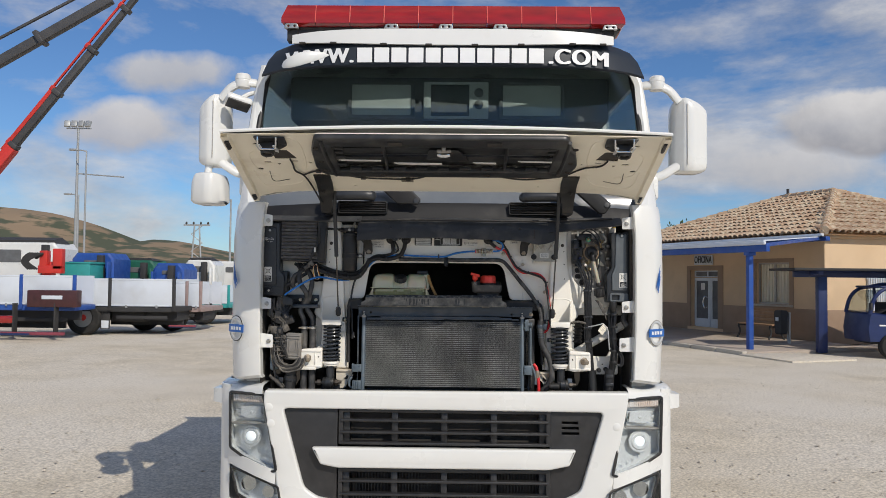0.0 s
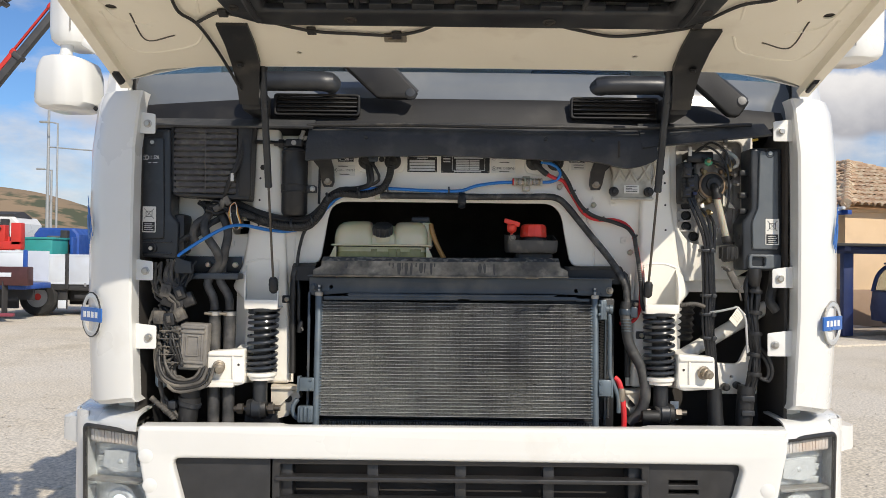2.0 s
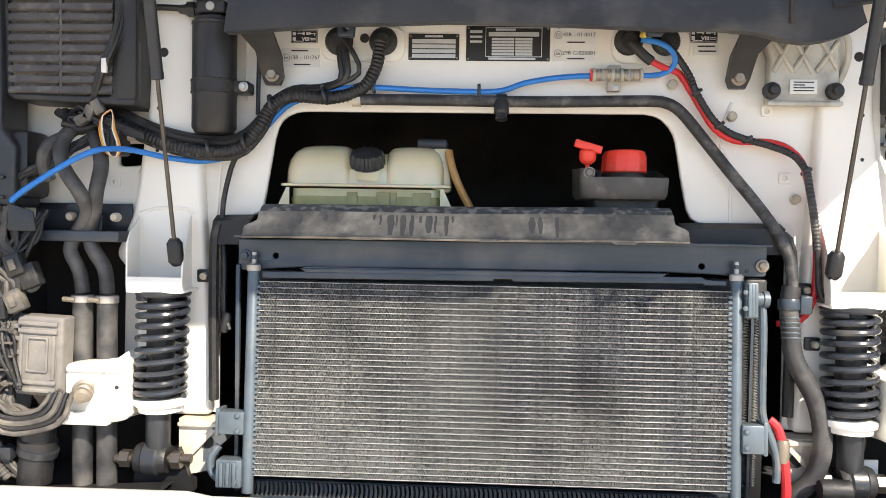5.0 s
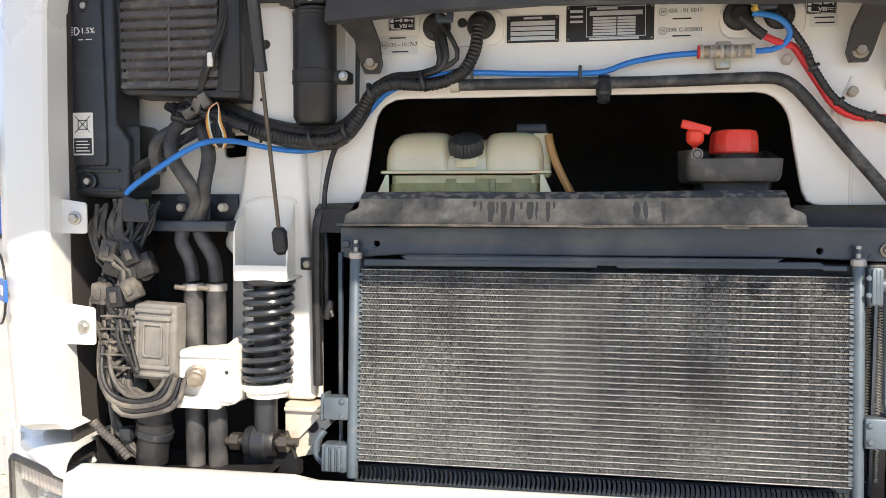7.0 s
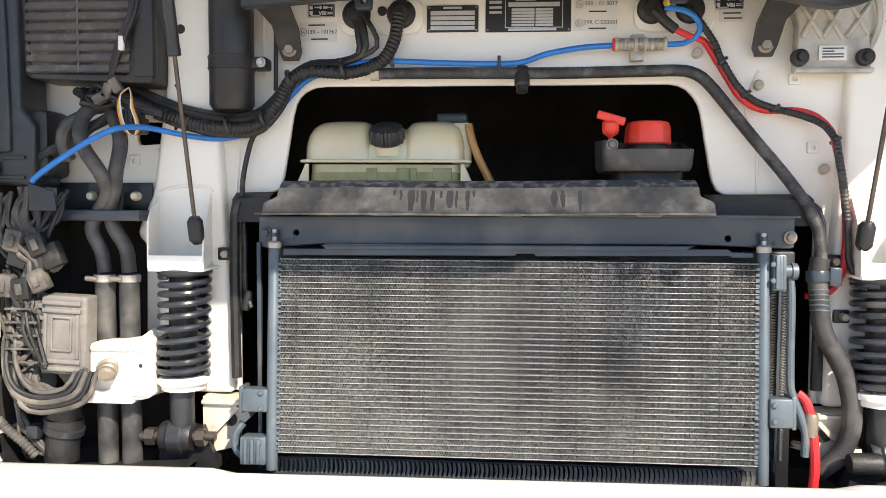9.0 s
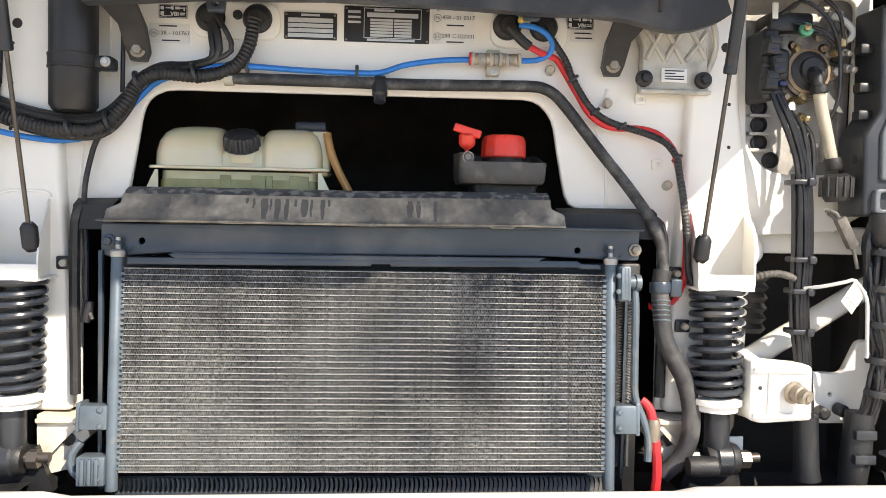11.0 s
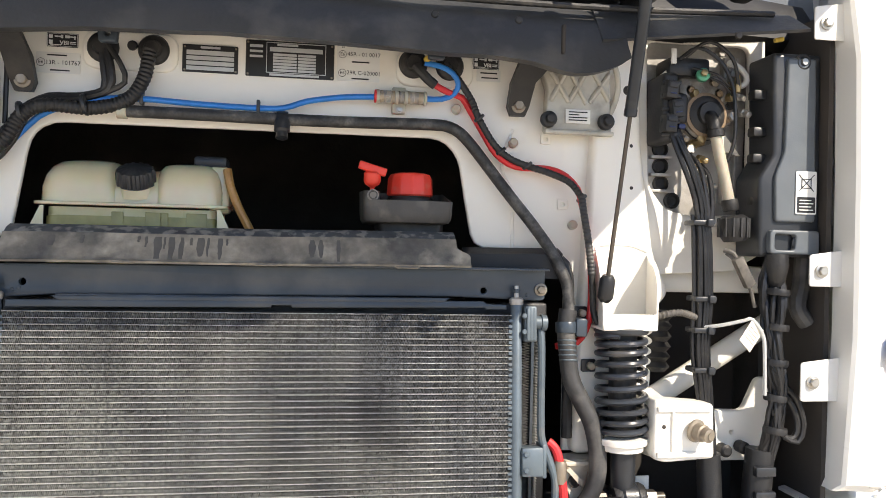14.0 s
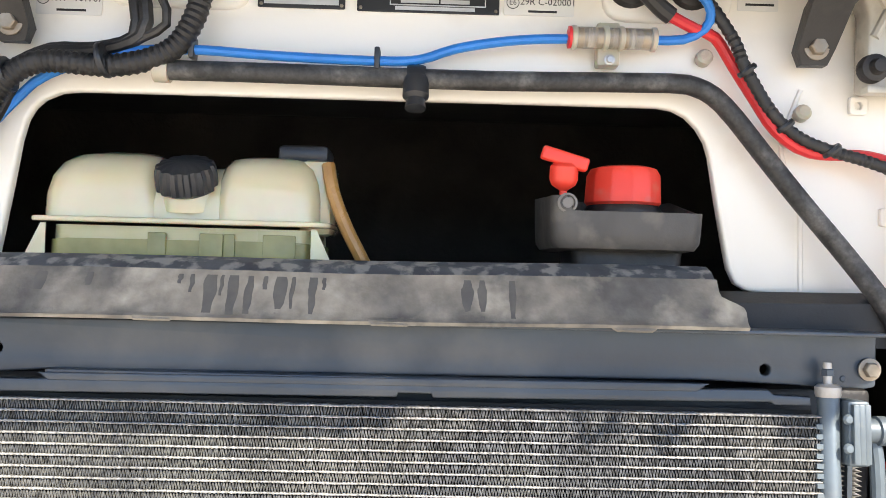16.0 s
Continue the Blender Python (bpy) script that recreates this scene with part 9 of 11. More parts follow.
for i in range(6):
    a = i * math.pi / 3 + 0.4
    bolt((0.795 + 0.050 * math.cos(a), 4.620, 1.862 + 0.050 * math.sin(a)), 0.0055, parent=vb_, material=M_RUSTY)
part("valve_body", box(0.742, 0.85, 4.60, 4.66, 1.885, 1.945, 0.014, 3), M_VALVE, vb_)
part("valve_top", box(0.715, 0.80, 4.585, 4.65, 1.935, 1.972, 0.008), M_BLACK, vb_)
part("solenoid", box(0.693, 0.724, 4.56, 4.64, 1.805, 1.935, 0.008, 3), M_BLACK, vb_)
part("solenoid", box(0.715, 0.748, 4.565, 4.62, 1.84, 1.90, 0.010, 3), M_BLACK, vb_)
part("plug_clip", box(0.724, 0.738, 4.556, 4.566, 1.830, 1.840, 0.003), M_NAVY, vb_)
for k in range(5):
    part("solenoid_rib", box(0.690, 0.727, 4.556, 4.562, 1.815 + 0.024 * k, 1.822 + 0.024 * k, 0.002), M_BLACK, vb_)
part("green_fitting", lathe([(0.011, 0), (0.013, 0.003), (0.013, 0.012), (0.009, 0.015), (0, 0.015)], (0.780, 4.582, 1.935), (-0.2, -1, 0.2), 12), M_GREEN, vb_, "green air fitting")
part("fitting_core", lathe([(0.007, 0), (0.007, 0.006), (0.003, 0.008), (0, 0.008)], (0.777, 4.567, 1.938), (-0.2, -1, 0.2), 6), M_BRASS, vb_)
for x, z, m_ in ((0.760, 1.905, M_BRASS), (0.835, 1.90, M_BRASS), (0.748, 1.868, M_BRASS), (0.846, 1.925, M_BRASS), (0.778, 1.808, M_BRASS), (0.792, 1.815, M_BRASS), (0.81, 1.94, M_RUSTY), (0.765, 1.79, M_ALLOY), (0.85, 1.86, M_ALLOY), (0.785, 1.775, M_ALLOY)):
    ax = (rng.uniform(-0.5, 0.5), -1, rng.uniform(-0.4, 0.3))
    part("air_fitting", lathe([(0.010, 0), (0.010, 0.016), (0.0075, 0.018), (0.0075, 0.026), (0.009, 0.027), (0.009, 0.036), (0.005, 0.037)], (x, 4.625, z), ax, 6), m_, vb_)
part("valve_elbow", sweep([(0.797, 4.60, 1.862), (0.798, 4.575, 1.858), (0.80, 4.568, 1.842), (0.803, 4.568, 1.822)], 0.0125, 12), M_RUBBER, vb_)
part("elbow_clamp", lathe([(0.0145, 0), (0.016, 0.002), (0.016, 0.014), (0.0145, 0.016)], (0.803, 4.568, 1.835), (0.15, 0, -1), 16), M_RUBBER, vb_)
part("milky_hose", sweep([(0.803, 4.568, 1.825), (0.812, 4.567, 1.785), (0.823, 4.567, 1.742), (0.834, 4.567, 1.695)], 0.0108, 14), M_CLEARHOSE, vb_, "milky plastic air hose")
part("hose_nut", lathe([(0.0145, 0), (0.0155, 0.004), (0.0155, 0.018), (0.0135, 0.022)], (0.833, 4.566, 1.702), (0.2, 0, -1), 16), M_RUBBER, vb_)
filt = part("air_filter_pot", lathe([(0.018, 0), (0.027, 0.006), (0.028, 0.02), (0.025, 0.042), (0.020, 0.050), (0, 0.050)], (0.835, 4.555, 1.672), (0.1, 0, -1), 20), M_RUBBER, vb_)
for i in range(12):
    a = 2 * math.pi * i / 12
    part("pot_rib", box(-0.0015, 0.0015, -0.003, 0.003, -0.018, 0.018, m=Matrix.Translation((0.837 + 0.027 * math.cos(a), 4.555 + 0.027 * math.sin(a), 1.648))), M_RUBBER, filt)
part("yellow_clip", box(-0.009, 0.009, -0.005, 0.005, -0.004, 0.004, 0.002, m=pose(0.912, 4.54, 2.003, 0, -12, 0)), M_YELW, vb_)
part("white_elbow", sweep([(0.856, 4.62, 1.975), (0.866, 4.60, 1.962), (0.879, 4.595, 1.945), (0.876, 4.595, 1.928), (0.858, 4.60, 1.922)], 0.006, 10), M_LABEL, vb_)
bolt((0.858, 4.62, 1.895), 0.009, parent=vb_, material=M_RUBBER)
for pts, r in (([(0.700, 4.58, 1.885), (0.706, 4.565, 1.84), (0.716, 4.555, 1.80), (0.738, 4.55, 1.745), (0.755, 4.55, 1.70), (0.762, 4.55, 1.66)], 0.0058), ([(0.712, 4.575, 1.86), (0.722, 4.56, 1.815), (0.745, 4.552, 1.76), (0.765, 4.55, 1.70), (0.772, 4.55, 1.65)], 0.0058),
               ([(0.725, 4.575, 1.85), (0.735, 4.56, 1.80), (0.758, 4.555, 1.75), (0.775, 4.55, 1.69), (0.780, 4.55, 1.65)], 0.0055), ([(0.765, 4.60, 1.79), (0.775, 4.57, 1.76), (0.782, 4.56, 1.71), (0.786, 4.55, 1.65)], 0.006), ([(0.785, 4.60, 1.775), (0.795, 4.575, 1.745), (0.795, 4.56, 1.70), (0.79, 4.55, 1.65)], 0.006),
               ([(0.735, 4.59, 1.965), (0.763, 4.565, 1.985), (0.804, 4.56, 1.963), (0.829, 4.558, 1.921), (0.837, 4.558, 1.873), (0.837, 4.56, 1.81), (0.825, 4.57, 1.765)], 0.0042), ([(0.745, 4.58, 1.97), (0.78, 4.555, 1.995), (0.825, 4.55, 1.965), (0.845, 4.56, 1.91)], 0.0042), ([(0.76, 4.58, 1.95), (0.80, 4.56, 1.935), (0.83, 4.565, 1.915)], 0.0035), ([(0.79, 4.58, 1.935), (0.815, 4.565, 1.92), (0.838, 4.57, 1.90)], 0.003)):
    part("air_line", sweep(pts, r * 0.85, 8), M_CABLE, vb_)
part("brass_tip", lathe([(0.006, 0), (0.007, 0.012), (0.005, 0.03), (0.003, 0.034)], (0.843, 4.562, 1.905), (0, 0, 1), 10), M_BRASS, vb_)
part("yellow_tag", box(0.715, 0.726, 4.575, 4.58, 1.955, 1.985, 0.002), M_LABEL, vb_)
for dx, dy, r in ((-0.017, 0.0, 0.0046), (-0.009, -0.006, 0.0050), (-0.001, -0.008, 0.0042), (0.006, -0.006, 0.0052), (0.014, -0.001, 0.0046), (0.004, 0.006, 0.006), (-0.008, 0.008, 0.006)):
    pts = [(0.768 + dx, 4.552 + dy, 1.67), (0.772 + dx, 4.55 + dy, 1.63), (0.776 + dx, 4.55 + dy, 1.52), (0.774 + dx, 4.55 + dy, 1.42), (0.784 + dx * 0.7, 4.55 + dy, 1.33), (0.795 + dx * 0.7, 4.55 + dy, 1.22), (0.80 + dx * 0.7, 4.56 + dy, 1.10)]
    pts = [(x + 0.003 * noise.noise(Vector((z * 14, dx * 300, 0))), y, z) for x, y, z in pts]
    part("cable_run", sweep(pts, r, 8), M_CABLE, truck)
part("cable_sleeve", lathe([(0.022, 0), (0.023, 0.1), (0.026, 0.12)], (0.796, 4.555, 1.225), (0.05, 0, -1), 20), M_BLACK, truck)
for x, z in ((0.768, 1.655), (0.775, 1.514), (0.774, 1.456), (0.776, 1.382)):
    cl = part("cable_clamp", box(x - 0.0215, x + 0.0215, 4.534, 4.575, z - 0.005, z + 0.005, 0.003), M_SATIN, truck)
    part("clamp_tail", box(x + 0.004, x + 0.016, 4.528, 4.536, z - 0.007, z + 0.007, 0.002), M_SATIN, cl)
tangle(20, (0.895, 4.53, 1.585), [(0.89, 4.53, 1.53), (0.893, 4.52, 1.46), (0.905, 4.52, 1.38), (0.908, 4.52, 1.31)], (0.888, 4.53, 1.22), 0.015, 0.003, 0.0055, truck, M_CABLE, "hanging_loom")
tangle(11, (0.91, 4.525, 1.575), [(0.905, 4.515, 1.50), (0.90, 4.512, 1.43), (0.912, 4.512, 1.36), (0.915, 4.515, 1.29)], (0.898, 4.53, 1.20), 0.015, 0.0035, 0.0065, truck, M_BLACK, "hanging_loom")
for z in (1.53, 1.465, 1.40, 1.335, 1.275):
    part("loom_tape", lathe([(0.021, -0.006), (0.0225, 0.0), (0.021, 0.006)], (0.906, 4.516, z), (0.1, 0, 1), 16), M_BLACK, truck)
part("loom_loop", sweep([(0.90, 4.52, 1.36), (0.93, 4.51, 1.33), (0.948, 4.51, 1.29), (0.94, 4.51, 1.262), (0.915, 4.51, 1.27), (0.90, 4.52, 1.32)], 0.006, 8), M_RUBBER, truck)
part("loom_loop", sweep([(0.905, 4.515, 1.37), (0.94, 4.505, 1.335), (0.957, 4.505, 1.285), (0.945, 4.505, 1.255), (0.92, 4.51, 1.265)], 0.0055, 8), M_RUBBER, truck)
part("loom_conduit", lathe([(0.026, 0), (0.027, 0.08), (0.024, 0.14)], (0.892, 4.54, 1.235), (-0.08, 0, -1), 20), M_BLACK, truck)
for z in (1.20, 1.155):
    part("conduit_clip", box(0.865, 0.905, 4.505, 4.52, z - 0.009, z + 0.009, 0.003), M_SATIN, truck)
tag = part("cable_tag", box(-0.018, 0.018, -0.0006, 0.0006, -0.026, 0.026, 0.0004, m=pose(0.846, 4.50, 1.452, 0, 42, 18)), M_CREAM, truck, "white paper tag tied to a cable")
for k in range(4):
    part("print_bar", box(-0.015, 0.013, -0.0012, -0.0007, -0.012 + 0.007 * k, -0.0112 + 0.007 * k, m=pose(0.846, 4.50, 1.452, 0, 42, 18)), M_GREYW, tag)
part("tag_cable", sweep([(0.775, 4.54, 1.462), (0.80, 4.52, 1.468), (0.835, 4.505, 1.478), (0.848, 4.502, 1.480), (0.872, 4.505, 1.45), (0.878, 4.508, 1.40), (0.884, 4.515, 1.34)], 0.0035, 8), M_SILVER, truck)
part("loose_connector", box(-0.010, 0.010, -0.008, 0.008, -0.03, 0.03, 0.003, m=pose(0.848, 4.535, 1.565, 0, -28, 0)), M_GREYW, truck)
part("loose_wire", sweep([(0.82, 4.55, 1.60), (0.835, 4.54, 1.585), (0.86, 4.535, 1.54), (0.872, 4.535, 1.50)], 0.0035, 8), M_GREYW, truck)
part("loose_wire", sweep([(0.815, 4.55, 1.605), (0.83, 4.54, 1.60), (0.84, 4.54, 1.58)], 0.004, 8), M_GREYW, truck)
# small fittings crowded round the brake valve
for x, z, r_, m_ in ((0.770, 1.775, 0.009, M_BRASS), (0.786, 1.782, 0.008, M_BRASS), (0.776, 1.758, 0.007, M_ALLOY), (0.790, 1.752, 0.008, M_ALLOY), (0.806, 1.735, 0.007, M_ALLOY), (0.783, 1.728, 0.007, M_BRASS), (0.862, 1.905, 0.008, M_ALLOY), (0.872, 1.875, 0.009, M_ALLOY), (0.745, 1.822, 0.009, M_RUSTY), (0.80, 1.70, 0.007, M_ALLOY)):
    part("pipe_fitting", lathe([(r_, 0), (r_, 0.012), (r_ * 0.75, 0.014), (r_ * 0.75, 0.026), (r_ * 0.4, 0.028), (0, 0.028)], (x, 4.60, z), (0.15, -1, -0.35), 6), m_, vb_)
part("white_bracket", outline(rounded([(0.836, 1.800), (0.878, 1.790), (0.838, 1.838)], 0.004), [], 0.006, 0.001, facing(4.61)), M_CREAM, vb_)
part("white_clip", box(-0.006, 0.006, -0.004, 0.004, -0.02, 0.02, 0.002, m=pose(0.722, 4.60, 1.945, 0, 50, 0)), M_CREAM, vb_)
# frame tubes and the low bracket seen in the open right-hand corner
part("diagonal_stay", rod((0.70, 4.63, 1.305), (1.0, 4.66, 1.475), 0.022, 16), M_BAY, truck, "white diagonal stay tube")
part("cross_ledge", box(0.72, 0.98, 4.66, 4.70, 1.52, 1.575, 0.006), M_BAY, truck)
part("corner_bracket", outline(rounded([(0.79, 1.20), (0.79, 1.30), (0.885, 1.296), (0.915, 1.36), (0.945, 1.36), (0.945, 1.20)], 0.012), [circle(0.862, 1.255, 0.004, 8)], 0.02, 0.004, facing(4.60)), M_BAY, truck)
for x, z in ((0.838, 1.225), (0.875, 1.23)):
    part("bracket_boss", lathe([(0.012, 0), (0.012, 0.02), (0.007, 0.024), (0, 0.024)], (x, 4.585, z), (0, -1, 0), 14), M_RUBBER, truck)
part("rubber_bellows", lathe([(0.030 + 0.008 * (i % 2), 0.010 * i) for i in range(13)], (0.722, 4.66, 1.365), (0.05, 0, 1), 20), M_RUBBER, truck)
part("bent_hose", sweep([(0.985, 4.56, 1.60), (0.975, 4.55, 1.54), (0.965, 4.545, 1.50), (0.985, 4.545, 1.47)], 0.016, 10), M_HOSE, truck)
part("ribbed_conduit", sweep([(0.67, 4.54, 1.478), (0.70, 4.53, 1.487), (0.73, 4.535, 1.488), (0.765, 4.55, 1.478)], 0.007, 10, ribs=0.0015), M_GREYW, truck)
part("lift_sign", box(0.668, 0.695, 4.59, 4.594, 1.115, 1.175, 0.001), M_LABEL, truck, "small pictogram plate low in the bay")
part("low_hose_end", lathe([(0.016, 0), (0.018, 0.01), (0.018, 0.05), (0.014, 0.055)], (0.56, 4.515, 1.142), (1, 0, 0), 16), M_RUBBER, truck)

# ---- the yard behind: parked lorries ----
def disc_wheel(x, y, r, parent, w=0.28, rim=M_RIM, hub=M_RIM):
    """A wheel that faces the front."""
    t = part("wheel", lathe([(r * 0.55, -w / 2), (r * 0.9, -w / 2), (r, -w * 0.3), (r, w * 0.3), (r * 0.9, w / 2), (r * 0.55, w / 2)], (x, y, r - 0.02), (0, -1, 0), 28, ends=False), M_TYRE, parent)
    part("rim", lathe([(r * 0.6, w * 0.4), (r * 0.56, w * 0.44), (r * 0.5, w * 0.2), (r * 0.3, w * 0.1), (0, w * 0.1)], (x, y, r - 0.02), (0, -1, 0), 24), rim, t)
    for i in range(8):
        a = 2 * math.pi * i / 8
        part("rim_hole", lathe([(r * 0.07, 0), (0, 0.004)], (x + r * 0.4 * math.cos(a), y - w * 0.15 - 0.012, r - 0.02 + r * 0.4 * math.sin(a)), (0, -1, 0), 8), M_DARK, t)
    part("hub", lathe([(r * 0.2, w * 0.1), (r * 0.18, w * 0.4), (0, w * 0.42)], (x, y, r - 0.02), (0, -1, 0), 14), hub, t)
    return t


def flatbed(x0, x1, y, z0, z1, label, frame_mat, board_mat, n, wheels, depth=2.4, wheel_r=0.47):
    f = thing("flatbed_trailer", ((x0 + x1) / 2, y + depth / 2, 0), label, "trailer", "parked trailers")
    part("bed", box(x0, x1, y + 0.03, y + depth, z0 - 0.14, z0, 0.01), frame_mat, f)
    part("chassis", box(x0 + 0.1, x1 - 0.1, y + 0.6, y + depth - 0.6, z0 - 0.42, z0 - 0.14), M_CHASSIS, f)
    w = (x1 - x0) / n
    for i in range(n):
        a, b_ = x0 + i * w + 0.05, x0 + (i + 1) * w - 0.05
        bd = part("side_board", box(a, b_, y, y + 0.03, z0 + 0.02, z1, 0.006), board_mat, f)
        for zz in (z0 + 0.05, z1 - 0.03):
            part("board_rim", box(a, b_, y - 0.006, y + 0.002, zz - 0.02, zz + 0.02, 0.003), M_BOARD, bd)
        for xx in (a + (b_ - a) * 0.25, a + (b_ - a) * 0.75):
            part("board_hinge", box(xx - 0.03, xx + 0.03, y - 0.015, y + 0.005, z0 - 0.03, z0 + 0.06, 0.004), M_GALV, bd)
        part("far_board", box(a, b_, y + depth - 0.03, y + depth, z0 + 0.02, z1), board_mat, f)
    for i in range(n + 1):
        x = x0 + i * w
        part("stanchion", box(x - 0.045, x + 0.045, y - 0.01, y + 0.05, z0 - 0.1, z1 + 0.02, 0.006), frame_mat, f)
    for x in wheels:
        wh = disc_wheel(x, y + 0.15, wheel_r, f, rim=M_GALV, hub=M_REDP)
        part("mudguard", thicken(loft([[(x + (wheel_r + 0.07) * math.cos(a), yy, wheel_r + (wheel_r + 0.07) * math.sin(a)) for a in [math.pi * (0.05 + 0.9 * i / 12) for i in range(13)]] for yy in (y + 0.05, y + 0.5)]), 0.01), M_CHASSIS, f)
    part("side_guard", box(x0 + (x1 - x0) * 0.55, x1 - 0.2, y + 0.05, y + 0.09, 0.45, 0.55, 0.005), M_CHASSIS, f)
    return f


f1 = flatbed(-11.78, -8.07, 23.0, 0.80, 1.61, "white-boarded flatbed lorry body, parked", M_CHASSIS, M_BOARD, 2, (-10.70,), wheel_r=0.50)
for x in (-9.75, -8.85):
    disc_wheel(x, 25.2, 0.46, f1, rim=M_GALV, hub=M_GALV)
part("side_tank", box(-10.1, -9.1, 23.5, 24.1, 0.35, 0.74, 0.05, 3), M_CHASSIS, f1)
# dark plate added to stand in for the deep shade under the bed
part("inner_frame", box(-10.4, -8.2, 24.2, 24.3, 0.22, 0.75, 0.01), M_CHASSIS, f1)
part("mud_flap", box(-10.22, -9.95, 23.1, 23.13, 0.16, 0.75, 0.005), M_CHASSIS, f1)
part("flap_plate", box(-10.19, -9.98, 23.09, 23.102, 0.18, 0.40, 0.003), M_BOARD, f1)
part("tool_box", box(-11.0, -10.75, 23.05, 23.5, 0.45, 0.85, 0.01), M_GALV, f1)
part("underride_bar", box(-8.12, -7.35, 22.8, 22.88, 0.24, 0.31, 0.01), M_NAVY, f1)
part("bar_stripe", box(-8.12, -7.35, 22.79, 22.80, 0.27, 0.31), mat("faded_red_stripe", (0.33, 0.06, 0.07), (0.28, 0.05, 0.06), rough=0.5), f1)
f2 = flatbed(-15.95, -10.19, 21.4, 0.88, 1.69, "blue-framed flatbed trailer with white boards, parked", M_BLUEPAINT, M_BOARD, 4, (-14.4, -13.2), depth=1.3)
rb_ = part("rear_beam", box(-11.25, -9.92, 21.0, 21.3, 0.85, 1.30, 0.03), mat("dark_red_paint", (0.075, 0.024, 0.024), (0.05, 0.018, 0.018), rough=0.4), f2, "dark red rear beam")
part("beam_plate", box(-10.85, -10.3, 20.985, 21.0, 1.06, 1.16, 0.004), M_BOARD, rb_)
part("underride_bar", box(-11.9, -10.2, 20.9, 21.0, 0.12, 0.20, 0.01), mat("maroon_paint", (0.26, 0.05, 0.07), (0.2, 0.04, 0.06), rough=0.5), f2, "faded red and blue underride bar")
part("bar_stripe", box(-11.9, -11.1, 20.89, 20.90, 0.12, 0.17), M_NAVY, f2)
for x in (-11.6, -10.5):
    part("bar_arm", box(x - 0.015, x + 0.015, 20.98, 21.2, 0.15, 0.95, 0.005), M_CHASSIS, f2)
# another dark plate added in place of shade beneath this trailer
part("inner_frame", box(-16.0, -11.0, 22.6, 22.7, 0.2, 0.8, 0.01), M_CHASSIS, f2)
part("tail_light", box(-11.95, -11.6, 20.95, 21.05, 0.42, 0.62, 0.02), M_LAMPRED, f2)
f3 = flatbed(-8.66, -7.81, 24.6, 0.74, 1.53, "small tipper body with grey-red framed boards", mat("faded_red_paint", (0.36, 0.27, 0.25), (0.31, 0.22, 0.20), rough=0.5), M_BOARD, 2, ())
f4 = flatbed(-9.95, -8.06, 28.5, 0.72, 1.38, "teal-framed flatbed body with white boards", M_TEAL, M_BOARD, 2, (-9.0,))


def rear_cab(x0, x1, y, z0, z1, paint, label, roof=None):
    """A lorry cab seen from behind, on its frame and wheels."""
    c = thing("parked_lorry", ((x0 + x1) / 2, y + 1, 0), label, "truck", "parked lorries")
    w = x1 - x0
    rows_ = [[(x0 + i_, yy, z0 + j_), (x1 - i_, yy, z0 + j_), (x1 - i_ * 1.5, yy, z1 - 0.25), (x1 - 0.2 - i_, yy, z1 - j_), (x0 + 0.2 + i_, yy, z1 - j_), (x0 + i_ * 1.5, yy, z1 - 0.25)] for yy, i_, j_ in ((y, 0.06, 0.06), (y + 0.08, 0.0, 0.0), (y + 1.7, 0.0, 0.0), (y + 1.9, 0.12, 0.2))]
    part("cab_body", loft(rows_, closed=True, caps=True), paint, c)
    part("rear_window", outline(rect(x0 + w * 0.3, x1 - w * 0.3, z0 + (z1 - z0) * 0.55, z1 - 0.3, 0.05), [], 0.02, 0.004, facing(y - 0.005)), M_INTDARK, c)
    for xx in (x0 + 0.1, x1 - 0.1):
        part("grab_rail", sweep([(xx, y, z0 + 0.2), (xx, y - 0.08, z0 + 0.3), (xx, y - 0.08, z1 - 0.5), (xx, y, z1 - 0.4)], 0.02, 8), M_CHASSIS, c)
        part("side_deflector", box(xx - 0.05, xx + 0.05, y - 0.35, y, z0 + 0.1, z1 - 0.35, 0.03), paint, c)
    part("intake_pipe", box(x1 - 0.55, x1 - 0.3, y - 0.3, y - 0.05, z0, z1 - 0.1, 0.03), M_CHASSIS, c)
    part("frame", box(x0 + 0.5, x1 - 0.5, y - 1.5, y + 1.8, 0.7, z0 + 0.02, 0.02), M_CHASSIS, c)
    for xx in (x0 + 0.2, x1 - 0.2):
        part("wheel", lathe([(0.28, -0.14), (0.45, -0.14), (0.5, -0.08), (0.5, 0.08), (0.45, 0.14), (0.28, 0.14)], (xx, y + 0.9, 0.49), (1, 0, 0), 24), M_TYRE, c)
    if roof:
        part("roof_deflector", loft([[(x0 + 0.15, y + 0.1, z1 - 0.02), (x1 - 0.15, y + 0.1, z1 - 0.02), (x1 - 0.25, y + 0.1, z1 + 0.1), (x0 + 0.25, y + 0.1, z1 + 0.1)], [(x0 + 0.15, y + 1.3, z1 - 0.02), (x1 - 0.15, y + 1.3, z1 - 0.02), (x1 - 0.4, y + 1.1, z1 + roof), (x0 + 0.4, y + 1.1, z1 + roof)]], closed=True, caps=True), M_CHASSIS, c)
    return c


rear_cab(-21.0, -16.0, 32, 1.2, 3.0, M_CAB, "white tractor unit with a tall cab, parked", 0.25)
rear_cab(-15.45, -13.75, 32, 1.2, 2.60, M_BLUEPAINT, "blue lorry cab seen from behind")
rear_cab(-14.6, -12.8, 34, 1.2, 2.36, M_GREENP, "dark green lorry cab seen from behind", 0.1)
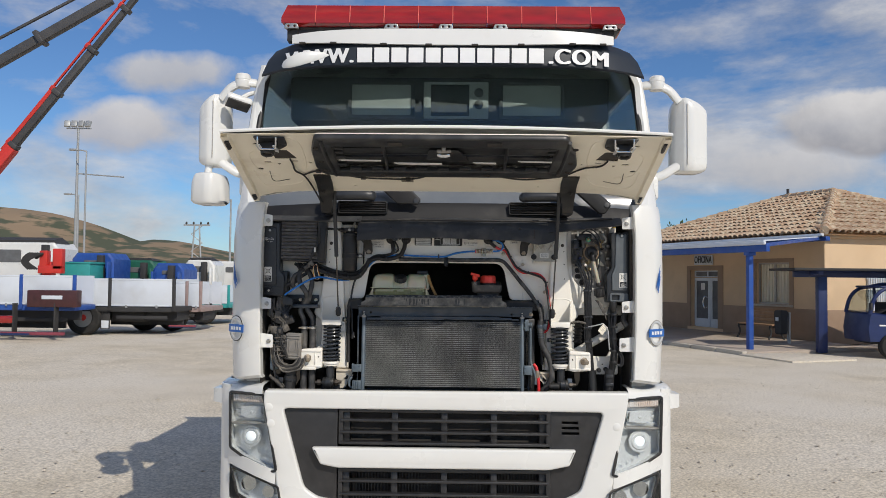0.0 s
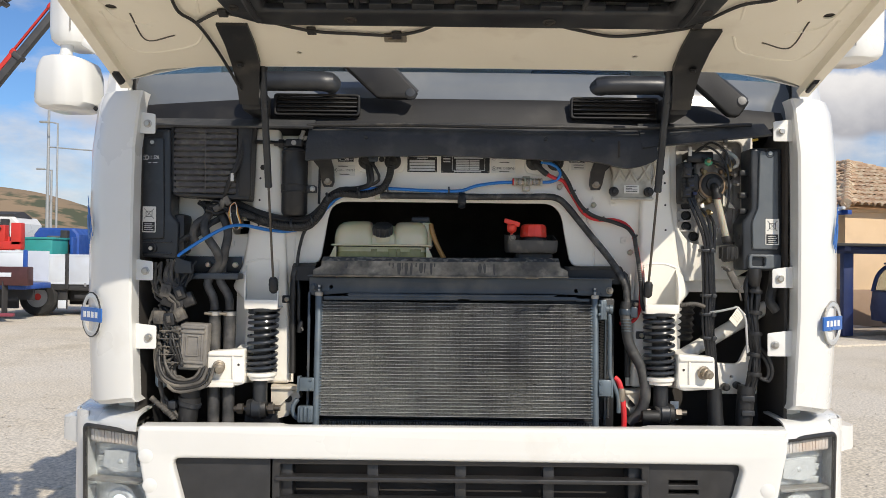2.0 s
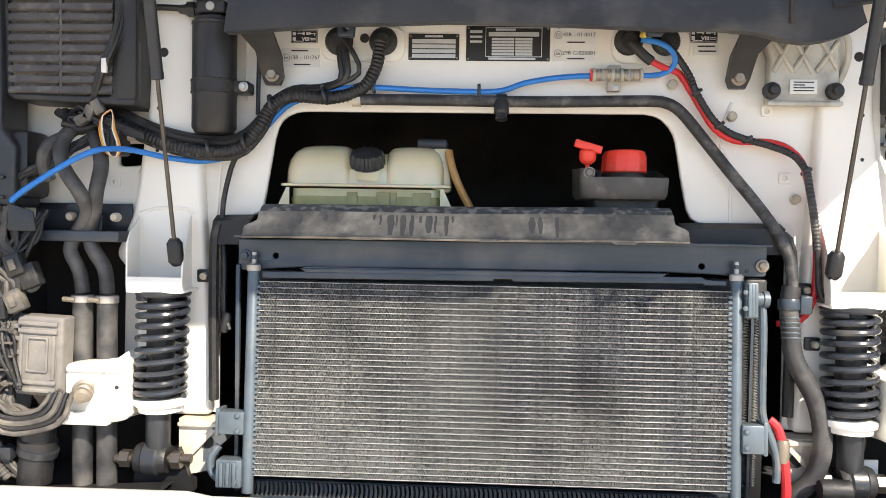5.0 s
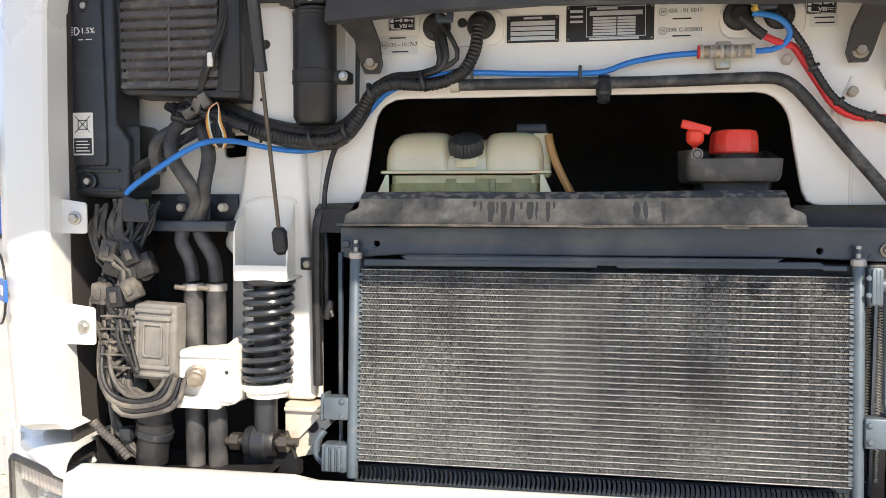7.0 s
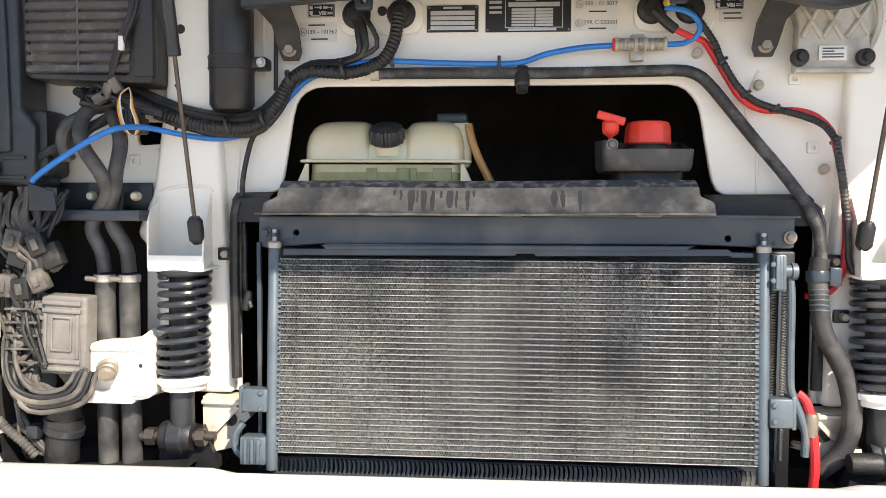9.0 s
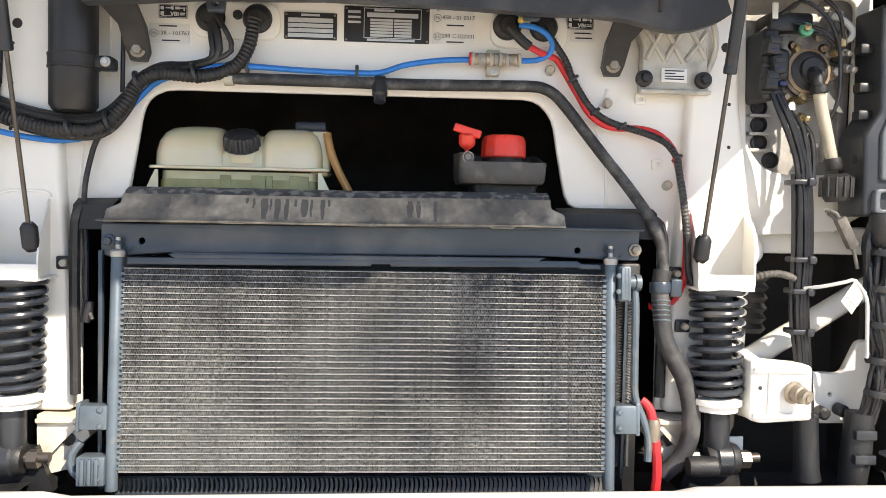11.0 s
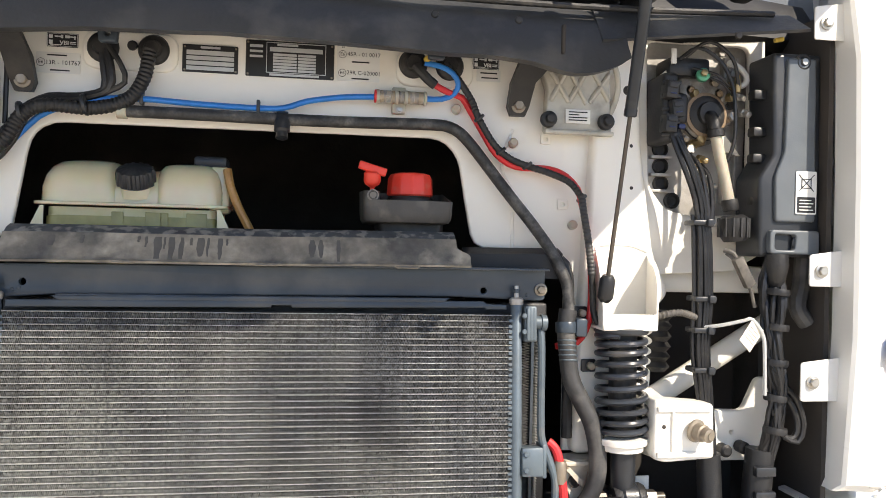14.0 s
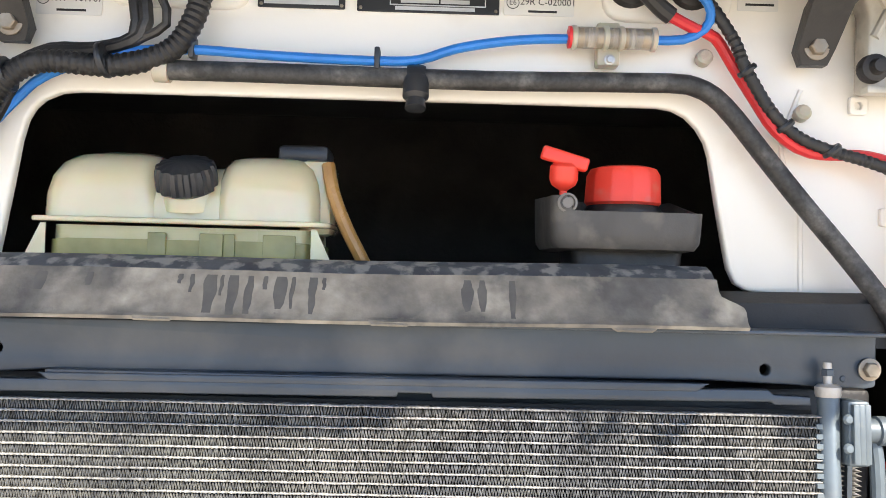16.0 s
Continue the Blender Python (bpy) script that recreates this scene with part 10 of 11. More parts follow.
rear_cab(-12.15, -10.9, 32, 1.2, 2.22, M_BLUEPAINT, "blue lorry cab with a headboard rack")
rear_cab(-12.95, -11.5, 38, 1.2, 2.48, M_CAB, "white lorry cab seen from behind", 0.15)
rear_cab(-12.6, -11.0, 42, 1.2, 2.5, M_CAB, "white van body among parked lorries")
tb = thing("teal_skip", (-14.6, 31.4, 0), "teal steel tipper body on a parked lorry", "tipper body")
part("tub", box(-15.2, -14.04, 30.6, 31.8, 1.2, 2.16, 0.03), M_TEAL, tb)
part("tub_rim", box(-15.25, -14.0, 30.57, 31.85, 2.14, 2.21, 0.01), M_TEAL, tb)
part("frame", box(-15.1, -14.15, 30.8, 31.6, 0.0, 1.2, 0.02), M_CHASSIS, tb)
kc = thing("folded_crane", (-15.30, 30, 0), "red folding loader crane folded behind a cab", "crane")
part("column", box(-15.50, -15.15, 29.8, 30.2, 0.0, 2.2, 0.03), M_REDP, kc)
part("folded_boom", box(-15.55, -14.65, 29.6, 29.9, 1.75, 2.05, 0.03, m=None), M_REDP, kc)
part("folded_boom", box(-15.00, -14.65, 29.6, 29.9, 1.9, 2.68, 0.03), M_REDP, kc)
part("folded_boom", box(-15.50, -15.20, 29.6, 29.9, 2.0, 2.6, 0.03), M_REDP, kc)
for k in range(6):
    part("crane_hose", sweep([(-15.90 + 0.07 * k, 29.6, 1.9), (-16.10 + 0.05 * k, 29.5, 2.2), (-15.80 + 0.1 * k, 29.5, 2.5), (-15.60, 29.6, 2.3)], 0.035, 8, step=0.08), M_CHASSIS, kc)

# tall crane booms reaching over the yard
crane = thing("loader_crane", (-24.6, 34.8, 0), "red and grey telescopic loader crane with raised booms", "crane")
part("pedestal", box(-25.3, -23.9, 34.1, 35.5, 0.0, 1.6, 0.05), M_CHASSIS, crane)
part("carrier", box(-31.5, -23.2, 33.6, 36.1, 0.55, 1.05, 0.05), M_CHASSIS, crane)
for x in (-30.3, -28.9, -24.4):
    disc_wheel(x, 33.8, 0.5, crane)


# the booms are scaled out from the first camera position to fit its view
EYE_SCALE = Matrix.Translation((0.055, 0.195, 1.716)) @ Matrix.Scale(2.2, 4) @ Matrix.Translation((-0.055, -0.195, -1.716))


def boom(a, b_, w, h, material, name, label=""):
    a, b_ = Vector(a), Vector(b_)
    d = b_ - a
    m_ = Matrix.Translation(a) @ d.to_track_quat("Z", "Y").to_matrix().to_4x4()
    return part(name, box(-w / 2, w / 2, -h / 2, h / 2, 0, d.length, 0.02, m=EYE_SCALE @ m_), material, crane, label)


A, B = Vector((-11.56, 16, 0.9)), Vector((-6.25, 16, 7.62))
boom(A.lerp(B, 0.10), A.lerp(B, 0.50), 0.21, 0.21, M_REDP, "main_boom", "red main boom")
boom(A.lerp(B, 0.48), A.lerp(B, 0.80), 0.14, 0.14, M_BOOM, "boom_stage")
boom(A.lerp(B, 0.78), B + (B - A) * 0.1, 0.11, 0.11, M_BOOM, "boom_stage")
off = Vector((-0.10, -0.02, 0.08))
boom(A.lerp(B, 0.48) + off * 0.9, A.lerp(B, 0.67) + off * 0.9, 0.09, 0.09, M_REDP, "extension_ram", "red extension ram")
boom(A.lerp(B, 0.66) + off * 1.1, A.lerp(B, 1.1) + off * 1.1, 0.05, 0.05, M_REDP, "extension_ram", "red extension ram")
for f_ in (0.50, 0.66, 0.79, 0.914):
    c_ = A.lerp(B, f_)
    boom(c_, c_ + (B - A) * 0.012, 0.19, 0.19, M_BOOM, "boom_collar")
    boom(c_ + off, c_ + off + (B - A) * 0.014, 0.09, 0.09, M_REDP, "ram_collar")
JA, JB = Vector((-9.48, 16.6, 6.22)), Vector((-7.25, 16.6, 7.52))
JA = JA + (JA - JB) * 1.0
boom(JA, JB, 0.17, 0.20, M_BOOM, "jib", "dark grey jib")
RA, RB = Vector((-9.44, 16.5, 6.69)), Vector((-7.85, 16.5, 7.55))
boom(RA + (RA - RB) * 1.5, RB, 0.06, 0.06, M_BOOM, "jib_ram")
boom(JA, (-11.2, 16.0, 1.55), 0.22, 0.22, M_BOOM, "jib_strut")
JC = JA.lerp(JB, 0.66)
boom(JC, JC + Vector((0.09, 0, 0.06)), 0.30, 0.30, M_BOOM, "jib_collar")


# lamp posts
def lamp_post(x, y, h, r, heads, label):
    p = thing("street_lamp", (x, y, 0), label, "lamp post", "lamp posts")
    part("pole", rod((x, y, 0), (x, y, h), r, 12, r2=r * 0.6), M_GALV, p)
    part("base_plate", box(x - r * 2, x + r * 2, y - r * 2, y + r * 2, 0, 0.04), M_GALV, p)
    if heads > 1:
        part("cross_arm", box(x - 0.9, x + 1.0, y - 0.05, y + 0.05, h - 0.1, h, 0.02), M_GALV, p)
        for k in range(heads):
            hx = x - 0.8 + k * 1.6 / (heads - 1)
            part("floodlight", box(-0.22, 0.22, -0.12, 0.12, -0.25, 0.25, 0.05, m=pose(hx, y - 0.1, h + 0.28, -20, 0, 15 - 10 * k)), M_GALV, p)
    else:
        part("lamp_arm", sweep([(x, y, h - 0.1), (x - 0.2, y, h), (x - 0.7, y, h + 0.05)], 0.05, 8, step=0.1), M_GALV, p)
        part("lamp_head", box(x - 1.3, x - 0.6, y - 0.15, y + 0.15, h - 0.02, h + 0.14, 0.06), M_GALV, p)
    return p


lamp_post(-28.85, 60, 12.9, 0.14, 4, "tall galvanised floodlight mast with four heads")
lamp_post(-27.7, 59, 11.0, 0.09, 1, "galvanised street lamp with one arm")
lamp_post(-34.0, 71, 8.9, 0.14, 1, "distant galvanised street lamp")
lamp_post(-20.2, 71, 8.6, 0.12, 1, "distant thin street lamp")
tw = part("side_arm", rod((-28.85, 60, 9.4), (-25.25, 60, 9.15), 0.05, 8), M_GALV, bpy.data.objects["street_lamp"])
py_ = thing("power_pylon", (-19.6, 60, 0), "small lattice power pylon", "pylon")
for dx in (-0.35, 0.35):
    part("pylon_leg", rod((-19.6 + dx * 1.5, 60, 0), (-19.6 + dx * 0.5, 60, 5.6), 0.06, 6), M_GALV, py_)
for k in range(8):
    s_ = 1 if k % 2 else -1
    part("pylon_brace", rod((-19.6 - s_ * 0.45, 60, 0.3 + 0.65 * k), (-19.6 + s_ * 0.4, 60, 0.95 + 0.65 * k), 0.03, 6), M_GALV, py_)
part("pylon_arm", box(-20.6, -18.6, 59.95, 60.05, 5.5, 5.62), M_GALV, py_)
for k in range(4):
    part("insulator", lathe([(0.06, 0), (0.09, 0.1), (0.05, 0.2), (0, 0.22)], (-20.4 + 0.55 * k, 60, 5.6), (0, 0, 1), 8), M_CHASSIS, py_)

# far hills
hv = []
ridge = [(-900, 80), (-600, 75), (-430, 60), (-330, 51), (-305, 48), (-275, 40), (-255, 33), (-240, 27.5), (-228, 29), (-205, 27), (-170, 20), (-135, 14), (-90, 10), (-30, 5), (40, 3), (140, 2), (300, 2)]
for v in range(9):
    f_ = v / 8
    row = []
    for i in range(121):
        x = -900 + 1200 * i / 120
        zr = np.interp(x, [a for a, _ in ridge], [b for _, b in ridge])
        n_ = noise.noise(Vector((x * 0.02, f_ * 6, 1.0)))
        row.append((x, 420 + 180 * f_, -1 + (zr + 1) * (f_ ** 0.9) * (1 + 0.12 * n_ * (1 - f_)) + 1.2 * n_ * f_))
    hv.append(row)
hv.append([(x, y + 150, -2) for x, y, z in hv[-1]])
solo("hills_backdrop", loft(hv), M_HILL, "dry brown hills with dark scrub on the horizon", "hill", kind="structure")

# ---- office building ----
CR, D1, D2 = Vector((10.295, 22.422, 0)), Vector((-0.345, 0.939, 0)).normalized(), Vector((0.939, 0.345, 0)).normalized()
BM = Matrix(((D1.x, D2.x, 0, CR.x), (D1.y, D2.y, 0, CR.y), (0, 0, 1, 0), (0, 0, 0, 1)))   # along the shaded wall, along the sunny wall, up
LEN, WID, EAVE, RIDGE = 10.0, 8.2, 3.08, 4.76
office = thing("office_building", CR, "single-storey peach office with a clay tile hip roof", "building")


def bbox(a0, a1, b0, b1, z0, z1, bevel=0.0):
    return box(a0, a1, b0, b1, z0, z1, bevel, m=BM)


def wall_sheet(pts, holes, thick, b_off, material, name, parent, label=""):
    """A wall in the plane of the shaded face: along it and up."""
    m_ = BM @ Matrix(((1, 0, 0, 0), (0, 0, -1, b_off), (0, 1, 0, 0), (0, 0, 0, 1)))
    return part(name, outline(pts, holes, thick, 0, m_), material, parent, label)


door_h, win_h, win2 = rect(4.55, 6.0, 0.16, 2.10), rect(1.35, 2.75, 1.05, 2.30), rect(7.9, 9.2, 1.05, 2.3)
shade_wall = wall_sheet([(0.05, 0), (LEN, 0), (LEN, EAVE), (0.05, EAVE)], [door_h, win_h, win2], 0.25, 0.125, M_WALL, "wall", office)
part("wall", bbox(0.05, 0.30, 0.25, WID, 0, EAVE), M_WALL, office)
part("wall", bbox(LEN - 0.25, LEN, 0.25, WID, 0, EAVE), M_WALL, office)
part("wall", bbox(0.30, LEN - 0.25, WID - 0.25, WID, 0, EAVE), M_WALL, office)
for a0, a1 in ((0.03, 4.3), (6.2, LEN)):
    part("plinth", bbox(a0, a1, -0.02, 0.0, 0, 0.95, 0.004), M_PLINTH, office, "brown painted plinth")
part("plinth", bbox(0.028, 0.048, -0.02, WID, 0, 0.95, 0.004), M_PLINTH, office, "brown painted plinth")
wall_sheet([(4.3, 0.16), (4.55, 0.16), (4.55, 2.10), (6.0, 2.10), (6.0, 0.16), (6.2, 0.16), (6.2, 2.24), (4.3, 2.24)], [], 0.04, -0.01, M_PLINTH, "door_surround", office)
wall_sheet(rect(1.2, 2.9, 0.95, 2.42), [win_h], 0.04, -0.012, M_PLINTH, "window_surround", office)
wall_sheet(rect(7.75, 9.35, 0.95, 2.42), [win2], 0.04, -0.012, M_PLINTH, "window_surround", office)
door = part("door", bbox(4.6, 5.95, 0.16, 0.2, 0.16, 0.2), M_BOARD, office, "white double glazed door")
for a0, a1 in ((4.58, 5.12), (5.16, 5.97)):
    wall_sheet(rect(a0, a1, 0.18, 1.83, 0.01), [rect(a0 + 0.09, a1 - 0.09, 0.45, 1.73)], 0.05, 0.15, M_BOARD, "door_leaf", door)
    wall_sheet(rect(a0 + 0.08, a1 - 0.08, 0.44, 1.74), [], 0.01, 0.15, M_INTDARK, "door_pane", door)
wall_sheet(rect(4.58, 5.97, 1.85, 2.08), [rect(4.65, 5.24, 1.89, 2.04), rect(5.3, 5.9, 1.89, 2.04)], 0.05, 0.15, M_BOARD, "transom", door)
wall_sheet(rect(4.64, 5.92, 1.88, 2.05), [], 0.01, 0.15, M_INTDARK, "door_pane", door)
part("door_notice", bbox(5.4, 5.6, 0.11, 0.12, 1.42, 1.65), M_LABEL, door)
part("door_handle", sweep([BM @ Vector(q) for q in ((5.28, 0.12, 1.15), (5.28, 0.02, 1.2), (5.35, 0.0, 1.0), (5.28, 0.02, 0.8), (5.28, 0.12, 0.85))], 0.02, 8, step=0.05), M_CHROME, door)
for k, (a0, a1) in enumerate(((1.35, 2.75), (7.9, 9.2))):
    w_ = part("window", bbox(a0, a1, 0.2, 0.22, 1.05, 2.3), M_CURTAIN, office, "window with a drawn pale curtain")
    wall_sheet(rect(a0, a1, 1.05, 2.3), [rect(a0 + 0.05, (a0 + a1) / 2 - 0.03, 1.1, 2.25), rect((a0 + a1) / 2 + 0.03, a1 - 0.05, 1.1, 2.25)], 0.04, 0.1, M_ALLOY, "window_frame", w_)
    for j in range(11):
        a = a0 + 0.06 + j * (a1 - a0 - 0.12) / 10
        part("curtain_fold", rod(BM @ Vector((a, 0.19, 1.08)), BM @ Vector((a, 0.19, 2.27)), 0.035, 8), M_CURTAIN, w_)
    part("window_sill", bbox(a0 - 0.15, a1 + 0.15, -0.06, 0.05, 0.98, 1.04, 0.01), M_KERB, w_)
# sign
sg = part("sign", bbox(4.78, 5.75, -0.06, -0.02, 2.27, 2.60, 0.008), M_BOARD, office, "white sign with black lettering")
part("sign_word", words("OFICINA", 0.27, BM @ Matrix(((-1, 0, 0, 5.265), (0, 0, 1, -0.07), (0, 1, 0, 2.435), (0, 0, 0, 1))) @ Matrix.Diagonal((0.78, 1.25, 1, 1)), 0.01, bold=0.006, spacing=1.12), M_INK, sg, "black capital letters")

# tiled hip roof
OV = 0.28
P = {"a": (0.05 - OV, -OV), "b": (LEN + OV, -OV), "c": (LEN + OV, WID + OV), "d": (0.05 - OV, WID + OV), "r1": (3.75, WID / 2), "r2": (6.1, WID / 2)}
P = {k: BM @ Vector((q[0], q[1], RIDGE if k[0] == "r" else EAVE)) for k, q in P.items()}
for pts in (("a", "b", "r2", "r1"), ("d", "a", "r1"), ("c", "d", "r1", "r2"), ("b", "c", "r2")):
    u_ = bmesh.new()
    u_.faces.new([u_.verts.new(P[k] - Vector((0, 0, 0.05))) for k in pts])
    part("roof_deck", thicken(u_, 0.05), M_WALL, office)


def tile_face(p0, p1, q0, q1, name):
    """Rows of half-round clay tiles between an eave line p0-p1 and a ridge line q0-q1."""
    p0, p1, q0, q1 = (Vector(v) for v in (p0, p1, q0, q1))
    e = (p1 - p0).normalized()
    width = (p1 - p0).length
    up = ((q0 + q1) / 2 - (p0 + p1) / 2)
    up = (up - e * up.dot(e))
    slope_len = up.length
    up.normalize()
    nrm = e.cross(up)
    if nrm.z < 0:
        nrm = -nrm
    l0, l1 = (q0 - p0).dot(e), (q1 - p0).dot(e)
    verts, faces = [], []
    pw, ph = 0.23, 0.40
    rr = random.Random(7)
    for r_ in range(int(slope_len / ph) + 1):
        s0 = r_ * ph
        f_ = min(1, (s0 + ph * 0.5) / slope_len)
        a0, a1 = l0 * f_, width + (l1 - width) * f_
        k0, k1 = int(a0 / pw), int(a1 / pw)
        for k in range(k0, k1 + 1):
            c_ = (k + 0.5) * pw + rr.uniform(-0.012, 0.012)
            tilt = rr.uniform(-0.01, 0.012)
            o = len(verts)
            ss = min(slope_len, s0 + ph * 1.12)
            for i in range(7):
                a = math.pi * i / 6
                for (s_, rad, lift) in ((s0 - 0.02, 0.098, 0.03 + tilt), (ss, 0.082, 0.0)):
                    verts.append(p0 + e * (c_ + rad * math.cos(a)) + up * s_ + nrm * (lift + rad * 0.85 * math.sin(a)))
            for i in range(6):
                faces.append((o + 2 * i, o + 2 * i + 1, o + 2 * i + 3, o + 2 * i + 2))
    me = bpy.data.meshes.new(name)
    me.from_pydata([tuple(v) for v in verts], [], faces)
    me.materials.append(M_TILE)
    ob_ = new(name, me)
    md = ob_.modifiers.new("thick", "SOLIDIFY")
    md.thickness = 0.015
    tagged(under(ob_, office), "weathered clay barrel tiles", kind="stuff")


tile_face(P["a"], P["b"], P["r1"], P["r2"], "roof_tiles")
tile_face(P["d"], P["a"], P["r1"], P["r1"], "roof_tiles")
for a_, b_ in (("a", "r1"), ("b", "r2"), ("d", "r1"), ("r1", "r2")):
    n_t = int((P[b_] - P[a_]).length / 0.38)
    for i in range(n_t):
        q0_, q1_ = P[a_].lerp(P[b_], i / n_t), P[a_].lerp(P[b_], (i + 1.1) / n_t)
        part("hip_tile", rod(q0_ + Vector((0, 0, 0.06)), q1_ + Vector((0, 0, 0.05)), 0.13, 10, r2=0.11), M_TILE, office)
part("eave_gutter", bbox(0.05 - OV, LEN + OV, -OV - 0.10, -OV, EAVE - 0.10, EAVE - 0.02, 0.02), M_BOARD, office, "white eaves gutter")
part("eave_beam", bbox(0.05 - OV, LEN, -0.22, -0.08, EAVE - 0.22, EAVE - 0.10, 0.01), M_BLUEPAINT, office)
part("cornice", bbox(-0.05, 0.05, -0.1, WID, EAVE - 0.12, EAVE, 0.01), M_WALL, office)
part("vent_pipe", rod(P["r1"].lerp(P["r2"], 0.9), P["r1"].lerp(P["r2"], 0.9) + Vector((0, 0, 0.35)), 0.05, 10), M_CHASSIS, office)

# porch: blue posts and fascia, paved step
PM = Matrix.Translation(Vector((10.18, 21.38, 0)) - CR) @ BM


def pbox(a0, a1, b0, b1, z0, z1, bevel=0.0):
    return box(a0, a1, b0, b1, z0, z1, bevel, m=PM)


porch = thing("porch", PM @ Vector((3, -1.7, 0)), "blue-painted steel porch in front of the office", "porch")
part("fascia", pbox(-1.10, 9.5, -3.36, -3.26, 2.44, 2.63, 0.01), M_BLUEPAINT, porch)
part("porch_gutter", pbox(-1.10, 9.5, -3.44, -3.36, 2.60, 2.68, 0.02), M_BOARD, porch, "white gutter")
part("side_beam", sweep([PM @ Vector((-1.04, -3.3, 2.60)), PM @ Vector((1.02, 0.40, 2.95))], 0.05, 4, step=1.0), M_BLUEPAINT, porch)
part("porch_roof", thicken(loft([[PM @ Vector((a, b_, z)) for a in (a_, 9.5)] for b_, z, a_ in ((-3.4, 2.68, -1.05), (0.45, 2.98, 1.02))]), 0.03), M_BOARD, porch)
for a in (-0.40, 5.6, 9.3):
    pp = part("porch_post", pbox(a - 0.06, a + 0.06, -3.32, -3.19, 0.0, 2.45, 0.01), M_BLUEPAINT, porch)
    part("post_head", pbox(a - 0.10, a + 0.10, -3.355, -3.15, 2.36, 2.45, 0.01), M_BLUEPAINT, pp)
pav = solo("pavement", pbox(-0.9, 12.0, -3.75, 0.60, -0.1, 0.06, 0.02), M_SLAB, "worn concrete pavement under the porch", "pavement", kind="structure")
for i in range(13):
    part("kerb_stone", pbox(-0.9 + i * 1.0, -0.92 + (i + 1) * 1.0, -3.9, -3.75, -0.1, 0.07, 0.02), M_KERB, pav)
part("kerb_stone", pbox(-2.6, -0.9, -4.0, -2.2, -0.1, 0.012, 0.006), M_GROUND, pav)

# bench and bin
bench = thing("bench", BM @ Vector((1.7, -0.9, 0.06)), "slatted wooden bench with iron legs", "bench")
for k in range(4):
    part("seat_slat", bbox(0.95, 2.45, -1.02 + 0.1 * k, -0.94 + 0.1 * k, 0.46, 0.50, 0.008), M_WOOD, bench)
    part("back_slat", bbox(0.95, 2.45, -0.60, -0.57, 0.56 + 0.1 * k, 0.64 + 0.1 * k, 0.008), M_WOOD, bench)
for a in (1.05, 2.35):
    part("leg", sweep([BM @ Vector(q) for q in ((a, -1.05, 0.06), (a, -0.95, 0.27), (a, -1.0, 0.45), (a, -0.62, 0.46), (a, -0.56, 0.93))], 0.03, 8, step=0.05), M_CHASSIS, bench)
    part("leg", sweep([BM @ Vector(q) for q in ((a, -0.5, 0.06), (a, -0.6, 0.27), (a, -0.62, 0.46))], 0.03, 8, step=0.05), M_CHASSIS, bench)
bn = thing("litter_bin", BM @ Vector((0.03, -1.5, 0.06)), "dark plastic litter bin on a post", "bin")
part("bin_body", loft([[BM @ Vector((-0.06 + i_, -1.62 + i_, z)), BM @ Vector((0.20 - i_, -1.62 + i_, z)), BM @ Vector((0.20 - i_, -1.38 - i_, z)), BM @ Vector((-0.06 + i_, -1.38 - i_, z))] if True else [] for z, i_ in ((0.30, 0.05), (0.33, 0.02), (0.90, 0.0), (0.95, 0.03))], closed=True, caps=True), M_CHASSIS, bn)
part("bin_post", bbox(-0.01, 0.07, -1.30, -1.24, 0.06, 0.9), M_GALV, bn)
part("bin_plate", bbox(0.02, 0.12, -1.64, -1.622, 0.66, 0.76, 0.004), M_BOARD, bn)

# low carport with the little utility vehicle
cp = thing("carport", (11.5, 20.6, 0), "low dark navy carport of steel beams", "carport")
part("carport_roof", box(8.12, 17.0, 19.3, 20.9, 2.00, 2.06, 0.01), M_CHASSIS, cp)
part("roof_beam", box(8.35, 17.0, 19.85, 20.0, 1.84, 2.01, 0.01), M_NAVY, cp)
part("roof_beam", box(8.72, 8.85, 19.4, 20.8, 1.9, 2.018, 0.01), M_NAVY, cp)
for x in (9.2, 16.6):
    po = part("carport_post", box(x - 0.30, x - 0.08, 19.8, 19.98, 0.0, 1.85, 0.01), M_NAVY, cp)
cart = thing("utility_cart", (10.7, 18.6, 0), "small dark blue utility vehicle with an open cab", "cart")
cy0, cy1 = 18.1, 19.3
rows_ = []
for y, i_ in ((cy0, 0.04), (cy0 + 0.06, 0), (cy1 - 0.06, 0), (cy1, 0.04)):
    rows_.append([(x, y, z) for x, z in ((9.12 + i_, 0.42), (9.08 + i_, 0.75), (9.14 + i_, 1.15), (9.22, 1.2 - i_), (10.45, 1.0 - i_), (10.45, 0.42))])
part("cart_body", loft(rows_, closed=True, caps=True), M_NAVY, cart)
for y in (cy0 + 0.02, cy1 - 0.04):
    part("cab_frame", sweep([(9.16, y, 1.15), (9.28, y, 1.55), (9.5, y, 1.78), (9.8, y, 1.86), (10.45, y, 1.88), (10.5, y, 1.0)], 0.05, 8, step=0.06), M_NAVY, cart)
    part("door_pillar", rod((10.05, y, 1.0), (9.95, y, 1.86), 0.035, 8), M_NAVY, cart)
part("cab_roof", box(9.45, 10.5, cy0, cy1, 1.84, 1.90, 0.03), M_NAVY, cart)
cg = part("cart_screen", thicken(loft([[(9.18, y, 1.15), (9.3, y, 1.55), (9.5, y, 1.78)] for y in (cy0 + 0.05, cy1 - 0.05)]), 0.006), M_CLEARGLASS, cart)
part("seat", box(9.85, 10.25, cy0 + 0.2, cy1 - 0.2, 0.95, 1.45, 0.06), M_CHASSIS, cart)
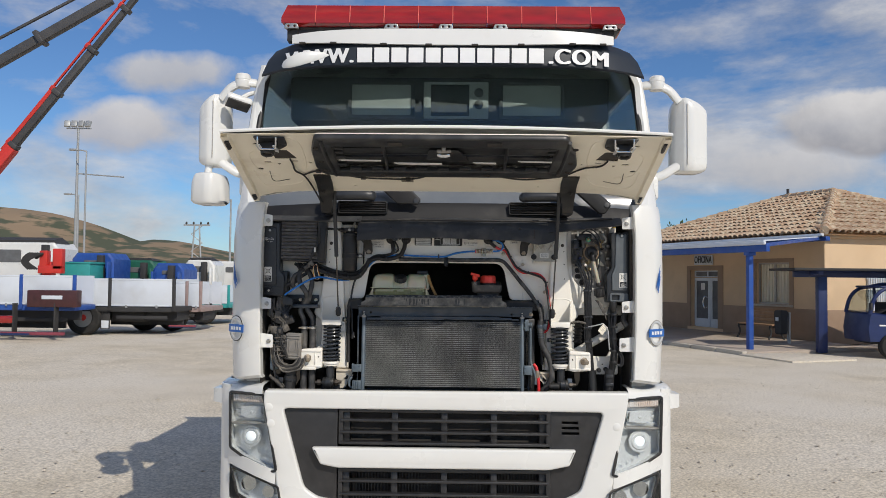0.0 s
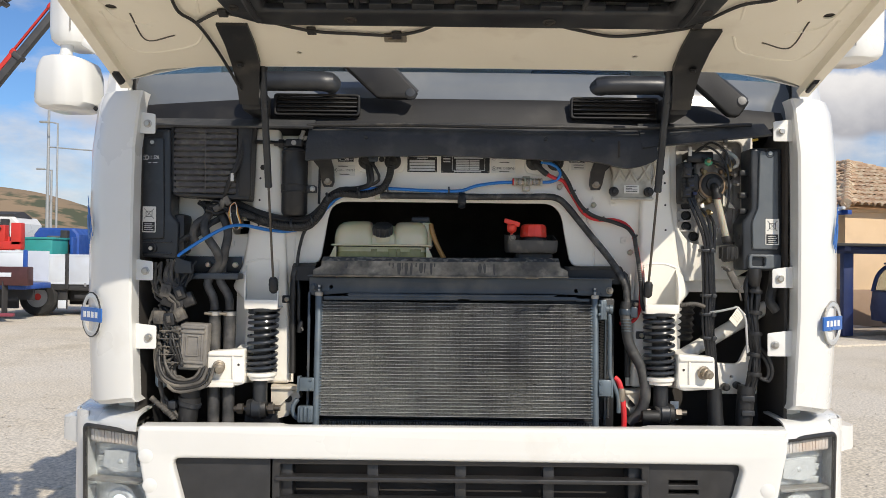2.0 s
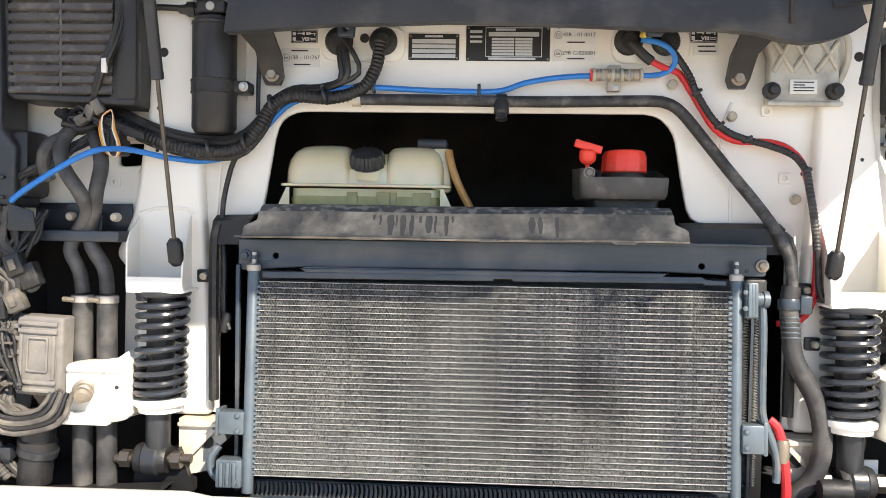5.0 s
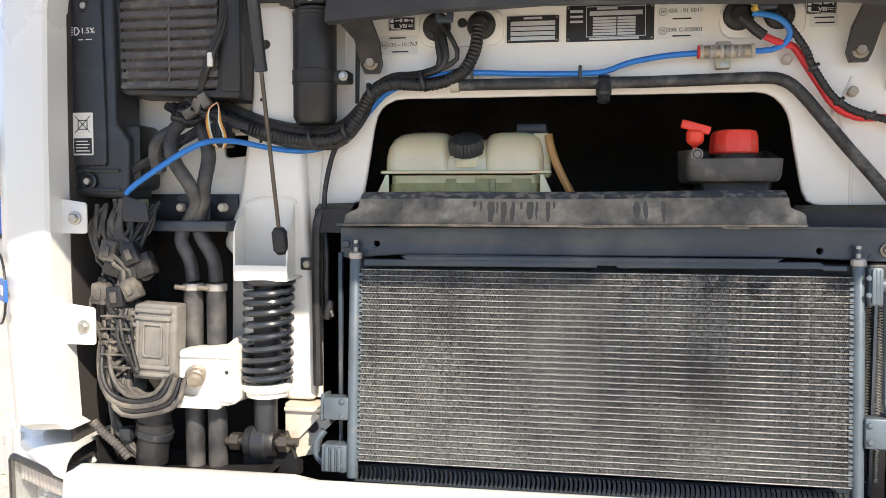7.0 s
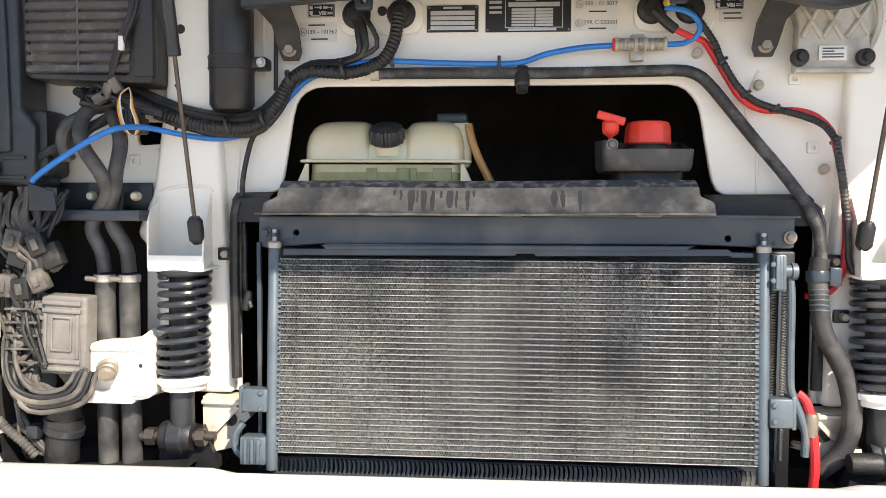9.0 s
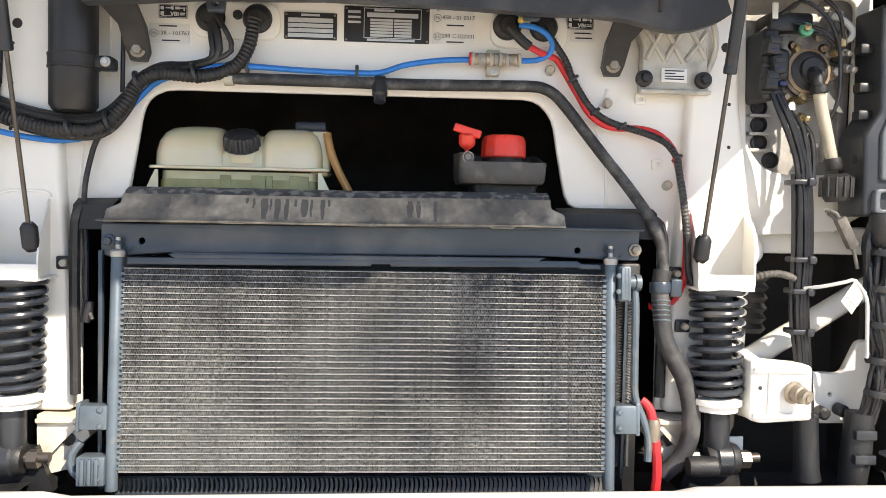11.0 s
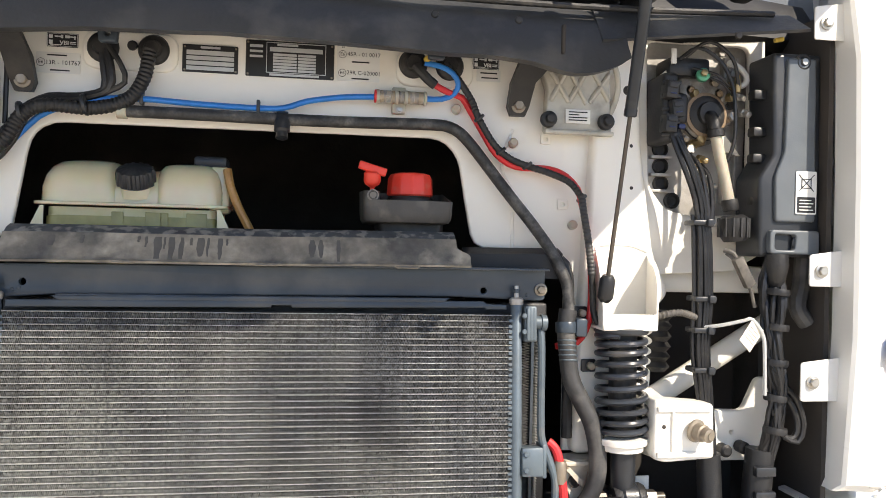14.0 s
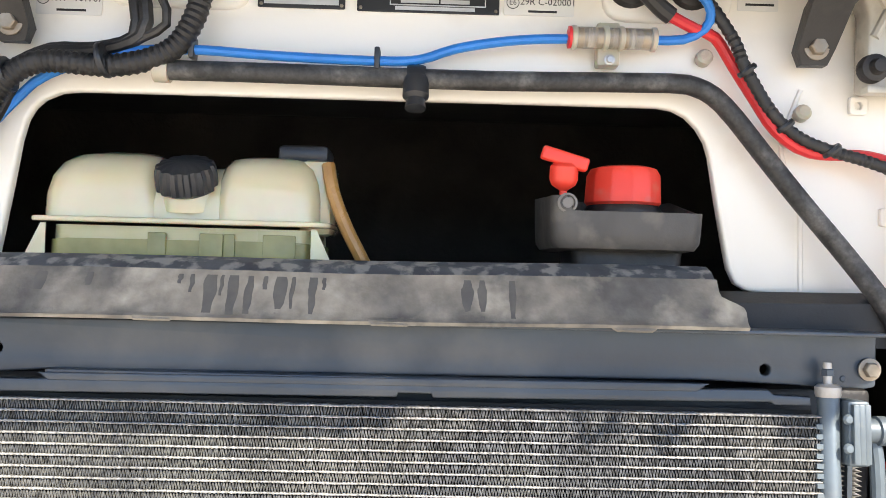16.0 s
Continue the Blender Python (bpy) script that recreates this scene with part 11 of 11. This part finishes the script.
part("steering_wheel", lathe([(0.15, -0.012), (0.17, 0), (0.15, 0.012), (0.14, 0)], (9.65, cy0 + 0.35, 1.22), (-0.6, 0, 1), 20), M_CHASSIS, cart)
part("load_bed", box(10.5, 12.1, cy0, cy1, 0.8, 0.86, 0.01), M_GALV, cart)
part("bed_side", box(10.5, 12.1, cy0, cy0 + 0.03, 0.86, 1.18, 0.01), M_BOARD, cart)
part("bed_side", box(10.5, 12.1, cy1 - 0.03, cy1, 0.86, 1.18, 0.01), M_BOARD, cart)
part("cart_frame", box(9.3, 12., cy0 + 0.2, cy1 - 0.2, 0.35, 0.8, 0.02), M_CHASSIS, cart)
part("side_print_bar", box(9.4, 10.2, cy0 - 0.004, cy0 + 0.002, 0.83, 0.87, m=None), M_WHITEINK, cart)
part("cart_mirror", box(9.12, 9.18, cy0 - 0.1, cy0, 1.25, 1.45, 0.02), M_CHASSIS, cart)
tri = part("warning_triangle", outline([(10.52, 1.55), (10.8, 1.55), (10.66, 1.82)], [], 0.02, 0.003, facing(cy0 - 0.01)), M_REDP, cart)
part("triangle_post", rod((10.66, cy0, 1.1), (10.66, cy0, 1.56), 0.02, 8), M_GALV, cart)
for x in (9.72, 11.6):
    disc_wheel(x, cy0 + 0.02, 0.33, cart, w=0.2)
cart.scale = (0.87, 1.0, 0.87)
cart.location = (10.92, 19.2, 0)
fence = thing("window_grille", BM @ Vector((-0.05, 2.5, 0.9)), "white metal window grille on the sunny wall", "grille")
for k in range(24):
    part("grille_bar", bbox(-0.03, 0.0, 1.5 + 0.09 * k, 1.535 + 0.09 * k, 0.92, 1.86), M_BOARD, fence)
for z in (0.92, 1.36, 1.82):
    part("grille_rail", bbox(0.0, 0.028, 1.46, 3.66, z, z + 0.04), M_BOARD, fence)
part("window_pane", bbox(0.029, 0.047, 1.5, 3.62, 0.96, 1.84), M_CURTAIN, fence)
van = thing("parked_car", (14.6, 17.8, 0), "silver pickup parked beyond the carport", "car")
part("car_body", loft([[(x, y, z) for x, z in ((12.95, 0.45), (12.95, 0.95), (13.25, 1.05), (13.7, 1.55), (15.0, 1.6), (15.4, 1.05), (16.6, 1.0), (16.6, 0.45))] for y in (16.2, 16.28, 17.5, 17.58)], closed=True, caps=True), M_GALV, van)
part("car_window", outline(rounded([(13.45, 1.08), (13.78, 1.48), (14.85, 1.52), (15.15, 1.08)], 0.05), [], 0.01, 0, facing(16.195)), M_INTDARK, van)
for x in (13.5, 15.8):
    disc_wheel(x, 16.3, 0.34, van, w=0.22)


# trees
def tree(x, y, h, crown, label, seed, palm=False):
    t = thing("palm_tree" if palm else "tree", (x, y, 0), label, "tree")
    part("trunk", sweep([(x, y, 0), (x + 0.1, y, h * 0.4), (x, y, h * 0.8)], 0.16, 10, step=0.3), M_BARK, t)
    r_ = random.Random(seed)
    verts, faces = [], []
    if palm:
        for k in range(34):
            a, el = r_.uniform(0, 6.28), r_.uniform(-0.3, 1.1)
            base = Vector((x, y, h * 0.82))
            for i in range(14):
                u = i / 13
                l = crown * u
                c = base + Vector((math.cos(a) * l * math.cos(el * (1 - u * 0.4)), math.sin(a) * l * math.cos(el), l * math.sin(el) - 1.1 * crown * 0.5 * u * u))
                for s_ in (-1, 1):
                    o = len(verts)
                    d = Vector((-math.sin(a) * s_, math.cos(a) * s_, -0.6)) * 0.42 * (1 - 0.6 * u)
                    verts += [c, c + d, c + d * 0.5 + Vector((0, 0, 0.05))]
                    faces.append((o, o + 1, o + 2))
    else:
        for k in range(8):
            a = r_.uniform(0, 6.28)
            part("limb", rod((x, y, h * 0.45), (x + math.cos(a) * crown * 0.6, y + math.sin(a) * crown * 0.6, h * r_.uniform(0.6, 0.9)), 0.07, 6, r2=0.02), M_BARK, t)
        for k in range(90):
            c0 = Vector((r_.gauss(0, 0.5), r_.gauss(0, 0.5), r_.gauss(0, 0.4)))
            if c0.length > 1.1:
                continue
            c0 = Vector((x, y, h * 0.72)) + c0 * crown
            for j in range(26):
                c = c0 + Vector((r_.gauss(0, 1), r_.gauss(0, 1), r_.gauss(0, 1))) * crown * 0.14
                o = len(verts)
                q = Euler((r_.uniform(0, 6), r_.uniform(0, 6), r_.uniform(0, 6))).to_matrix()
                for dx, dz in ((-0.1, 0), (0, -0.05), (0.1, 0), (0, 0.05)):
                    verts.append(c + q @ Vector((dx, 0, dz)))
                faces.append((o, o + 1, o + 2, o + 3))
    me = bpy.data.meshes.new("crown")
    me.from_pydata([tuple(v) for v in verts], [], faces)
    me.materials.append(M_LEAF)
    tagged(under(new("crown", me), t), kind="stuff")


tree(12.75, 44.0, 5.4, 1.15, "leafy green tree behind the office roof", 3)
tree(17.2, 22.3, 6.2, 2.1, "palm tree beside the office", 5, True)
